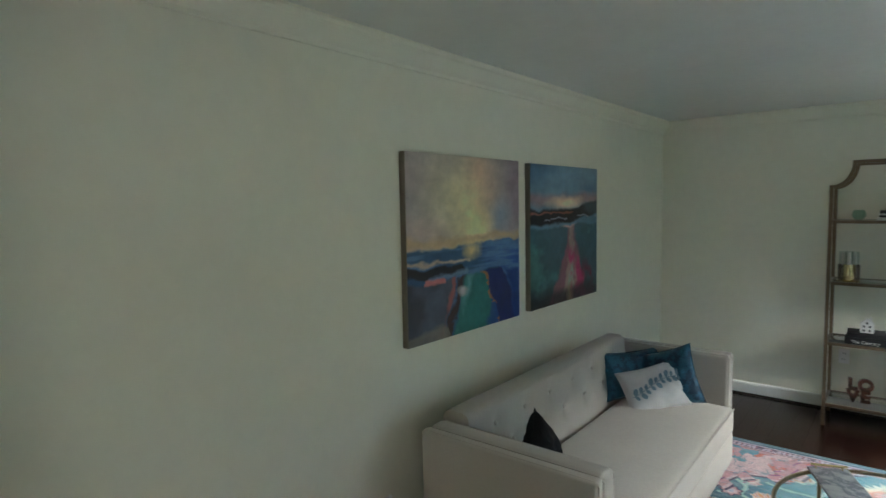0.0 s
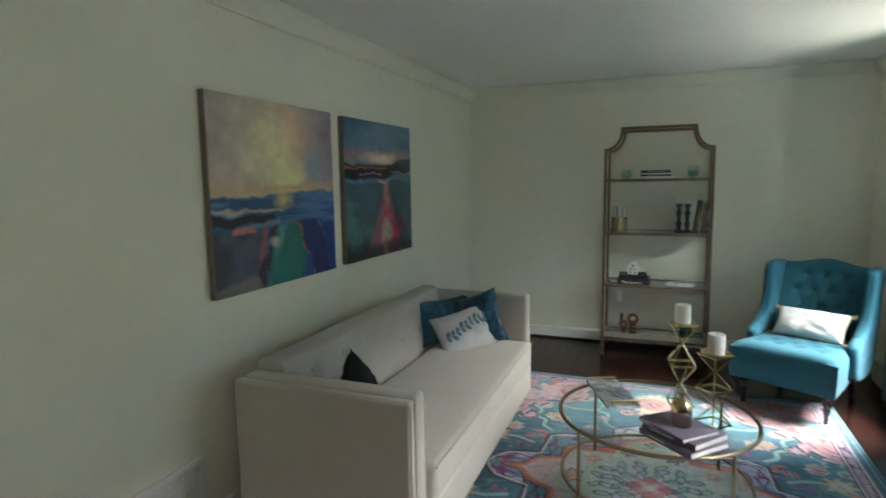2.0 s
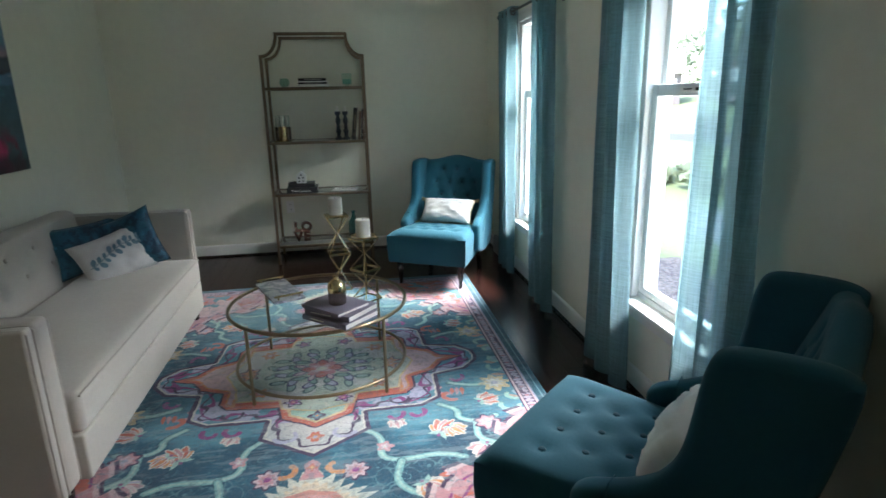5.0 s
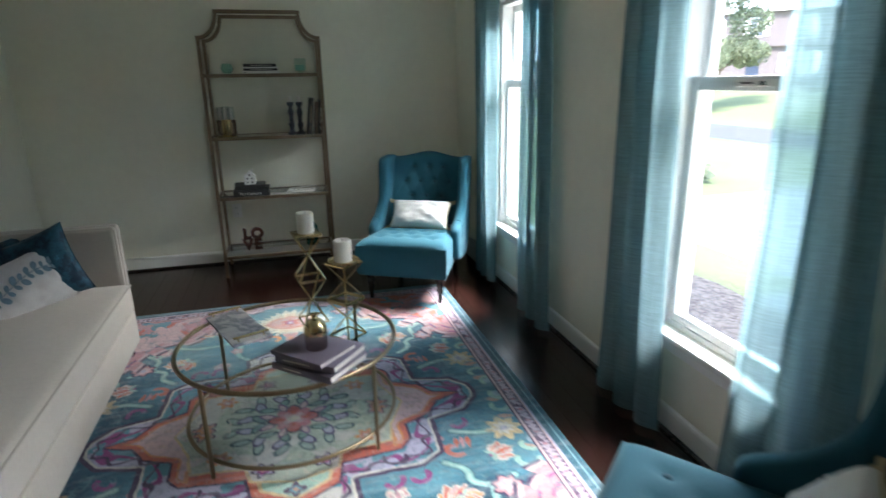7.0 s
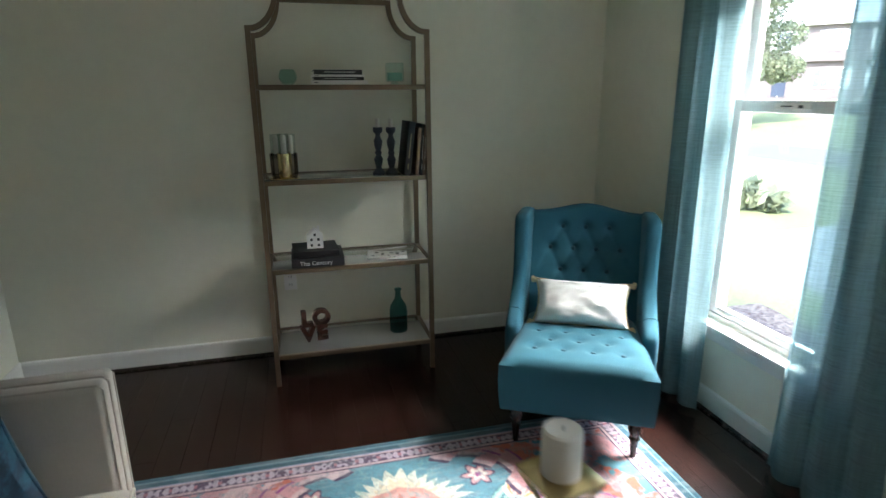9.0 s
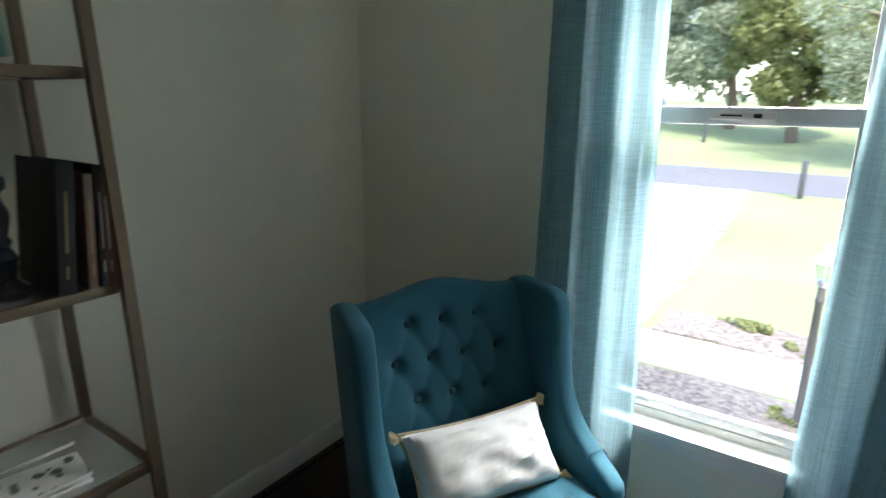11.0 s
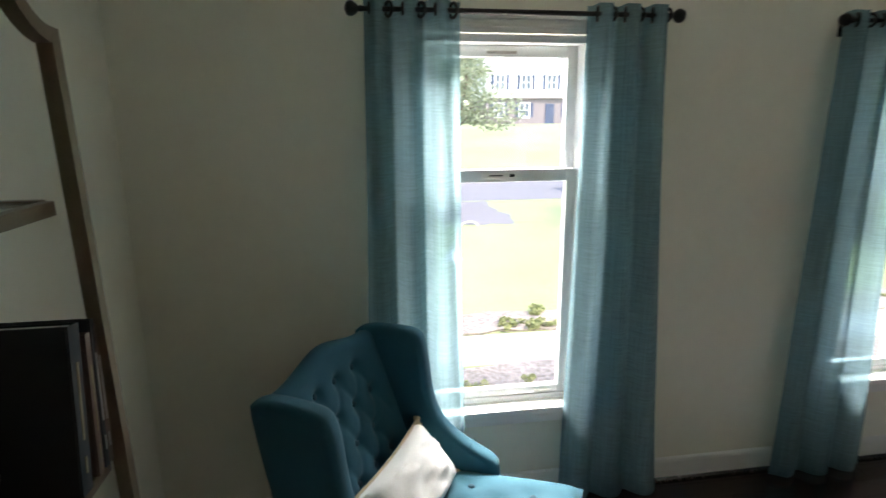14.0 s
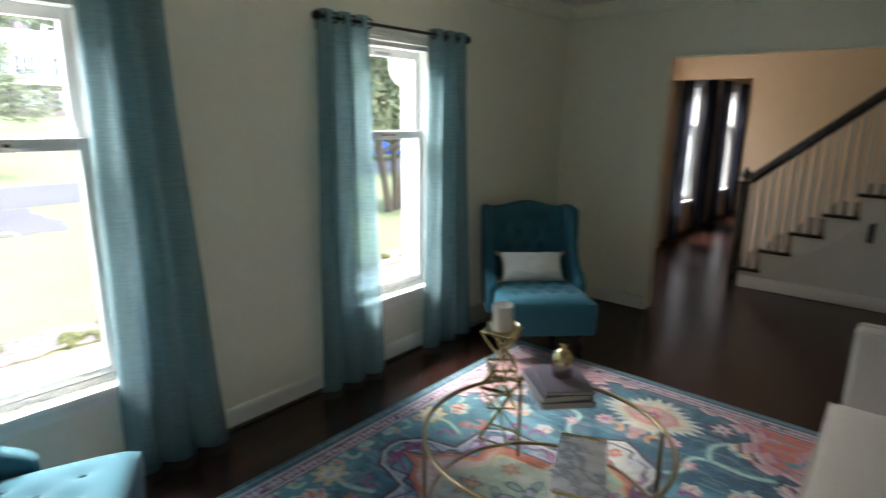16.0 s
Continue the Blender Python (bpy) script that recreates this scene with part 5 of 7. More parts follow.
# ---- paintings ----
def canvas(name, y0, y1, z0, z1, colours, label):
    ob = empty(name, label, "painting", pose(XW + 0.001, (y0 + y1) / 2, z0), "pair of canvases")
    w, h, t = (y1 - y0) / 2, z1 - z0, 0.036
    part("stretcher", boxed(0.0, t - 0.002, -w, w, 0, h, 0.003), plain("canvas_edge", (0.20, 0.17, 0.13), 0.8, 0, 0.25, 5, 300, 0.3), ob, "canvas wrapped edge")
    g, q = np.meshgrid(np.linspace(0, 1, 221), np.linspace(0, 1, 221))
    colour_sheet("paint", ((t, -w + 0.001, 0.001), (t, w - 0.001, 0.001), (t, -w + 0.001, h - 0.001)), 220, 220, colours(g, q), M_PAINT, ob, "", 0.0012 * fractal(g * 30, q * 30, 7))
    return ob


M_PAINT = painted("oil_paint", "dye", 0.42, 160, 0.15, 0.12)


def band_mask(x, lo, hi, soft):
    return np.clip((x - lo) / soft, 0, 1) * np.clip((hi - x) / soft, 0, 1)


def dawn(u, v):
    """Pale sun over an indigo shore with a green channel; v upwards."""
    wu = u + 0.10 * (fractal(u * 3, v * 3, 1) - 0.5) + 0.07 * (fractal(u * 13, v * 11, 91) - 0.5)
    wv = v + 0.06 * (fractal(u * 4, v * 2.5, 2) - 0.5) + 0.05 * (fractal(u * 9, v * 16, 92) - 0.5)
    wu0, wv0 = u + 0.10 * (fractal(u * 3, v * 3, 1) - 0.5), v + 0.08 * (fractal(u * 3, v * 3, 2) - 0.5)
    k = Dye(u.shape, (0.33, 0.30, 0.29))
    k.lay(np.clip((fractal(u * 2, v * 3, 3) - 0.42) * 3, 0, 1), (0.36, 0.34, 0.34))
    def haze(cu, cv, ru, rv, amount, colour):
        k.lay(amount * np.clip(1.15 - np.hypot((wu0 - cu) / ru, (wv0 - cv) / rv), 0, 1), colour)

    haze(0.38, 0.74, 0.46, 0.42, 0.85, (0.52, 0.47, 0.34))
    haze(0.52, 0.68, 0.22, 0.30, 0.8, (0.62, 0.54, 0.32))
    haze(0.58, 0.92, 0.13, 0.22, 0.7, (0.54, 0.38, 0.28))
    haze(0.70, 0.84, 0.10, 0.18, 0.5, (0.46, 0.32, 0.28))
    haze(0.95, 0.82, 0.20, 0.45, 0.8, (0.25, 0.20, 0.24))
    haze(0.04, 0.80, 0.18, 0.40, 0.7, (0.31, 0.27, 0.28))
    haze(0.80, 0.66, 0.13, 0.12, 0.9, (0.24, 0.29, 0.37))
    haze(0.12, 0.58, 0.22, 0.10, 0.6, (0.46, 0.35, 0.33))
    haze(0.60, 0.60, 0.14, 0.12, 0.8, (0.70, 0.58, 0.33))
    k.lay(band_mask(wv, 0.50, 0.57, 0.03), (0.44, 0.34, 0.22))
    sea = np.clip((0.515 - wv) / 0.015, 0, 1)
    k.lay(sea, (0.035, 0.10, 0.19))
    k.lay(sea * np.clip((wu - 0.55) / 0.25, 0, 1), (0.022, 0.085, 0.27))
    k.lay(sea * np.clip((fractal(u * 2.5, v * 22, 5) - 0.48) * 6, 0, 1), (0.09, 0.18, 0.32))
    k.lay(np.clip(1.1 - np.hypot((wu - 0.52) / 0.10, (wv - 0.47) / 0.07), 0, 0.9), (0.62, 0.50, 0.25))
    k.lay(band_mask(wv + 0.05 * wu, 0.425, 0.455, 0.012) * (wu < 0.5), (0.40, 0.33, 0.27))
    k.lay(band_mask(wv + 0.06 * wu, 0.36, 0.425, 0.012) * (wu < 0.42), (0.018, 0.016, 0.026))
    k.lay(band_mask(wv, 0.33, 0.37, 0.02) * (wu > 0.16) * (wu < 0.46), (0.16, 0.24, 0.34))
    low = np.clip((0.34 - wv) / 0.02, 0, 1)
    k.lay(low * np.clip((0.34 - wu + 0.30 * (wv - 0.15)) / 0.03, 0, 1), (0.085, 0.10, 0.14))
    k.lay(low * np.clip((fractal(u * 5, v * 5, 9) - 0.5) * 5, 0, 1) * (wu < 0.3), (0.05, 0.055, 0.07))
    k.lay(band_mask(wu - 0.42 * (wv - 0.12), 0.315, 0.375, 0.015) * low, (0.05, 0.022, 0.024))
    k.lay(band_mask(wu - 0.42 * (wv - 0.12), 0.255, 0.315, 0.02) * low * np.clip((fractal(u * 9, v * 9, 13) - 0.35) * 4, 0, 1), (0.30, 0.11, 0.11))
    k.lay(band_mask(wu - 0.30 * (wv - 0.14), 0.37, 0.70 - 0.0, 0.03) * low, (0.030, 0.17, 0.16))
    k.lay(band_mask(wu - 0.30 * (wv - 0.14), 0.39, 0.48, 0.04) * low * np.clip((fractal(u * 6, v * 4, 17) - 0.4) * 4, 0, 1), (0.15, 0.33, 0.35))
    k.lay(band_mask(wu + 0.55 * (wv - 0.14), 0.70, 0.90, 0.02) * low, (0.02, 0.032, 0.14))
    k.lay(np.clip((wu + 0.4 * (wv - 0.14) - 0.88) / 0.03, 0, 1) * low, (0.010, 0.055, 0.21))
    k.lay(band_mask(wu + 0.55 * (wv - 0.14), 0.685, 0.725, 0.012) * low * (fractal(u * 20, v * 20, 18) > 0.5), (0.34, 0.16, 0.07))
    k.lay(np.clip(1.2 - np.hypot((wu - 0.42) / 0.05, (wv - 0.24) / 0.03), 0, 1), (0.46, 0.42, 0.42))
    k.lay(band_mask(wv + 0.1 * wu, 0.335, 0.375, 0.01) * (wu > 0.14) * (wu < 0.28), (0.44, 0.17, 0.17))
    k.lay(np.clip((0.07 - wv) / 0.03, 0, 0.8) * (wu < 0.3), (0.20, 0.18, 0.15))
    k.c *= (0.80 + 0.40 * fractal(u * 8, v * 14, 95))[..., None]
    return np.clip(1.6 * k.c ** 1.2, 0, 0.8)


def dusk(u, v):
    """A dark headland under a blue evening sky, with a crimson path."""
    wu = u + 0.10 * (fractal(u * 3, v * 3, 51) - 0.5) + 0.08 * (fractal(u * 13, v * 11, 93) - 0.5)
    wv = v + 0.05 * (fractal(u * 4, v * 2.5, 52) - 0.5) + 0.04 * (fractal(u * 9, v * 16, 94) - 0.5)
    k = Dye(u.shape, (0.095, 0.18, 0.26))
    k.lay(np.clip((fractal(u * 2, v * 3, 53) - 0.45) * 4, 0, 1), (0.16, 0.25, 0.32))
    k.lay(np.clip((wv - 0.88) / 0.15, 0, 0.8) * np.clip((0.4 - wu) / 0.3, 0, 1), (0.05, 0.12, 0.20))
    k.lay(band_mask(wv, 0.70, 0.82, 0.05) * 0.8, (0.30, 0.20, 0.20))
    k.lay(np.clip(1.15 - np.hypot((wu - 0.50) / 0.28, (wv - 0.735) / 0.055), 0, 1), (0.68, 0.52, 0.38))
    k.lay(band_mask(wv - 0.16 * np.clip(wu - 0.62, 0, 1), 0.58, 0.70, 0.02), (0.014, 0.015, 0.020))
    k.lay(band_mask(wv, 0.64, 0.75, 0.03) * np.clip((wu - 0.74) / 0.08, 0, 1), (0.05, 0.07, 0.09))
    k.lay(band_mask(wv, 0.655, 0.675, 0.006) * (wu < 0.6), (0.26, 0.12, 0.09))
    k.lay(band_mask(wv, 0.615, 0.630, 0.005) * (fractal(u * 9, v * 3, 54) > 0.5), (0.28, 0.30, 0.36))
    low = np.clip((0.575 - wv) / 0.02, 0, 1)
    k.lay(low, (0.055, 0.115, 0.145))
    k.lay(low * np.clip((fractal(u * 3.5, v * 5, 55) - 0.50) * 5, 0, 1), (0.10, 0.25, 0.24))
    k.lay(low * np.clip((0.45 - wv) / 0.45, 0, 1) * np.clip((fractal(u * 4, v * 4, 56) - 0.40) * 4, 0, 1), (0.025, 0.055, 0.065))
    half = 0.045 + 0.60 * np.clip(0.52 - wv, 0, 1) ** 1.15
    k.lay(np.clip((half - np.abs(wu - 0.56 + 0.06 * (0.5 - wv))) / 0.03, 0, 1) * low, (0.24, 0.11, 0.135))
    k.lay(np.clip((half * 0.5 - np.abs(wu - 0.56)) / 0.03, 0, 1) * low, (0.34, 0.25, 0.21))
    k.lay(np.clip((half * 0.3 - np.abs(wu - 0.58)) / 0.05, 0, 0.8) * low * np.clip((fractal(u * 6, v * 4, 59) - 0.4) * 5, 0, 1), (0.26, 0.36, 0.28))
    k.lay(np.clip((half - np.abs(wu - 0.54)) / 0.04, 0, 1) * low * np.clip((0.44 - wv) / 0.1, 0, 1) * np.clip((fractal(u * 7, v * 5, 57) - 0.42) * 6, 0, 1), (0.40, 0.04, 0.15))
    k.lay(np.clip((half - np.abs(wu - 0.72)) / 0.05, 0, 1) * low * np.clip((0.30 - wv) / 0.1, 0, 1) * np.clip((fractal(u * 9, v * 6, 58) - 0.5) * 6, 0, 1), (0.16, 0.012, 0.05))
    k.lay(np.clip(1.2 - np.hypot((wu - 0.52) / 0.10, (wv - 0.565) / 0.012), 0, 1), (0.50, 0.32, 0.30))
    k.lay(np.clip((0.13 - wv) / 0.07, 0, 0.85), (0.018, 0.022, 0.03))
    k.lay(np.clip((0.16 - wv) / 0.05, 0, 0.7) * np.clip(1 - np.abs(wu - 0.55) / 0.08, 0, 1), (0.26, 0.19, 0.11))
    k.c *= (0.80 + 0.40 * fractal(u * 8, v * 14, 96))[..., None]
    return np.clip(1.6 * k.c ** 1.2, 0, 0.8)


canvas("painting", 2.565, 3.535, 1.053, 1.968, dawn, "square abstract canvas of a pale sun over an indigo shore")
canvas("painting", 3.665, 4.615, 1.056, 1.962, dusk, "square abstract canvas of a crimson path under an evening sky")


# ---- glass coffee table ----
def ring_points(r, z, n=56):
    return [(r * math.cos(2 * math.pi * k / n), r * math.sin(2 * math.pi * k / n), z) for k in range(n)]


TX, TY, TZ, TR = 0.655, 3.525, 0.422, 0.458
table = empty("coffee_table", "round glass coffee table with a brushed brass frame", "coffee table", pose(TX, TY, 0.0125))
TZL = TZ - 0.0125
part("top_ring", tubed(ring_points(TR, TZL - 0.012), 0.0095, 10, True), M_TABLE, table)
part("lower_ring", tubed(ring_points(TR - 0.012, 0.075), 0.0085, 10, True), M_TABLE, table)
gl = part("glass_top", lathed([(TR - 0.011, TZL - 0.010), (TR - 0.008, TZL - 0.008), (TR - 0.008, TZL - 0.002), (TR - 0.010, TZL)], 72), M_TOPGLASS, table, "clear tempered glass top")
gl2 = part("glass_shelf", lathed([(TR - 0.022, 0.070), (TR - 0.020, 0.072), (TR - 0.020, 0.076), (TR - 0.022, 0.078)], 72), M_TOPGLASS, table, "clear glass lower shelf")
leg = None
for sx, sy in ((-1, -1), (1, -1), (1, 1), (-1, 1)):
    mm = pose(sx * 0.322, sy * 0.327, 0)
    leg = part("leg", tubed([(0, 0, 0), (0, 0, 0.2), (0, 0, TZL - 0.012)], 0.0085, 10), M_TABLE, table, m=mm) if leg is None else part_copy(leg, mm)


def candle_holder(x, y, size, layers, plate, spin, label):
    """Stacked open pyramids of thin brass rods under a plate."""
    ob = empty("candle_holder", label, "candle holder", pose(x, y, TZ + 0.0005, 0, 0, spin), "geometric candle holders")
    h, r, w = size, 0.055, 0.0058
    step = h / layers
    corners = [(r, r), (-r, r), (-r, -r), (r, -r)]
    for n in range(layers):
        z0, z1 = n * step, (n + 1) * step
        wide_low = n % 2 == 0
        for cx, cy in corners:
            bm = bmesh.new()
            bar(bm, (cx if wide_low else cx * 0.08, cy if wide_low else cy * 0.08, z0 + 0.003), (cx * 0.08 if wide_low else cx, cy * 0.08 if wide_low else cy, z1 - 0.003), w)
            part("rod", bm, M_BRASS, ob, smooth=False)
        zz = z0 + 0.003 if wide_low else z1 - 0.003
        for a, b in zip(corners, corners[1:] + corners[:1]):
            bm = bmesh.new()
            bar(bm, (*a, zz), (*b, zz), w)
            part("rod", bm, M_BRASS, ob, smooth=False)
    if plate == "square":
        pb = bmesh.new()
        box(pb, -r - 0.004, r + 0.004, -r - 0.004, r + 0.004, h, h + 0.005, 0.002)
        part("plate", pb, M_BRASS, ob)
    else:
        part("plate", lathed([(0.010, h - 0.002), (0.045, h), (0.060, h + 0.004), (0.066, h + 0.012), (0.063, h + 0.013), (0.056, h + 0.007), (0.01, h + 0.005)], 32), M_BRASS, ob, "shallow round brass dish")
    return ob


def pillar_candle(x, y, z, r, h, label):
    ob = empty("pillar_candle", label, "candle", pose(x, y, z), "pillar candles")
    part("wax", lathed([(r - 0.002, 0), (r, 0.002), (r + 0.0006, h * 0.5), (r, h - 0.004), (r - 0.004, h), (r * 0.55, h - 0.004), (0.004, h - 0.006)], 32), M_WAX, ob)
    part("wick", tubed([(0, 0, h - 0.008), (0.001, 0, h - 0.003), (0.002, 0.001, h + 0.003)], 0.0010, 6), M_SLOT, ob, "short charred wick")
    return ob


candle_holder(0.770, 3.672, 0.414, 4, "square", 12, "tall brass wire candle holder with a square plate")
pillar_candle(0.770, 3.672, TZ + 0.420, 0.0365, 0.092, "ivory pillar candle on a brass holder")
candle_holder(0.908, 3.462, 0.332, 4, "round", 40, "short brass wire candle holder with a round dish")
pillar_candle(0.908, 3.462, TZ + 0.338, 0.037, 0.092, "ivory pillar candle on a brass holder")


def book(m, w, d, h, cover, label, group="", title_bars=True, material_pages=None):
    """A hardback lying flat: covers, spine, pages; its spine runs along x at y = 0."""
    ob = empty("book", label, "book", m, group)
    bm = bmesh.new()
    box(bm, 0, w, 0, d, 0, 0.003, 0.001)
    part("cover", bm, cover, ob)
    part("cover", boxed(0, w, 0, d, h - 0.003, h, 0.001), cover, ob)
    part("spine", boxed(0, w, -0.004, 0.0, 0.0, h, 0.0015), cover, ob)
    part("page_block", boxed(0.004, w - 0.004, 0.001, d - 0.005, 0.003, h - 0.003), material_pages or M_PAPER, ob, "cream page edges", smooth=False)
    return ob


def spine_bars(ob, w, h, material, runs):
    for a, b, z in runs:
        part("spine_lettering", boxed(w * a, w * b, -0.0052, -0.0042, h * z - h * 0.08, h * z + h * 0.08), material, ob, "unreadable printed title", smooth=False)


M_INK = plain("pale_print", (0.62, 0.60, 0.55), 0.6, 0, 0.1)
M_GILT = plain("gilt_print", (0.30, 0.24, 0.13), 0.5, 0.2, 0.1)
BK = pose(0.595, 3.245, TZ + 0.0005, 0, 0, -43)
bk = book(BK, 0.285, 0.225, 0.028, M_GREYBOOK, "large grey hardback book on the coffee table", "table books")
spine_bars(bk, 0.285, 0.028, M_INK, ((0.2, 0.5, 0.5),))
bk = book(BK @ pose(0.012, 0.006, 0.0285, 0, 0, 4), 0.272, 0.216, 0.028, M_GREYBOOK, "plum grey hardback book on a stack", "table books")
spine_bars(bk, 0.272, 0.028, M_INK, ((0.15, 0.6, 0.5),))
bk = book(BK @ pose(-0.005, 0.005, 0.057, 0, 0, -3), 0.255, 0.20, 0.018, M_GREYBOOK, "thin plum grey book on top of a stack", "table books")

bottle = empty("glass_decanter", "small smoked glass decanter with a gold mirrored neck", "decanter", pose(0.765, 3.215, TZ + 0.0758))
part("body", lathed([(0.036, 0.0), (0.041, 0.004), (0.043, 0.03), (0.043, 0.062)], 28), M_SMOKE, bottle, "smoky clear lower body")
part("shoulder", lathed([(0.043, 0.0625), (0.044, 0.080), (0.040, 0.098), (0.028, 0.114), (0.014, 0.122), (0.012, 0.134), (0.017, 0.138), (0.017, 0.142), (0.011, 0.143)], 28), M_BRASS, bottle, "gold mirrored shoulder")

tray = empty("marble_tray", "grey marble tray with two brass bar handles", "tray", pose(0.437, 3.675, TZ + 0.0005, 0, 0, -157 + 90))
part("slab", boxed(-0.19, 0.19, -0.085, 0.085, 0.0, 0.014, 0.003), M_MARBLE, tray)
for s in (-1, 1):
    bm = bmesh.new()
    tube(bm, [(s * 0.17, -0.075, 0.032), (s * 0.17, 0, 0.032), (s * 0.17, 0.075, 0.032)], 0.0055, 10)
    for yy in (-0.055, 0.055):
        tube(bm, [(s * 0.17, yy, 0.0142), (s * 0.17, yy, 0.032)], 0.004, 8)
    part("handle", bm, M_BRASS, tray, "brass bar handle")


# ---- etagere ----
SX0, SX1, SY0, SY1, ST, SS = 0.160, 1.028, 5.735, 6.115, 1.990, 1.812
TX0, TX1 = 0.288, 0.886
etagere = empty("etagere", "tall antique-gold metal etagere with mirrored shelves", "shelf", pose((SX0 + SX1) / 2, (SY0 + SY1) / 2, 0))
ox, oy = (SX0 + SX1) / 2, (SY0 + SY1) / 2
hw, hd, tw = (SX1 - SX0) / 2, (SY1 - SY0) / 2, (TX1 - TX0) / 2
B = 0.024


def mitred(bm, pts, w, d):
    """A flat band of width w in x and z, of depth d in y, along a line."""
    pts = [Vector((p[0], 0, p[1])) for p in pts]
    sides = []
    for i, p in enumerate(pts):
        t = (pts[min(i + 1, len(pts) - 1)] - pts[max(i - 1, 0)]).normalized()
        n = Vector((-t.z, 0, t.x)) * w / 2
        if 0 < i < len(pts) - 1:
            c = (pts[i] - pts[i - 1]).normalized().dot(t)
            n /= max(0.6, c)
        sides.append([bm.verts.new(p + n * a + Vector((0, b * d / 2, 0))) for a, b in ((-1, -1), (1, -1), (1, 1), (-1, 1))])
    for a, b in zip(sides, sides[1:]):
        for k in range(4):
            bm.faces.new((a[k], a[(k + 1) % 4], b[(k + 1) % 4], b[k]))
    bm.faces.new(sides[0][::-1])
    bm.faces.new(sides[-1])


# the front frame leans back towards the wall as it rises
LEAN = 0.05


def front_y(z):
    return -hd - 0.02 + LEAN * z


def tilted(y):
    if y > 0:
        return pose(0, y, 0)
    m = pose(0, -hd - 0.02 + B / 2, 0)
    m[1][2] = LEAN
    return m


for y in (-hd + B / 2, hd - B / 2):
    for s in (-1, 1):
        bm = bmesh.new()
        mitred(bm, [(s * (hw - B / 2), 0.002), (s * (hw - B / 2), 0.9), (s * (hw - B / 2), SS - 0.01)], B, B)
        part("upright", bm, M_BRONZE, etagere, smooth=False, m=tilted(y))
        bm = bmesh.new()
        cx, cz = s * (hw - B / 2), ST - B / 2
        x_in = s * (tw - B / 2)
        pts = [(cx + s * B / 2, SS - 0.012)]
        rx, rz = abs(cx - x_in), cz - (SS - 0.012)
        for k in range(1, 11):
            th = math.pi / 2 * k / 10
            pts.append((cx - s * rx * math.sin(th), SS - 0.012 + rz * (1 - math.cos(th)) * 0.999))
        mitred(bm, pts, B, B * 0.98)
        part("scrolled_corner", bm, M_BRONZE, etagere, m=tilted(y))
        bm = bmesh.new()
        mitred(bm, [(s * (tw - B / 2), cz - 0.025), (s * (tw - B / 2), ST - 0.001)], B, B * 1.01)
        part("corner_block", bm, M_BRONZE, etagere, smooth=False, m=tilted(y))
    bm = bmesh.new()
    mitred(bm, [(-tw + B, ST - B / 2), (0, ST - B / 2), (tw - B, ST - B / 2)], B, B)
    part("top_bar", bm, M_BRONZE, etagere, smooth=False, m=tilted(y))
SHELVES = (0.175, 0.640, 1.095, 1.555)
for z in SHELVES:
    bm = bmesh.new()
    f = front_y(z)
    box(bm, -hw + B, hw - B, f, f + 0.02, z - 0.024, z - 0.001, 0.001)
    box(bm, -hw + B, hw - B, hd - 0.02, hd, z - 0.024, z - 0.001, 0.001)
    for s in (-1, 1):
        box(bm, s * (hw - B / 2) - 0.010, s * (hw - B / 2) + 0.010, f + B, hd - B, z - 0.024, z - 0.001, 0.001)
    fr = part("shelf_frame", bm, M_BRONZE, etagere)
    part("mirror_shelf", boxed(-hw + B + 0.001, hw - B - 0.001, f + 0.021, hd - 0.021, z - 0.008, z - 0.002, 0.001), M_MIRROR, fr, "mirrored glass shelf panel")

Z1, Z2, Z3, Z4 = SHELVES[3] - 0.0005, SHELVES[2] - 0.0005, SHELVES[1] - 0.0005, SHELVES[0] - 0.0005
SYM = 5.90


def hollow(name, profile, material, m, label, category, seg=28):
    ob = empty(name, label, category, m)
    part("vessel", lathed(profile, seg), material, ob)
    return ob


hollow("glass_bowl", [(0.018, 0), (0.030, 0.006), (0.043, 0.026), (0.045, 0.042), (0.038, 0.064), (0.030, 0.074), (0.027, 0.073), (0.035, 0.062), (0.041, 0.042), (0.039, 0.027), (0.026, 0.010), (0.004, 0.007)],
       M_GREENGLASS, pose(0.335, SYM, Z1), "round sea green glass bowl on the shelf", "bowl")
cup = empty("glass_votive", "square sea green glass votive cup on the shelf", "votive", pose(0.872, SYM, Z1))
bm = bmesh.new()
box(bm, -0.042, 0.042, -0.042, 0.042, 0.016, 0.108, 0.006, 2)
part("cup", bm, M_GREENGLASS, cup)
part("foot", lathed([(0.020, 0), (0.022, 0.004), (0.016, 0.010), (0.018, 0.0155)], 20), M_GREENGLASS, cup, "small glass foot")
part("wax", boxed(-0.035, 0.035, -0.035, 0.035, 0.020, 0.060, 0.004), plain("green_wax", (0.25, 0.50, 0.42), 0.5), cup, "pale green wax")

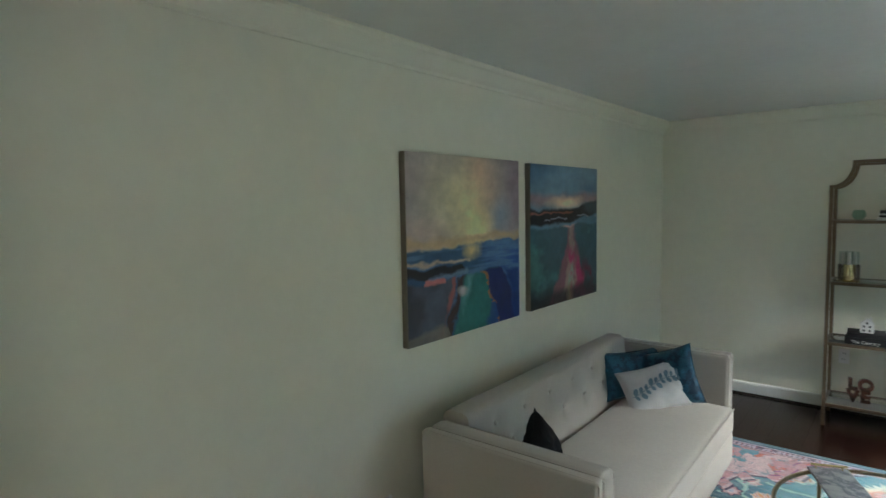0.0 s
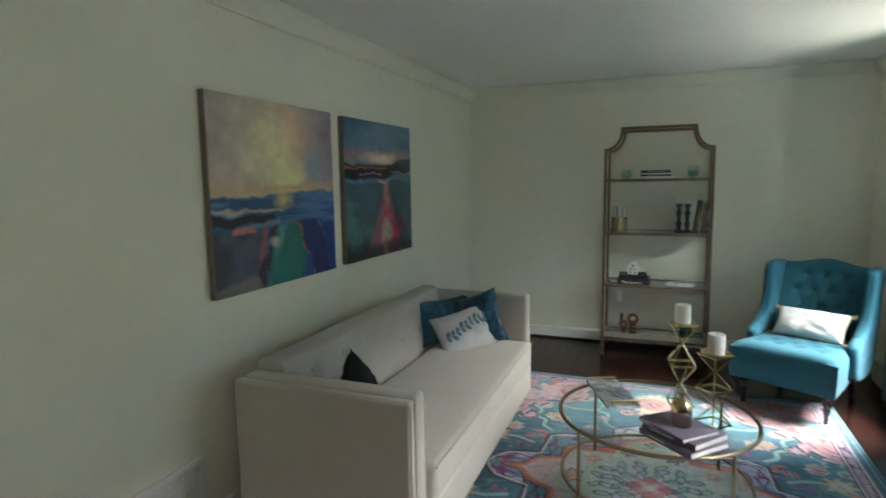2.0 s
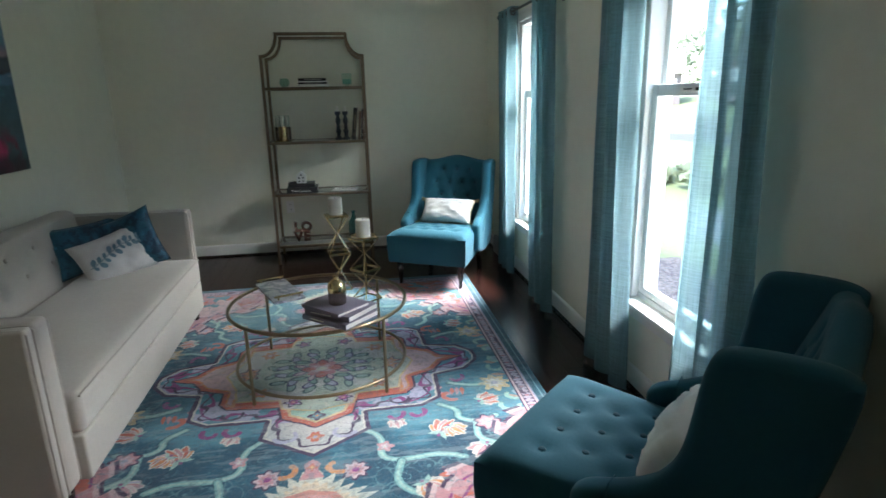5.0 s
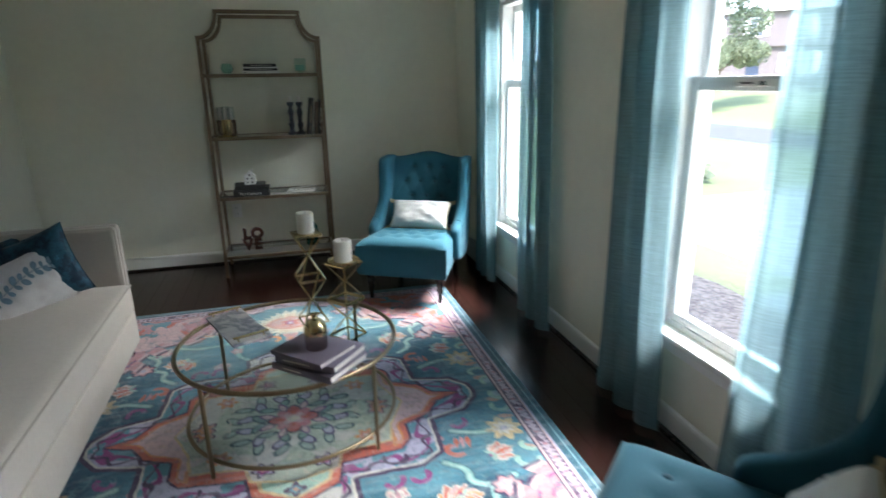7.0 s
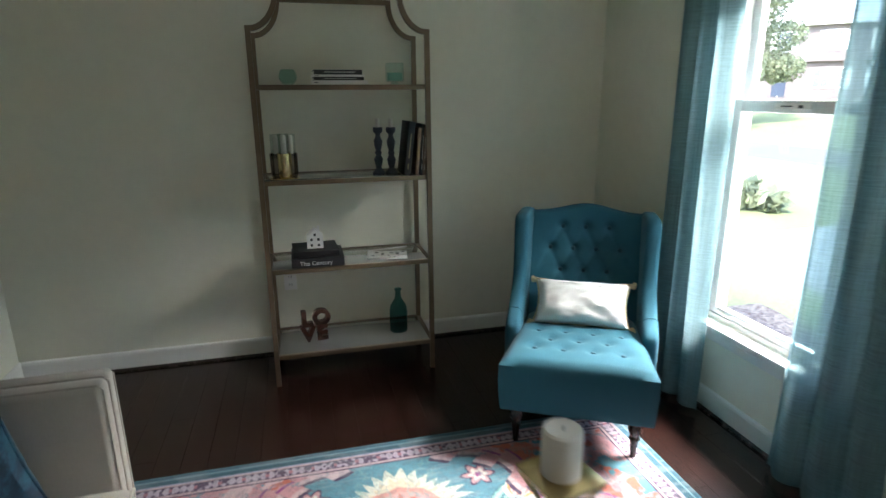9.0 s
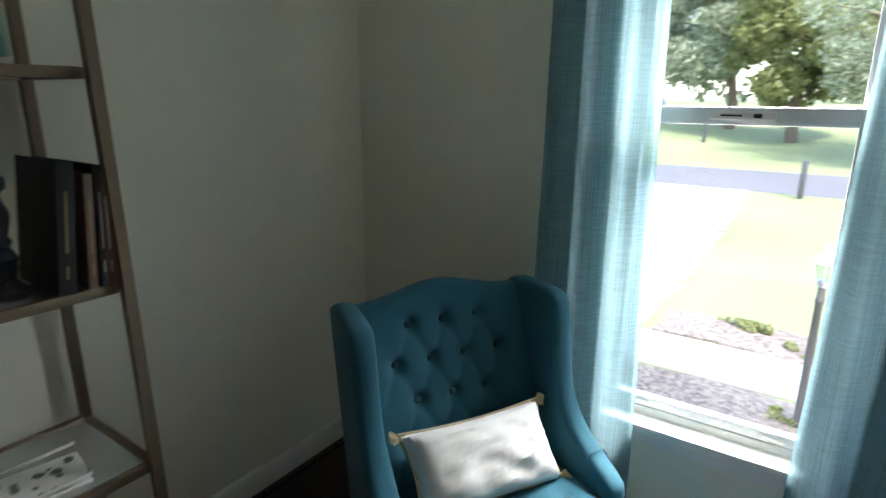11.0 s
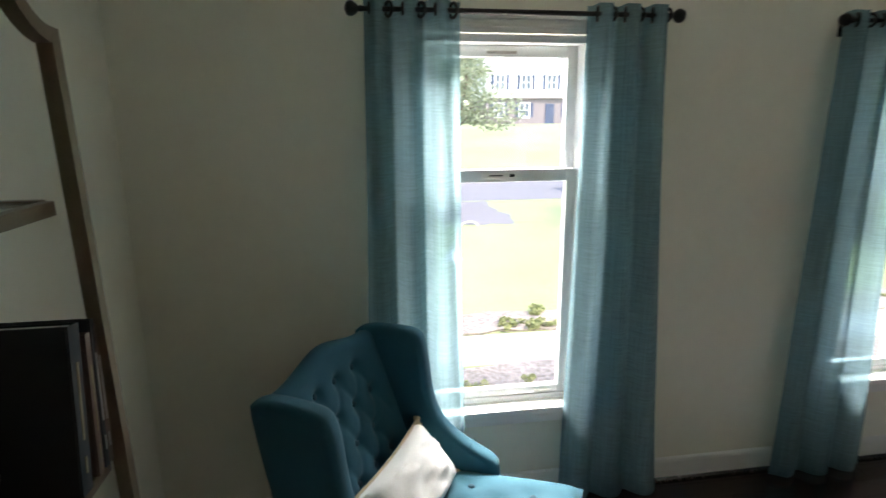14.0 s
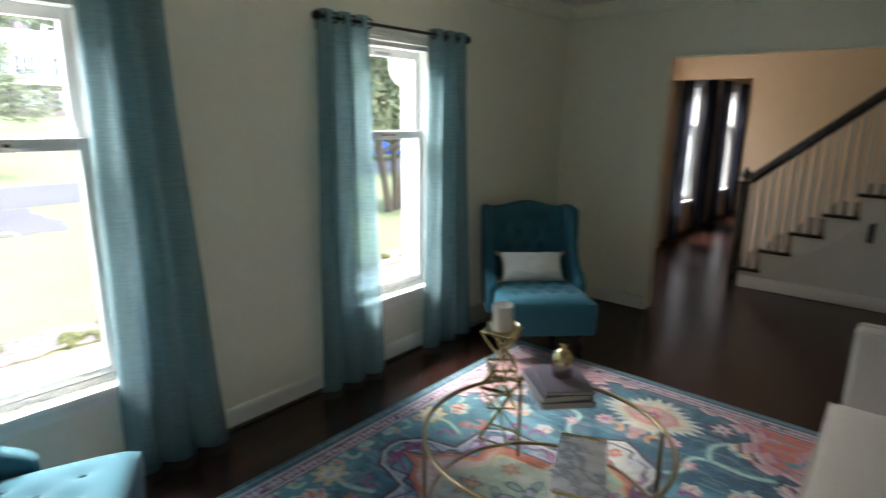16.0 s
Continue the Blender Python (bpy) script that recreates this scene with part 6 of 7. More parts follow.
zz = Z1
for (w, d, h, mt, lab, ofs) in ((0.275, 0.20, 0.020, M_WHITE, "white magazine at the bottom of a stack", 0.0), (0.245, 0.19, 0.016, M_BLACKBOOK, "black and white softcover book in a stack", 0.012),
                                (0.255, 0.19, 0.010, M_WHITE, "thin white booklet in a stack", 0.006), (0.235, 0.18, 0.022, M_BLACKBOOK, "black hardback book on a stack", 0.015)):
    bk = book(pose(0.445 + ofs, SYM - 0.09, zz, 0, 0, ofs * 100), w, d, h, mt, lab, "shelf books")
    if mt is M_BLACKBOOK:
        spine_bars(bk, w, h, M_INK, ((0.2, 0.85, 0.5),))
    else:
        spine_bars(bk, w, h, M_BLACKBOOK, ((0.05, 0.12, 0.5),))
    zz += h + 0.0006

hur = empty("candle_cluster", "gold candle holder with glass tubes and white candles", "candle holder", pose(0.285, SYM - 0.01, Z2))
for dx, dy, r, gh in ((-0.036, 0.02, 0.033, 0.12), (0.036, 0.022, 0.033, 0.12), (0.004, -0.032, 0.034, 0.125)):
    front = dy < 0
    part("gold_cup" if front else "smoked_cup", lathed([(r * 0.8, 0.0), (r, 0.012), (r + 0.001, gh), (r - 0.002, gh), (r - 0.002, 0.014), (0.003, 0.012)], 28), M_BRASS if front else M_SMOKE, hur, "polished gold cup" if front else "smoky glass cup", m=pose(dx, dy, 0.003))
    part("candle", lathed([(0.013, 0.02), (0.013, gh + 0.085), (0.010, gh + 0.092), (0.002, gh + 0.094)], 18), M_WAX, hur, "white candle", m=pose(dx, dy, 0))
    part("glass_tube", lathed([(r - 0.006, gh - 0.02), (r - 0.006, gh + 0.10), (r - 0.008, gh + 0.10), (r - 0.008, gh - 0.02)], 24), M_GLASS, hur, "clear glass tube", m=pose(dx, dy, 0))
part("rim_plate", boxed(-0.072, 0.072, -0.068, 0.058, 0.0, 0.003, 0.001), M_BRASS, hur)

spindle = [(0.034, 0.0), (0.034, 0.010), (0.026, 0.018), (0.014, 0.034), (0.020, 0.060), (0.024, 0.078), (0.013, 0.100), (0.019, 0.112), (0.013, 0.124), (0.021, 0.155), (0.023, 0.172), (0.014, 0.196), (0.012, 0.210), (0.024, 0.222), (0.026, 0.236), (0.024, 0.245), (0.004, 0.244)]
for x, y in ((0.772, SYM - 0.01), (0.838, SYM - 0.03)):
    ob = empty("candlestick", "turned slate blue wooden candlestick on the shelf", "candlestick", pose(x, y, Z2), "candlesticks")
    part("spindle", lathed(spindle, 24), M_SLATE, ob)
    part("candle_stub", lathed([(0.011, 0.2455), (0.011, 0.285), (0.008, 0.290), (0.002, 0.290)], 16), M_WAX, ob, "short white candle stub")

# leaning books at the shelf's end
for i, (x, th, h, mt, ink, lean, lab) in enumerate(((0.890, 0.034, 0.275, M_BLACKBOOK, M_GILT, 7, "tall black hardback book leaning on the shelf"), (0.933, 0.018, 0.245, M_BROWNBOOK, M_GILT, 5, "brown clothbound book leaning on the shelf"),
                                                     (0.955, 0.014, 0.262, M_BLACKBOOK, M_INK, 4, "thin dark book leaning on the shelf"), (0.973, 0.020, 0.250, M_BROWNBOOK, M_INK, 3, "worn brown paperback leaning on the shelf"))):
    # stands on its lower edge: spine forward, title running up
    ob = book(pose(x + 0.028, SYM - 0.135, Z2 + 0.001, 0, -90 + lean, 0), h, 0.195, th, mt, lab, "leaning books")
    spine_bars(ob, h, th, ink, ((0.12, 0.22, 0.5), (0.32, 0.78, 0.5)))

CEN = pose(0.285, SYM - 0.135, Z3)
cent = book(CEN, 0.27, 0.235, 0.048, M_BLACKBOOK, "thick black book with a white title on its spine", "shelf books")
words("The Century", 0.032, 0.0004, M_WHITE, "spine_title", cent, pose(0.125, -0.0045, 0.011, 90, 0, 0), "white printed spine title")
book(pose(0.298, SYM - 0.11, Z3 + 0.0486, 0, 0, 3), 0.235, 0.20, 0.030, M_BLACKBOOK, "black photo book on top of a thick book", "shelf books")
house = empty("ceramic_house", "small white ceramic house with a pitched roof", "ornament", pose(0.412, SYM - 0.03, Z3 + 0.0792))
bm = bmesh.new()
prism(bm, [(-0.042, 0), (0.042, 0), (0.042, 0.068), (0.0, 0.104), (-0.042, 0.068)], -0.028, 0.028)
bmesh.ops.rotate(bm, verts=bm.verts, cent=(0, 0, 0), matrix=Matrix.Rotation(radians(90), 3, "Z"))
part("body", bm, M_WHITE, house, smooth=False)
part("chimney", boxed(0.014, 0.026, -0.008, 0.008, 0.078, 0.116, 0.001), M_WHITE, house)
# no holes are cut: dark plates draw the shade inside the little windows
for x, z in ((-0.018, 0.048), (0.018, 0.048), (-0.018, 0.018), (0.018, 0.018), (0, 0.074)):
    part("window_cutout", boxed(x - 0.006, x + 0.006, -0.0295, -0.0282, z - 0.007, z + 0.007), M_SLOT, house, "dark plate for the shade in a window cut-out", smooth=False)

mag = empty("photo_tray", "white tray printed with grey leaves lying on the shelf", "tray", pose(0.80, SYM - 0.02, Z3, 0, 0, -10))
bm = bmesh.new()
box(bm, -0.11, 0.11, -0.075, 0.075, 0.0, 0.006, 0.002)
for s in (-1, 1):
    bar(bm, (-0.11, s * 0.08, 0.006), (0.11, s * 0.08, 0.028), 0.006)
part("sheet", bm, M_WHITE, mag)
rnd = random.Random(5)
bm = bmesh.new()
for i in range(14):
    cx, cy, r = rnd.uniform(-0.09, 0.09), rnd.uniform(-0.055, 0.055), rnd.uniform(0.008, 0.018)
    bm.faces.new([bm.verts.new((cx + r * math.cos(k * 1.05) * rnd.uniform(0.6, 1), cy + r * math.sin(k * 1.05) * rnd.uniform(0.6, 1), 0.0068)) for k in range(6)])
part("print", bm, plain("grey_print", (0.16, 0.17, 0.16), 0.6), mag, "grey printed leaves", smooth=False)

love = empty("letter_sculpture", "copper letter sculpture stacking the word LOVE", "ornament", pose(0.375, SYM - 0.01, Z4, 0, 0, 8))
for ch, x, z, tilt in (("L", -0.038, 0.096, 0), ("O", 0.034, 0.096, -14), ("V", -0.034, 0.006, 0), ("E", 0.042, 0.006, 0)):
    words(ch, 0.118, 0.018, M_COPPER, "letter", love, pose(x, 0, z, 90, 0, 0) @ pose(0, 0, 0, 0, 0, tilt), bold=0.0065)

jug = empty("glass_bottle", "dark teal glass bottle on the lowest shelf", "bottle", pose(0.857, SYM, Z4))
part("body", lathed([(0.046, 0), (0.051, 0.006), (0.052, 0.12), (0.046, 0.155), (0.028, 0.185), (0.018, 0.205), (0.016, 0.245), (0.020, 0.25), (0.020, 0.258), (0.014, 0.260)], 30), M_TEALGLASS, jug)

outlet = empty("wall_outlet", "white duplex wall outlet behind the shelf", "outlet", pose(0.262, YN - 0.0005, 0.455))
part("plate", boxed(-0.036, 0.036, -0.006, 0.0, -0.058, 0.058, 0.002), M_OUTLET, outlet)
for z in (-0.024, 0.024):
    part("socket", boxed(-0.016, 0.016, -0.0085, -0.0062, z - 0.014, z + 0.014, 0.003), M_OUTLET, outlet)
    # the socket holes' shade is drawn as thin dark strips
    part("slot", boxed(-0.008, -0.005, -0.0092, -0.0086, z - 0.006, z + 0.006), M_SLOT, outlet, smooth=False)
    part("slot", boxed(0.005, 0.008, -0.0092, -0.0086, z - 0.006, z + 0.006), M_SLOT, outlet, smooth=False)

for y0, y1 in ((5.22, 5.72), (1.55, 2.06)):
    vent = empty("baseboard_vent", "low slatted metal baseboard vent under the window wall", "vent", pose(XE - 0.016, (y0 + y1) / 2, 0.0), "baseboard vents")
    h = (y1 - y0) / 2
    bm = bmesh.new()
    prism(bm, [(-h, 0.003), (h, 0.003), (h, 0.165), (-h, 0.165)], -0.030, 0.0)
    part("housing", bm, M_RAW, vent, smooth=False)
    for k in range(5):
        part("slat", boxed(-0.044, -0.0305, -h + 0.01, h - 0.01, 0.025 + 0.027 * k, 0.037 + 0.027 * k, 0.002), M_RAW, vent, "thin metal slat")


grille = empty("return_grille", "white louvred air return grille low on the wall beside the sofa", "vent", pose(XW + 0.0005, 2.29, 0.115))
for y0, y1, z0, z1 in ((-0.18, 0.17, 0.0, 0.028), (-0.18, 0.17, 0.242, 0.27), (-0.18, -0.15, 0.0285, 0.2415), (0.14, 0.17, 0.0285, 0.2415), (0.035, 0.060, 0.0285, 0.2415)):
    part("frame_rail", boxed(0.0, 0.012, y0, y1, z0, z1, 0.002), M_TRIM, grille)
# near-black sheet stands in for the shade inside the duct
part("backing", boxed(0.0, 0.002, -0.15, 0.14, 0.028, 0.242), M_SLOT, grille, "dark sheet for the shade behind the slats", smooth=False)
for k in range(15):
    for y0, y1 in ((-0.149, 0.034), (0.061, 0.139)):
        bm = bmesh.new()
        z = 0.036 + 0.0142 * k
        prism(bm, [(y0, z - 0.004), (y1, z - 0.004), (y1, z + 0.005), (y0, z + 0.005)], 0.003, 0.011)
        part("slat", bm, M_TRIM, grille, smooth=False)


# ---- staircase in the hall ----
stair = empty("staircase", "painted staircase with dark treads and white balusters", "staircase", pose(0, 0, 0))
SYF, SYB = -0.56, -1.585
rise, run, nose0 = 0.195, 0.224, 1.02
RAIL = (0.96, 1.015, 0.86)
N = 12
bm = bmesh.new()
prof = [(nose0 - 0.02, 0.115)]
for n in range(N):
    prof += [(nose0 - 0.02 - n * run, (n + 1) * rise - 0.03), (nose0 - 0.02 - (n + 1) * run, (n + 1) * rise - 0.03)]
prof += [(nose0 - 0.02 - N * run, 0.115)]
va = [bm.verts.new((x, SYF, z)) for x, z in prof]
vb = [bm.verts.new((x, SYB, z)) for x, z in prof]
for k in range(len(prof)):
    bm.faces.new((va[k], va[(k + 1) % len(prof)], vb[(k + 1) % len(prof)], vb[k]))
bm.faces.new(va)
bm.faces.new(vb[::-1])
part("stringer", bm, M_STRINGER, stair, "white stair side and risers", smooth=False)
part("skirting", boxed(nose0 - N * run, 0.953, SYF - 0.10, SYF + 0.012, 0.002, 0.113, 0.004), M_STRINGER, stair)
sl = math.atan2(rise, run)
bm = bmesh.new()
bar(bm, (nose0 - 0.32, SYF + 0.008, 0.14), (nose0 - 0.32 - 9 * run, SYF + 0.008, 0.14 + 9 * rise), 0.014, 0.02)
part("stringer_moulding", bm, M_STRINGER, stair, smooth=False)
tread = bal = None
for n in range(N):
    z = (n + 1) * rise
    x1 = nose0 - n * run
    mm = pose(x1, 0, z)
    tread = part("tread", boxed(-run - 0.03, 0.012, SYB, SYF + 0.035, -0.029, 0.0, 0.008), M_DARKLEG, stair, "dark stained tread", m=mm) if tread is None else part_copy(tread, mm)
    rz = boxed(-0.021, -0.0185, SYB, SYF - 0.001, 0.001, rise - 0.031)
    part("riser", rz, M_DARKLEG, stair, "dark riser", smooth=False, m=pose(x1, 0, z - rise))
    for f in (0.025, 0.103, 0.181):
        mm = pose(x1 - f, SYF - 0.02, z)
        hh = RAIL[1] + (RAIL[0] - (x1 - f)) * RAIL[2] - 0.05 - z
        if x1 - f > 0.93:
            continue
        pr = [(0.019, 0.0), (0.019, 0.12), (0.014, 0.135), (0.020, 0.15), (0.018, 0.30), (0.014, hh - 0.12), (0.017, hh - 0.10), (0.016, hh)]
        part("baluster", lathed(pr, 10), M_STRINGER, stair, "white turned baluster", m=mm)
bm = bmesh.new()
bar(bm, (RAIL[0], SYF - 0.02, RAIL[1]), (RAIL[0] - 1.62, SYF - 0.02, RAIL[1] + 1.62 * RAIL[2]), 0.075, 0.085)
bmesh.ops.bevel(bm, geom=bm.edges[:], offset=0.016, segments=3, profile=0.5, affect="EDGES")
part("handrail", bm, M_DARKLEG, stair, "dark stained handrail")
newel = bmesh.new()
box(newel, 0.955, 1.04, SYF - 0.065, SYF + 0.02, 0.002, 0.98, 0.006)
box(newel, 0.94, 1.055, SYF - 0.08, SYF + 0.035, 0.98, 1.0, 0.005)
lathe(newel, [(0.02, 1.001), (0.030, 1.01), (0.020, 1.02), (0.044, 1.05), (0.046, 1.07), (0.030, 1.10), (0.012, 1.115), (0.016, 1.125), (0.004, 1.14)], 18, (0.9975, SYF - 0.0225, 0))
part("newel_post", newel, M_DARKLEG, stair, "dark stained newel post with a turned cap")
lat = empty("door_latch", "dark metal latch on the panel under the stairs", "latch", pose(0.0, SYF + 0.0005, 0.66))
part("plate", boxed(-0.02, 0.02, 0.0, 0.008, -0.09, 0.09, 0.003), M_ROD, lat)
part("thumb_turn", boxed(-0.008, 0.008, 0.0085, 0.035, -0.02, 0.02, 0.003), M_ROD, lat)
for nm, runs in (("baseboard_hall", [((1.36, YS - 0.12, 0), (XE, YS - 0.12, 0), (0, -1, 0)), ((XE, -1.60, 0), (XE, YS - 0.12, 0), (-1, 0, 0))]),):
    run_trim(nm, runs, BASE, M_TRIM, "white painted hall baseboard", "baseboard")
bm = bmesh.new()
for x0, x1 in ((OPEN[0] - 0.001, OPEN[0] + 0.014), (OPEN[1] - 0.014, OPEN[1] + 0.001)):
    box(bm, x0, x1, YS - 0.123, YS + 0.003, 0.001, OPEN[2] - 0.015, 0.002)
box(bm, OPEN[0], OPEN[1], YS - 0.123, YS + 0.003, OPEN[2] - 0.014, OPEN[2] + 0.001, 0.002)
tagged(part("trim_opening", bm, M_WALL, smooth=False), "painted lining of the hall opening", "trim", kind="structure")


# ---- outdoors ----
GZ = -0.95


def rise_at(x):
    t = min(1.0, max(0.0, (x - 23.5) / 22))
    return GZ + 1.95 * t * t * (3 - 2 * t)


bm = bmesh.new()
xs = [2.37, 4, 6, 9, 12, 14, 17, 20, 23, 26, 30, 34, 38, 42, 47, 60, 120, 600, 2500]
yl = [-2500, -600, -120, -40, -20, 0, 20, 40, 120, 600, 2500]
vs = [[bm.verts.new((x, y, rise_at(x))) for y in yl] for x in xs]
for i in range(len(xs) - 1):
    for j in range(len(yl) - 1):
        bm.faces.new((vs[i][j], vs[i][j + 1], vs[i + 1][j + 1], vs[i + 1][j]))
west = [bm.verts.new((-2500, y, GZ)) for y in yl]
for j in range(len(yl) - 1):
    bm.faces.new((vs[0][j], vs[0][j + 1], west[j + 1], west[j]))
structure("ground", bm, M_LAWN, "sunlit front lawn rising towards the houses opposite", "lawn", smooth=True)
structure("road", boxed(17.8, 22.9, -120, 160, GZ - 0.1, GZ + 0.012), M_ROAD, "grey asphalt road beyond the lawn", "road")
bm = bmesh.new()
prism(bm, [(6.05, GZ - 0.1), (11, GZ - 0.1), (11, GZ + 0.018), (6.05, GZ + 0.018)], 6.6, 17.8)
for v in bm.verts:
    v.co.y += (v.co.x - 8) * 0.03
structure("driveway", bm, M_CONCRETE, "pale concrete driveway running to the road", "driveway")
structure("pavement", boxed(5.6, 6.4, -8, 6.05, GZ - 0.1, GZ + 0.02), M_CONCRETE, "pale concrete front walk", "path")


def patch(x0, x1, y0, y1, z, wob, seed):
    """A low slab of ground with an uneven outline."""
    ring = []
    corners = [(x0, y0), (x1, y0), (x1, y1), (x0, y1)]
    for (ax, ay), (bx, by) in zip(corners, corners[1:] + corners[:1]):
        n = max(3, int(math.hypot(bx - ax, by - ay) / 0.25))
        for k in range(n):
            ring.append((ax + (bx - ax) * k / n, ay + (by - ay) * k / n))
    bm = bmesh.new()
    top, foot = [], []
    for x, y in ring:
        dx = wob * noise.noise(Vector((x * 1.3, y * 1.3, seed))) - 0.5 * wob * noise.noise(Vector((x * 4, y * 4, seed)))
        dy = wob * noise.noise(Vector((x * 1.3, y * 1.3, seed + 9)))
        top.append(bm.verts.new((x + dx, y + dy, z)))
        foot.append(bm.verts.new((x + dx * 1.4, y + dy * 1.4, z - 0.1)))
    for k in range(len(ring)):
        q = (k + 1) % len(ring)
        bm.faces.new((top[k], top[q], foot[q], foot[k]))
    bm.faces.new(top)
    return bm


structure("mulch_bed", patch(2.9, 5.55, -8, 8.0, GZ + 0.03, 0.10, 3), M_MULCH, "brown mulch bed along the house", "flower bed")
structure("mulch_bed", patch(6.42, 7.2, -5, 5.8, GZ + 0.03, 0.14, 4), M_MULCH, "brown mulch bed beside the walk", "flower bed")
structure("culvert_apron", patch(13.7, 17.6, 1.3, 3.2, GZ + 0.008, 0.35, 5), ground_mix("ditch_gravel", (0.10, 0.095, 0.10), (0.17, 0.16, 0.16), (0.06, 0.058, 0.06), 1, 0.8), "gravelly drain apron by the road", "gravel")
drain = empty("drain_pipe", "half-buried concrete culvert pipe by the road", "drain pipe", pose(13.62, 2.55, GZ + 0.0))
part("rim", tubed([(0, 0.2 * math.cos(math.pi * k / 10), 0.11 * math.sin(math.pi * k / 10)) for k in range(11)], 0.022, 8), M_CONCRETE, drain)


def leaf_cloud(centres, count, size, seed, flat=0.6):
    """Many small leaf blades scattered through overlapping clumps."""
    rnd = np.random.RandomState(seed)
    c = np.array([p[:3] for p in centres])
    r = np.array([p[3] for p in centres])
    which = rnd.choice(len(c), count, p=r ** 2 / (r ** 2).sum())
    d = rnd.normal(size=(count, 3))
    d /= np.linalg.norm(d, axis=1)[:, None]
    rad = r[which] * (0.55 + 0.5 * rnd.rand(count) ** 0.6)
    p = c[which] + d * rad[:, None] * np.array([1, 1, flat])
    a = rnd.normal(size=(count, 3))
    a /= np.linalg.norm(a, axis=1)[:, None]
    b = np.cross(a, rnd.normal(size=(count, 3)))
    b /= np.linalg.norm(b, axis=1)[:, None]
    s = size * (0.6 + 0.8 * rnd.rand(count))[:, None]
    quad = np.stack([p - a * s, p + b * s * 0.55, p + a * s, p - b * s * 0.55], 1).reshape(-1, 3)
    return quad.tolist(), [(4 * i, 4 * i + 1, 4 * i + 2, 4 * i + 3) for i in range(count)]


def leaves(name, parent, centres, count, size, seed, material, flat=0.7):
    v, f = leaf_cloud(centres, count, size, seed, flat)
    data = bpy.data.meshes.new(name)
    data.from_pydata(v, [], f)
    data.materials.append(material)
    ob = new(name, data)
    ob.parent = parent
    return ob


def tree(x, y, z, h, spread, seed, material, label, trunks=1, n=9000, leaf=0.14, low=0.32):
    rnd = random.Random(seed)
    ob = empty("tree", label, "tree", pose(x, y, z))
    clumps = []
    bm = bmesh.new()
    for t in range(trunks):
        lean = Vector((rnd.uniform(-0.10, 0.10), (t - (trunks - 1) / 2) * 0.22 + rnd.uniform(-0.05, 0.05), 1))
        base = Vector((rnd.uniform(-0.1, 0.1), (t - (trunks - 1) / 2) * 0.32, -0.05))
        r0 = 0.030 * h / trunks ** 0.5
        pts = [base + lean * h * 0.72 * k / 6 + Vector((rnd.uniform(-0.1, 0.1), rnd.uniform(-0.1, 0.1), 0)) * (k > 0) for k in range(7)]
        tube(bm, pts, r0, 9, r_end=r0 * 0.25)
        for k in range(7):
            p = pts[2 + k % 4]
            th = rnd.uniform(0, 6.28)
            e = p + Vector((math.cos(th), math.sin(th), rnd.uniform(0.3, 0.8))) * spread * rnd.uniform(0.45, 0.8)
            mid = (p + e) / 2 + Vector((0, 0, 0.1 * spread))
            tube(bm, [p, mid, e], r0 * 0.4, 6, r_end=r0 * 0.10)
            clumps.append((e.x, e.y, e.z, spread * rnd.uniform(0.22, 0.40)))
    part("trunk", bm, M_BARK, ob)
    for k in range(16):
        th, q = rnd.uniform(0, 6.28), spread * rnd.uniform(0.1, 0.95)
        zz = h * rnd.uniform(low + 0.1, 0.98)
        fall = 1 - 0.5 * abs(zz / h - 0.6)
        clumps.append((q * math.cos(th) * fall, q * math.sin(th) * fall, zz, spread * rnd.uniform(0.20, 0.42)))
    leaves("crown", ob, clumps, n, leaf, seed, material)
    return ob


tree(25.0, 1.7, rise_at(25.0), 8.6, 3.3, 11, M_TREE, "broad green yard tree with several trunks across the road", 3, 17000, 0.085, 0.12)
tree(36, 15.5, rise_at(36), 13, 5.5, 12, M_TREE, "tall dark green tree at the edge of the lots", 1, 14000, 0.19, 0.12)
tree(34, 9.5, rise_at(34), 10, 4.2, 13, M_TREE, "full green tree across the road", 1, 16000, 0.15, 0.12)
tree(31, 6.4, rise_at(31), 9, 3.4, 14, M_TREELIGHT, "yellow-green tree across the road", 1, 16000, 0.13, 0.12)
tree(40, 20, rise_at(40), 14, 6, 15, M_TREE, "tall dark green tree near a brick house", 1, 8000, 0.26, 0.12)
tree(28, 34, rise_at(28), 9, 3.4, 16, M_TREE, "grey-green yard tree before a brick house", 1, 14000, 0.12, 0.2)
tree(76, -4, 0.95, 16, 8, 17, M_TREE, "tall tree behind the white house", 1, 7000, 0.32, 0.1)
tree(78, -20, 0.95, 17, 9, 18, M_TREE, "tall tree behind the white house", 1, 7000, 0.32, 0.1)
tree(62, 30, 0.95, 17, 9, 19, M_TREE, "tall tree behind the brick houses", 1, 6000, 0.34, 0.1)
tree(10.5, -5.4, GZ, 6.5, 3.0, 20, M_TREE, "leaning front yard tree near the porch", 3, 22000, 0.08, 0.22)
tree(17, -16, GZ, 11, 4.5, 21, M_TREE, "green tree down the road", 1, 8000, 0.22, 0.12)
tree(24, -24, GZ, 13, 6, 22, M_TREELIGHT, "yellow-green tree down the road", 1, 7000, 0.26, 0.1)
far = empty("tree_line", "hazy line of distant woods behind the houses", "woods", pose(0, 0, 0), kind="stuff")
rnd = random.Random(77)
leaves("crowns", far, [(75 + rnd.uniform(0, 14), -90 + 2.4 * k, rnd.uniform(3, 12), rnd.uniform(3.5, 6.5)) for k in range(90)], 16000, 0.75, 78, M_TREE, 0.9)


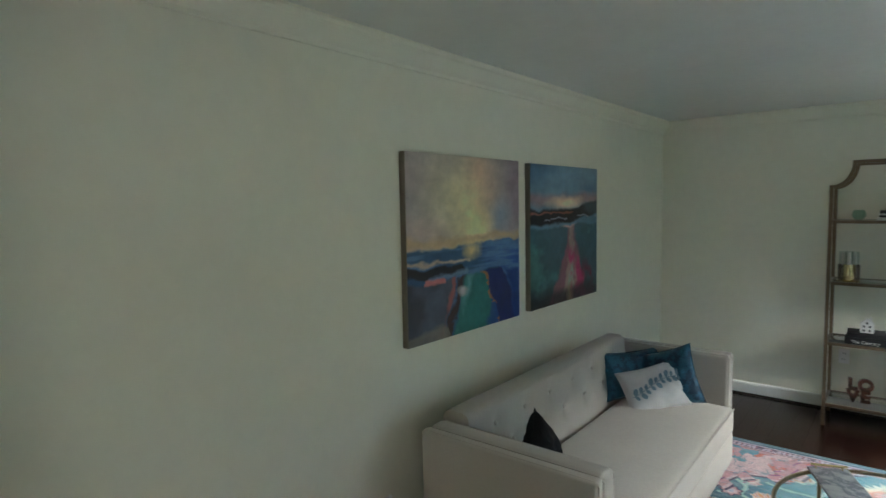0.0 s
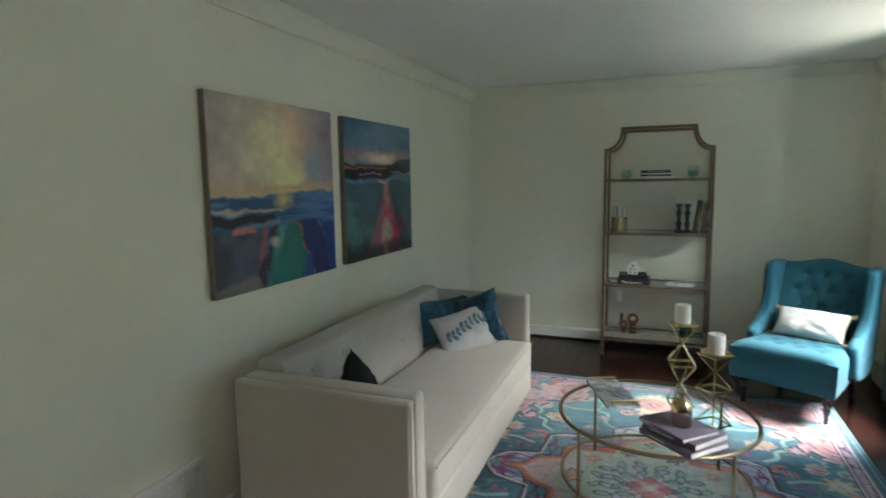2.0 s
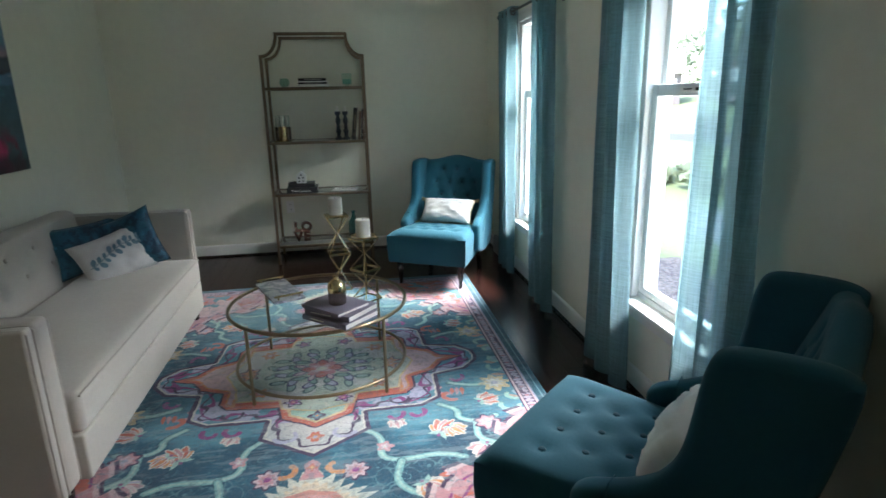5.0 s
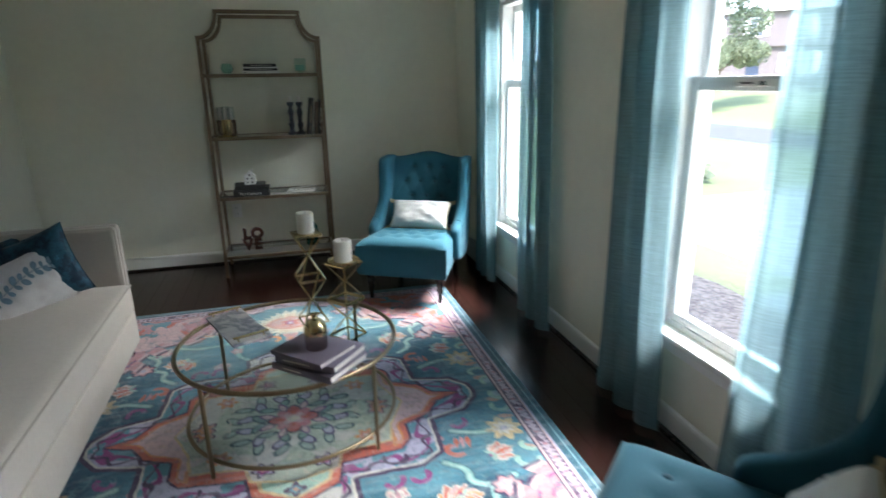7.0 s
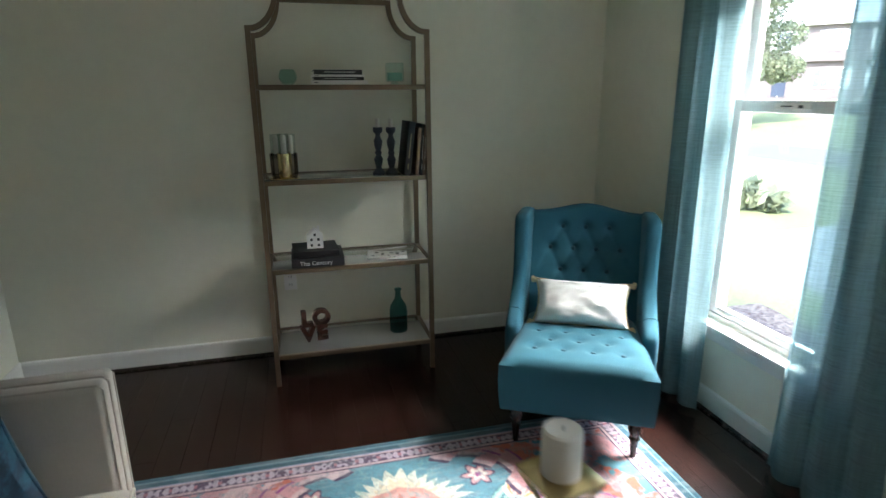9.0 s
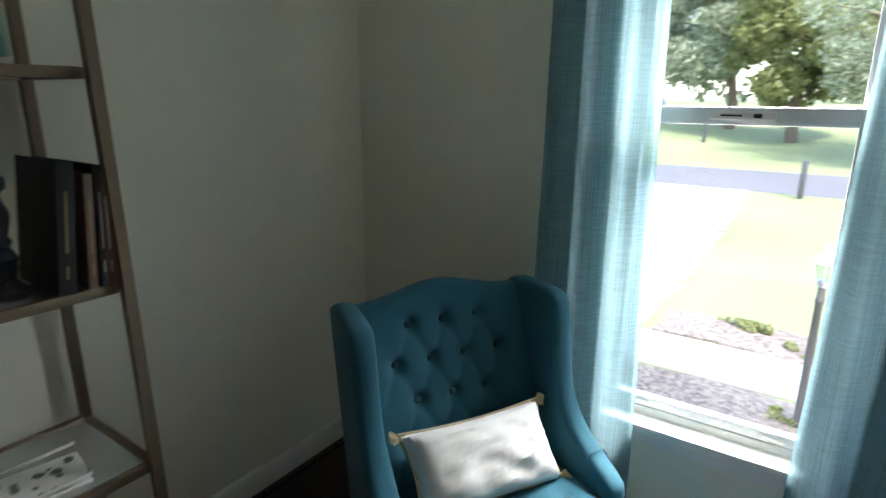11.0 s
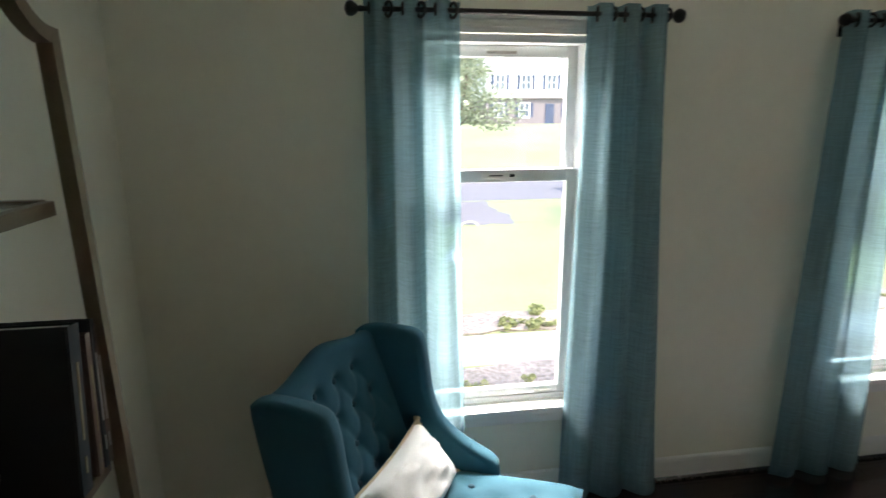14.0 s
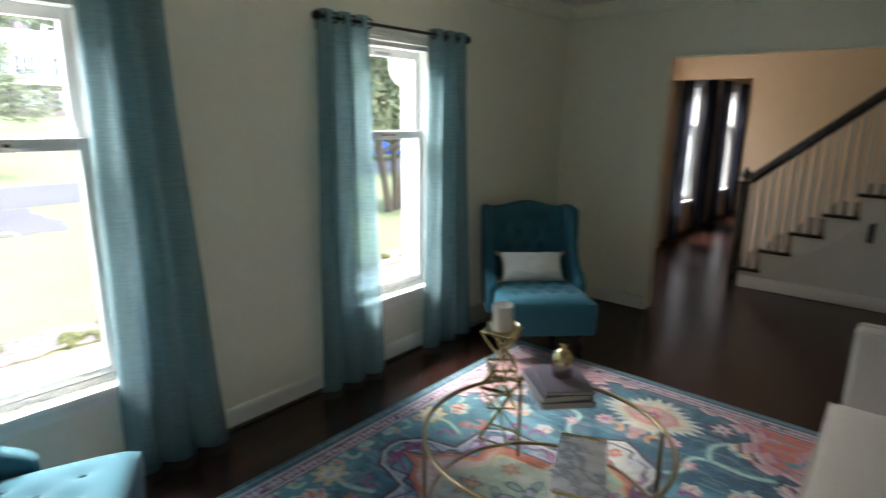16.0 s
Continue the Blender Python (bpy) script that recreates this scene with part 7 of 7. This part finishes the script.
M_EDGE = plain("grey_fieldstone", (0.22, 0.21, 0.21), 0.85, 0, 0.3, 5, 40, 0.6, 0.01)


def bush(x, y, z, r, seed, material, label):
    ob = empty("shrub", label, "shrub", pose(x, y, z), "bed plants")
    rnd = random.Random(seed)
    leaves("foliage", ob, [(rnd.uniform(-r, r) * 1.2, rnd.uniform(-r, r) * 1.7, r * rnd.uniform(0.25, 0.6), r * rnd.uniform(0.25, 0.6)) for k in range(9)], 380, r * 0.22, seed, material, 0.8)


rnd = random.Random(31)
for k in range(34):
    bush(6.80 + rnd.uniform(-0.32, 0.32), -2.4 + 0.235 * k + rnd.uniform(-0.3, 0.3), GZ + 0.03, rnd.uniform(0.04, 0.11), 300 + k, M_SHRUB, "low yellow-green bedding plant in mulch")
for k in range(14):
    bush(5.15 + rnd.uniform(-0.3, 0.3), -0.8 + 0.42 * k + rnd.uniform(-0.25, 0.25), GZ + 0.03, rnd.uniform(0.03, 0.085), 330 + k, M_SHRUB, "low green bedding plant beside the walk")


bush(9.4, 13.7, GZ, 0.75, 360, M_TREE, "rounded grey-green shrub on the lawn")

# stones along the driveway
edging = empty("stone_edging", "row of dark grey stones edging the driveway", "stone edging", pose(7.6, 6.02, GZ))
for k in range(26):
    bm = bmesh.new()
    box(bm, -0.13, 0.13, -0.07, 0.07, -0.05, rnd.uniform(0.03, 0.06), 0.025, 2)
    for v in bm.verts:
        v.co += Vector((rnd.uniform(-1, 1), rnd.uniform(-1, 1), rnd.uniform(-1, 1))) * 0.012
    part("stone", bm, M_EDGE, edging, m=pose(0.29 * k, 0.009 * k + rnd.uniform(-0.04, 0.04), 0, 0, 0, rnd.uniform(-20, 20)))
steps = empty("garden_steps", "weathered stone steps set into a far lawn", "steps", pose(21.0, 32.4, GZ, 0, 0, -42))
for k in range(6):
    part("step", boxed(-1.2, 1.2, 0.9 * k, 0.9 * k + 0.8, -0.1, 0.12 + 0.17 * k, 0.02), M_EDGE, steps)


# lamp post
lamp = empty("lamp_post", "black garden post with a white glass lantern", "lamp post", pose(5.12, 4.45, GZ + 0.0))
part("pole", lathed([(0.045, 0), (0.045, 0.02), (0.028, 0.05), (0.026, 1.03), (0.034, 1.05), (0.026, 1.07), (0.024, 1.150)], 16), M_POST, lamp)
lant = part("lantern", lathed([(0.03, 1.150), (0.045, 1.180), (0.05, 1.190), (0.06, 1.195)], 6), M_LANTERN, lamp, "grey metal lantern base")
part("glass", lathed([(0.052, 1.196), (0.078, 1.330), (0.076, 1.330), (0.05, 1.198)], 6), M_GLASS, lant, "clear lantern glass")
for k in range(6):
    th = 2 * math.pi * k / 6
    bm = bmesh.new()
    bar(bm, (0.055 * math.cos(th), 0.055 * math.sin(th), 1.195), (0.081 * math.cos(th), 0.081 * math.sin(th), 1.332), 0.008)
    part("rib", bm, M_LANTERN, lant, smooth=False)
part("roof", lathed([(0.098, 1.333), (0.09, 1.345), (0.055, 1.380), (0.035, 1.395), (0.02, 1.410), (0.012, 1.440), (0.018, 1.455), (0.004, 1.475)], 12), M_LANTERN, lant, "pale metal lantern roof")
post = empty("marker_post", "short dark wooden post by the road", "post", pose(17.2, 5.15, GZ))
part("shaft", boxed(-0.07, 0.07, -0.07, 0.07, 0.0, 0.95, 0.01), M_POST, post)
post = empty("marker_post", "short weathered post across the road", "post", pose(30, 9.9, rise_at(30)))
part("shaft", boxed(-0.07, 0.07, -0.07, 0.07, 0.0, 1.3, 0.01), M_POST, post)

# porch column with its gutter
porch = empty("porch_column", "white square porch column with a rain downspout", "column", pose(3.45, 1.22, GZ + 0.03))
part("shaft", boxed(-0.10, 0.10, -0.14, 0.14, 0.0, 3.18, 0.01), M_SIDING, porch)
part("base", boxed(-0.13, 0.13, -0.17, 0.17, 0.0, 0.14, 0.01), M_SIDING, porch)
part("beam", boxed(-0.11, 0.11, -3.2, 0.16, 3.181, 3.4, 0.01), M_SIDING, porch, "white porch beam")
pts = [(0.0, 0.33, 3.15), (0.0, 0.33, 2.92), (0.0, 0.32, 2.85), (0.0, 0.28, 2.80), (0.0, 0.22, 2.78), (0.0, 0.19, 2.73), (0.0, 0.18, 1.4), (0.0, 0.18, 0.05)]
part("downspout", tubed(pts, 0.048, 10), M_SIDING, porch, "white metal downspout with an elbow")
soffit = structure("eaves", boxed(2.37, 2.95, 0.9, 7.5, 2.90, 3.05), M_SIDING, "white painted eaves over the windows", "eaves")


# ---- houses opposite ----
def far_window(parent, y, z, w, h, shutters, panes=2):
    fr = part("window", boxed(-0.06, 0.02, y - w / 2 - 0.08, y + w / 2 + 0.08, z - 0.08, z + h + 0.08, 0.01), M_SIDING, parent, "white framed window", smooth=False)
    for k in range(panes):
        a = y - w / 2 + w * k / panes + 0.04
        b = y - w / 2 + w * (k + 1) / panes - 0.04
        for q in range(2):
            part("pane", boxed(-0.08, -0.061, a, b, z + h * q / 2 + 0.03, z + h * (q + 1) / 2 - 0.03), M_FARGLASS, fr, "dark glass pane", smooth=False)
    if shutters:
        for s in (-1, 1):
            part("shutter", boxed(-0.05, 0.0, y + s * (w / 2 + 0.28) - 0.18, y + s * (w / 2 + 0.28) + 0.18, z - 0.02, z + h + 0.02, 0.01), shutters, parent, "window shutter", smooth=False)


def far_house(m, w, d, storeys, lower, upper, roof, shutters, label, roof_h=2.6):
    """Faces -x; y along its front."""
    ob = empty("house", label, "house", m)
    h = 2.75
    for n in range(storeys):
        mt = lower if n == 0 else upper
        jut = 0.0 if n == 0 else -0.35
        part("wall", boxed(jut, d, -w / 2, w / 2, n * h - (0.5 if n == 0 else 0), (n + 1) * h - 0.001), mt, ob, "brick storey" if mt is M_BRICK else "white sided storey", smooth=False)
        k = 5
        for i in range(k):
            y = -w / 2 + w * (i + 0.5) / k
            if n == 0 and i == 2:
                door = part("door", boxed(-0.05, 0.0, y - 0.5, y + 0.5, 0, 2.15, 0.01), M_SHUTTER, ob, "dark front door", smooth=False)
                continue
            holder = empty_part("window_bay", ob, pose(jut, 0, 0))
            far_window(holder, y, n * h + (0.75 if n == 0 else 0.85), 2.1 if (n == 0 and i == 1) else 1.05, 1.45, shutters, 4 if (n == 0 and i == 1) else 2)
    top = storeys * h
    bm = bmesh.new()
    prism(bm, [(-w / 2 - 0.4, top), (w / 2 + 0.4, top), (w / 2 + 0.4, top + 0.15), (-w / 2 - 0.4, top + 0.15)], -0.8, d + 0.5)
    part("soffit", bm, M_SIDING, ob, "white soffit and gutter", smooth=False)
    bm = bmesh.new()
    a = [bm.verts.new(p) for p in ((-0.8, -w / 2 - 0.4, top + 0.151), (-0.8, w / 2 + 0.4, top + 0.151), (d / 2, w / 2 + 0.2, top + roof_h), (d / 2, -w / 2 - 0.2, top + roof_h), (d + 0.5, w / 2 + 0.4, top + 0.151), (d + 0.5, -w / 2 - 0.4, top + 0.151))]
    bm.faces.new((a[0], a[1], a[2], a[3]))
    bm.faces.new((a[3], a[2], a[4], a[5]))
    bm.faces.new((a[0], a[3], a[5]))
    bm.faces.new((a[1], a[4], a[2]))
    bm.faces.new((a[0], a[5], a[4], a[1]))
    rf = part("roof", bm, roof, ob, "shingled roof", smooth=False)
    part("chimney", boxed(d / 2 + 0.3, d / 2 + 1.1, w * 0.3, w * 0.3 + 0.9, top + 1.0, top + roof_h + 1.0, 0.02), M_BRICK, rf, "brick chimney", smooth=False)
    return ob


def empty_part(name, parent, m):
    """A thin lintel strip that holds a window of the facade."""
    ob = part(name, boxed(-0.02, -0.001, -0.05, 0.05, 0.02, 0.08), M_SIDING, parent, m=m, smooth=False)
    return ob


# shingle colour lightened to make the far roofs look overexposed
M_PALEROOF = plain("overexposed_pale_shingle", (0.55, 0.55, 0.56), 0.85, 0, 0.12, 3, 50, 0.3)
far_house(pose(60, -15.6, 0.95, 0, 0, 0), 14, 8, 2, M_BRICK, M_SIDING, M_PALEROOF, M_SHUTTER, "two-storey house with a white upper storey over brick", 2.2)
far_house(pose(40, 43.5, 1.1, 0, 0, 42), 17, 8, 2, M_BRICK, M_BRICK, M_PALEROOF, M_WHITE, "two-storey red brick house with white shutters", 2.4)
far_house(pose(30, 62, 0.7, 0, 0, 60), 14, 8, 1, M_BRICK, M_BRICK, M_PALEROOF, M_WHITE, "single-storey brick house with a pale roof", 2.6)


def car(m, paint, label):
    ob = empty("parked_car", label, "car", m)
    bm = bmesh.new()
    prism(bm, [(-2.1, 0.32), (2.1, 0.32), (2.15, 0.55), (2.05, 0.80), (1.25, 0.92), (0.75, 1.38), (-1.05, 1.42), (-1.75, 0.98), (-2.12, 0.90), (-2.18, 0.55)], -0.85, 0.85)
    bmesh.ops.bevel(bm, geom=bm.edges[:], offset=0.06, segments=2, profile=0.5, affect="EDGES")
    part("body", bm, paint, ob)
    for s in (-1, 1):
        g = bmesh.new()
        prism(g, [(1.10, 0.95), (0.70, 1.32), (-0.98, 1.35), (-1.55, 0.98)], s * 0.852 - 0.006, s * 0.852 + 0.006)
        part("side_window", g, M_FARGLASS, ob, "dark side window", smooth=False)
        for y in (-1.35, 1.35):
            t = lathed([(0.20, -0.11), (0.32, -0.10), (0.33, 0.0), (0.32, 0.10), (0.20, 0.11)], 20)
            w = part("wheel", t, M_TYRE, ob, "black tyre", m=pose(s * 0.76, y, 0.33, 0, 90, 0))
            part("rim", lathed([(0.05, -0.115), (0.19, -0.113), (0.19, 0.113), (0.05, 0.115)], 16), M_LANTERN, w, "grey wheel rim")
    for y in (-2.17, 2.13):
        for s in (-1, 1):
            part("lamp_cluster", boxed(s * 0.62 - 0.14, s * 0.62 + 0.14, y - 0.03, y + 0.03, 0.62, 0.78, 0.01), M_WHITE if y > 0 else M_RED, ob, "car lamp")
    return ob


car(pose(19.2, -4.55, GZ + 0.012), M_RED, "red car parked on the road")
car(pose(24.5, -17.5, rise_at(24.5), 0, 0, 70), M_BLUECAR, "blue car parked across the road")
car(pose(38.0, 15.5, rise_at(38), 0, 0, 80), M_BLUECAR, "blue car parked far across the road")

# ---- floor planks, last of the large pieces ----
def planks(x0, x1, y0, y1, width, limit, seed):
    rnd = random.Random(seed)
    meshes = {}
    joined = bmesh.new()
    count = 0
    x = x0
    while x < x1 - 0.01:
        w = min(width, x1 - x)
        y = y0 - rnd.random() * 1.2
        while y < y1:
            ln = rnd.choice((0.9, 1.2, 1.5, 1.8))
            a, b = max(y, y0), min(y + ln, y1)
            y += ln
            if b - a < 0.05:
                continue
            key = (round(w, 3), round(b - a, 3))
            if count < limit:
                if key not in meshes:
                    bm = boxed(-w / 2 + 0.0008, w / 2 - 0.0008, 0.0008, b - a - 0.0008, -0.0035, 0.0)
                    ob = part("plank", bm, M_FLOOR, floor, smooth=False, m=pose(x + w / 2, a, 0))
                    meshes[key] = ob
                else:
                    part_copy(meshes[key], pose(x + w / 2, a, 0), floor)
                count += 1
        x += w


planks(XW, XE, 0.60, YN, 0.108, 300, 3)
planks(-1.4, XE, -5.6, 0.60, 0.108, 300, 4)
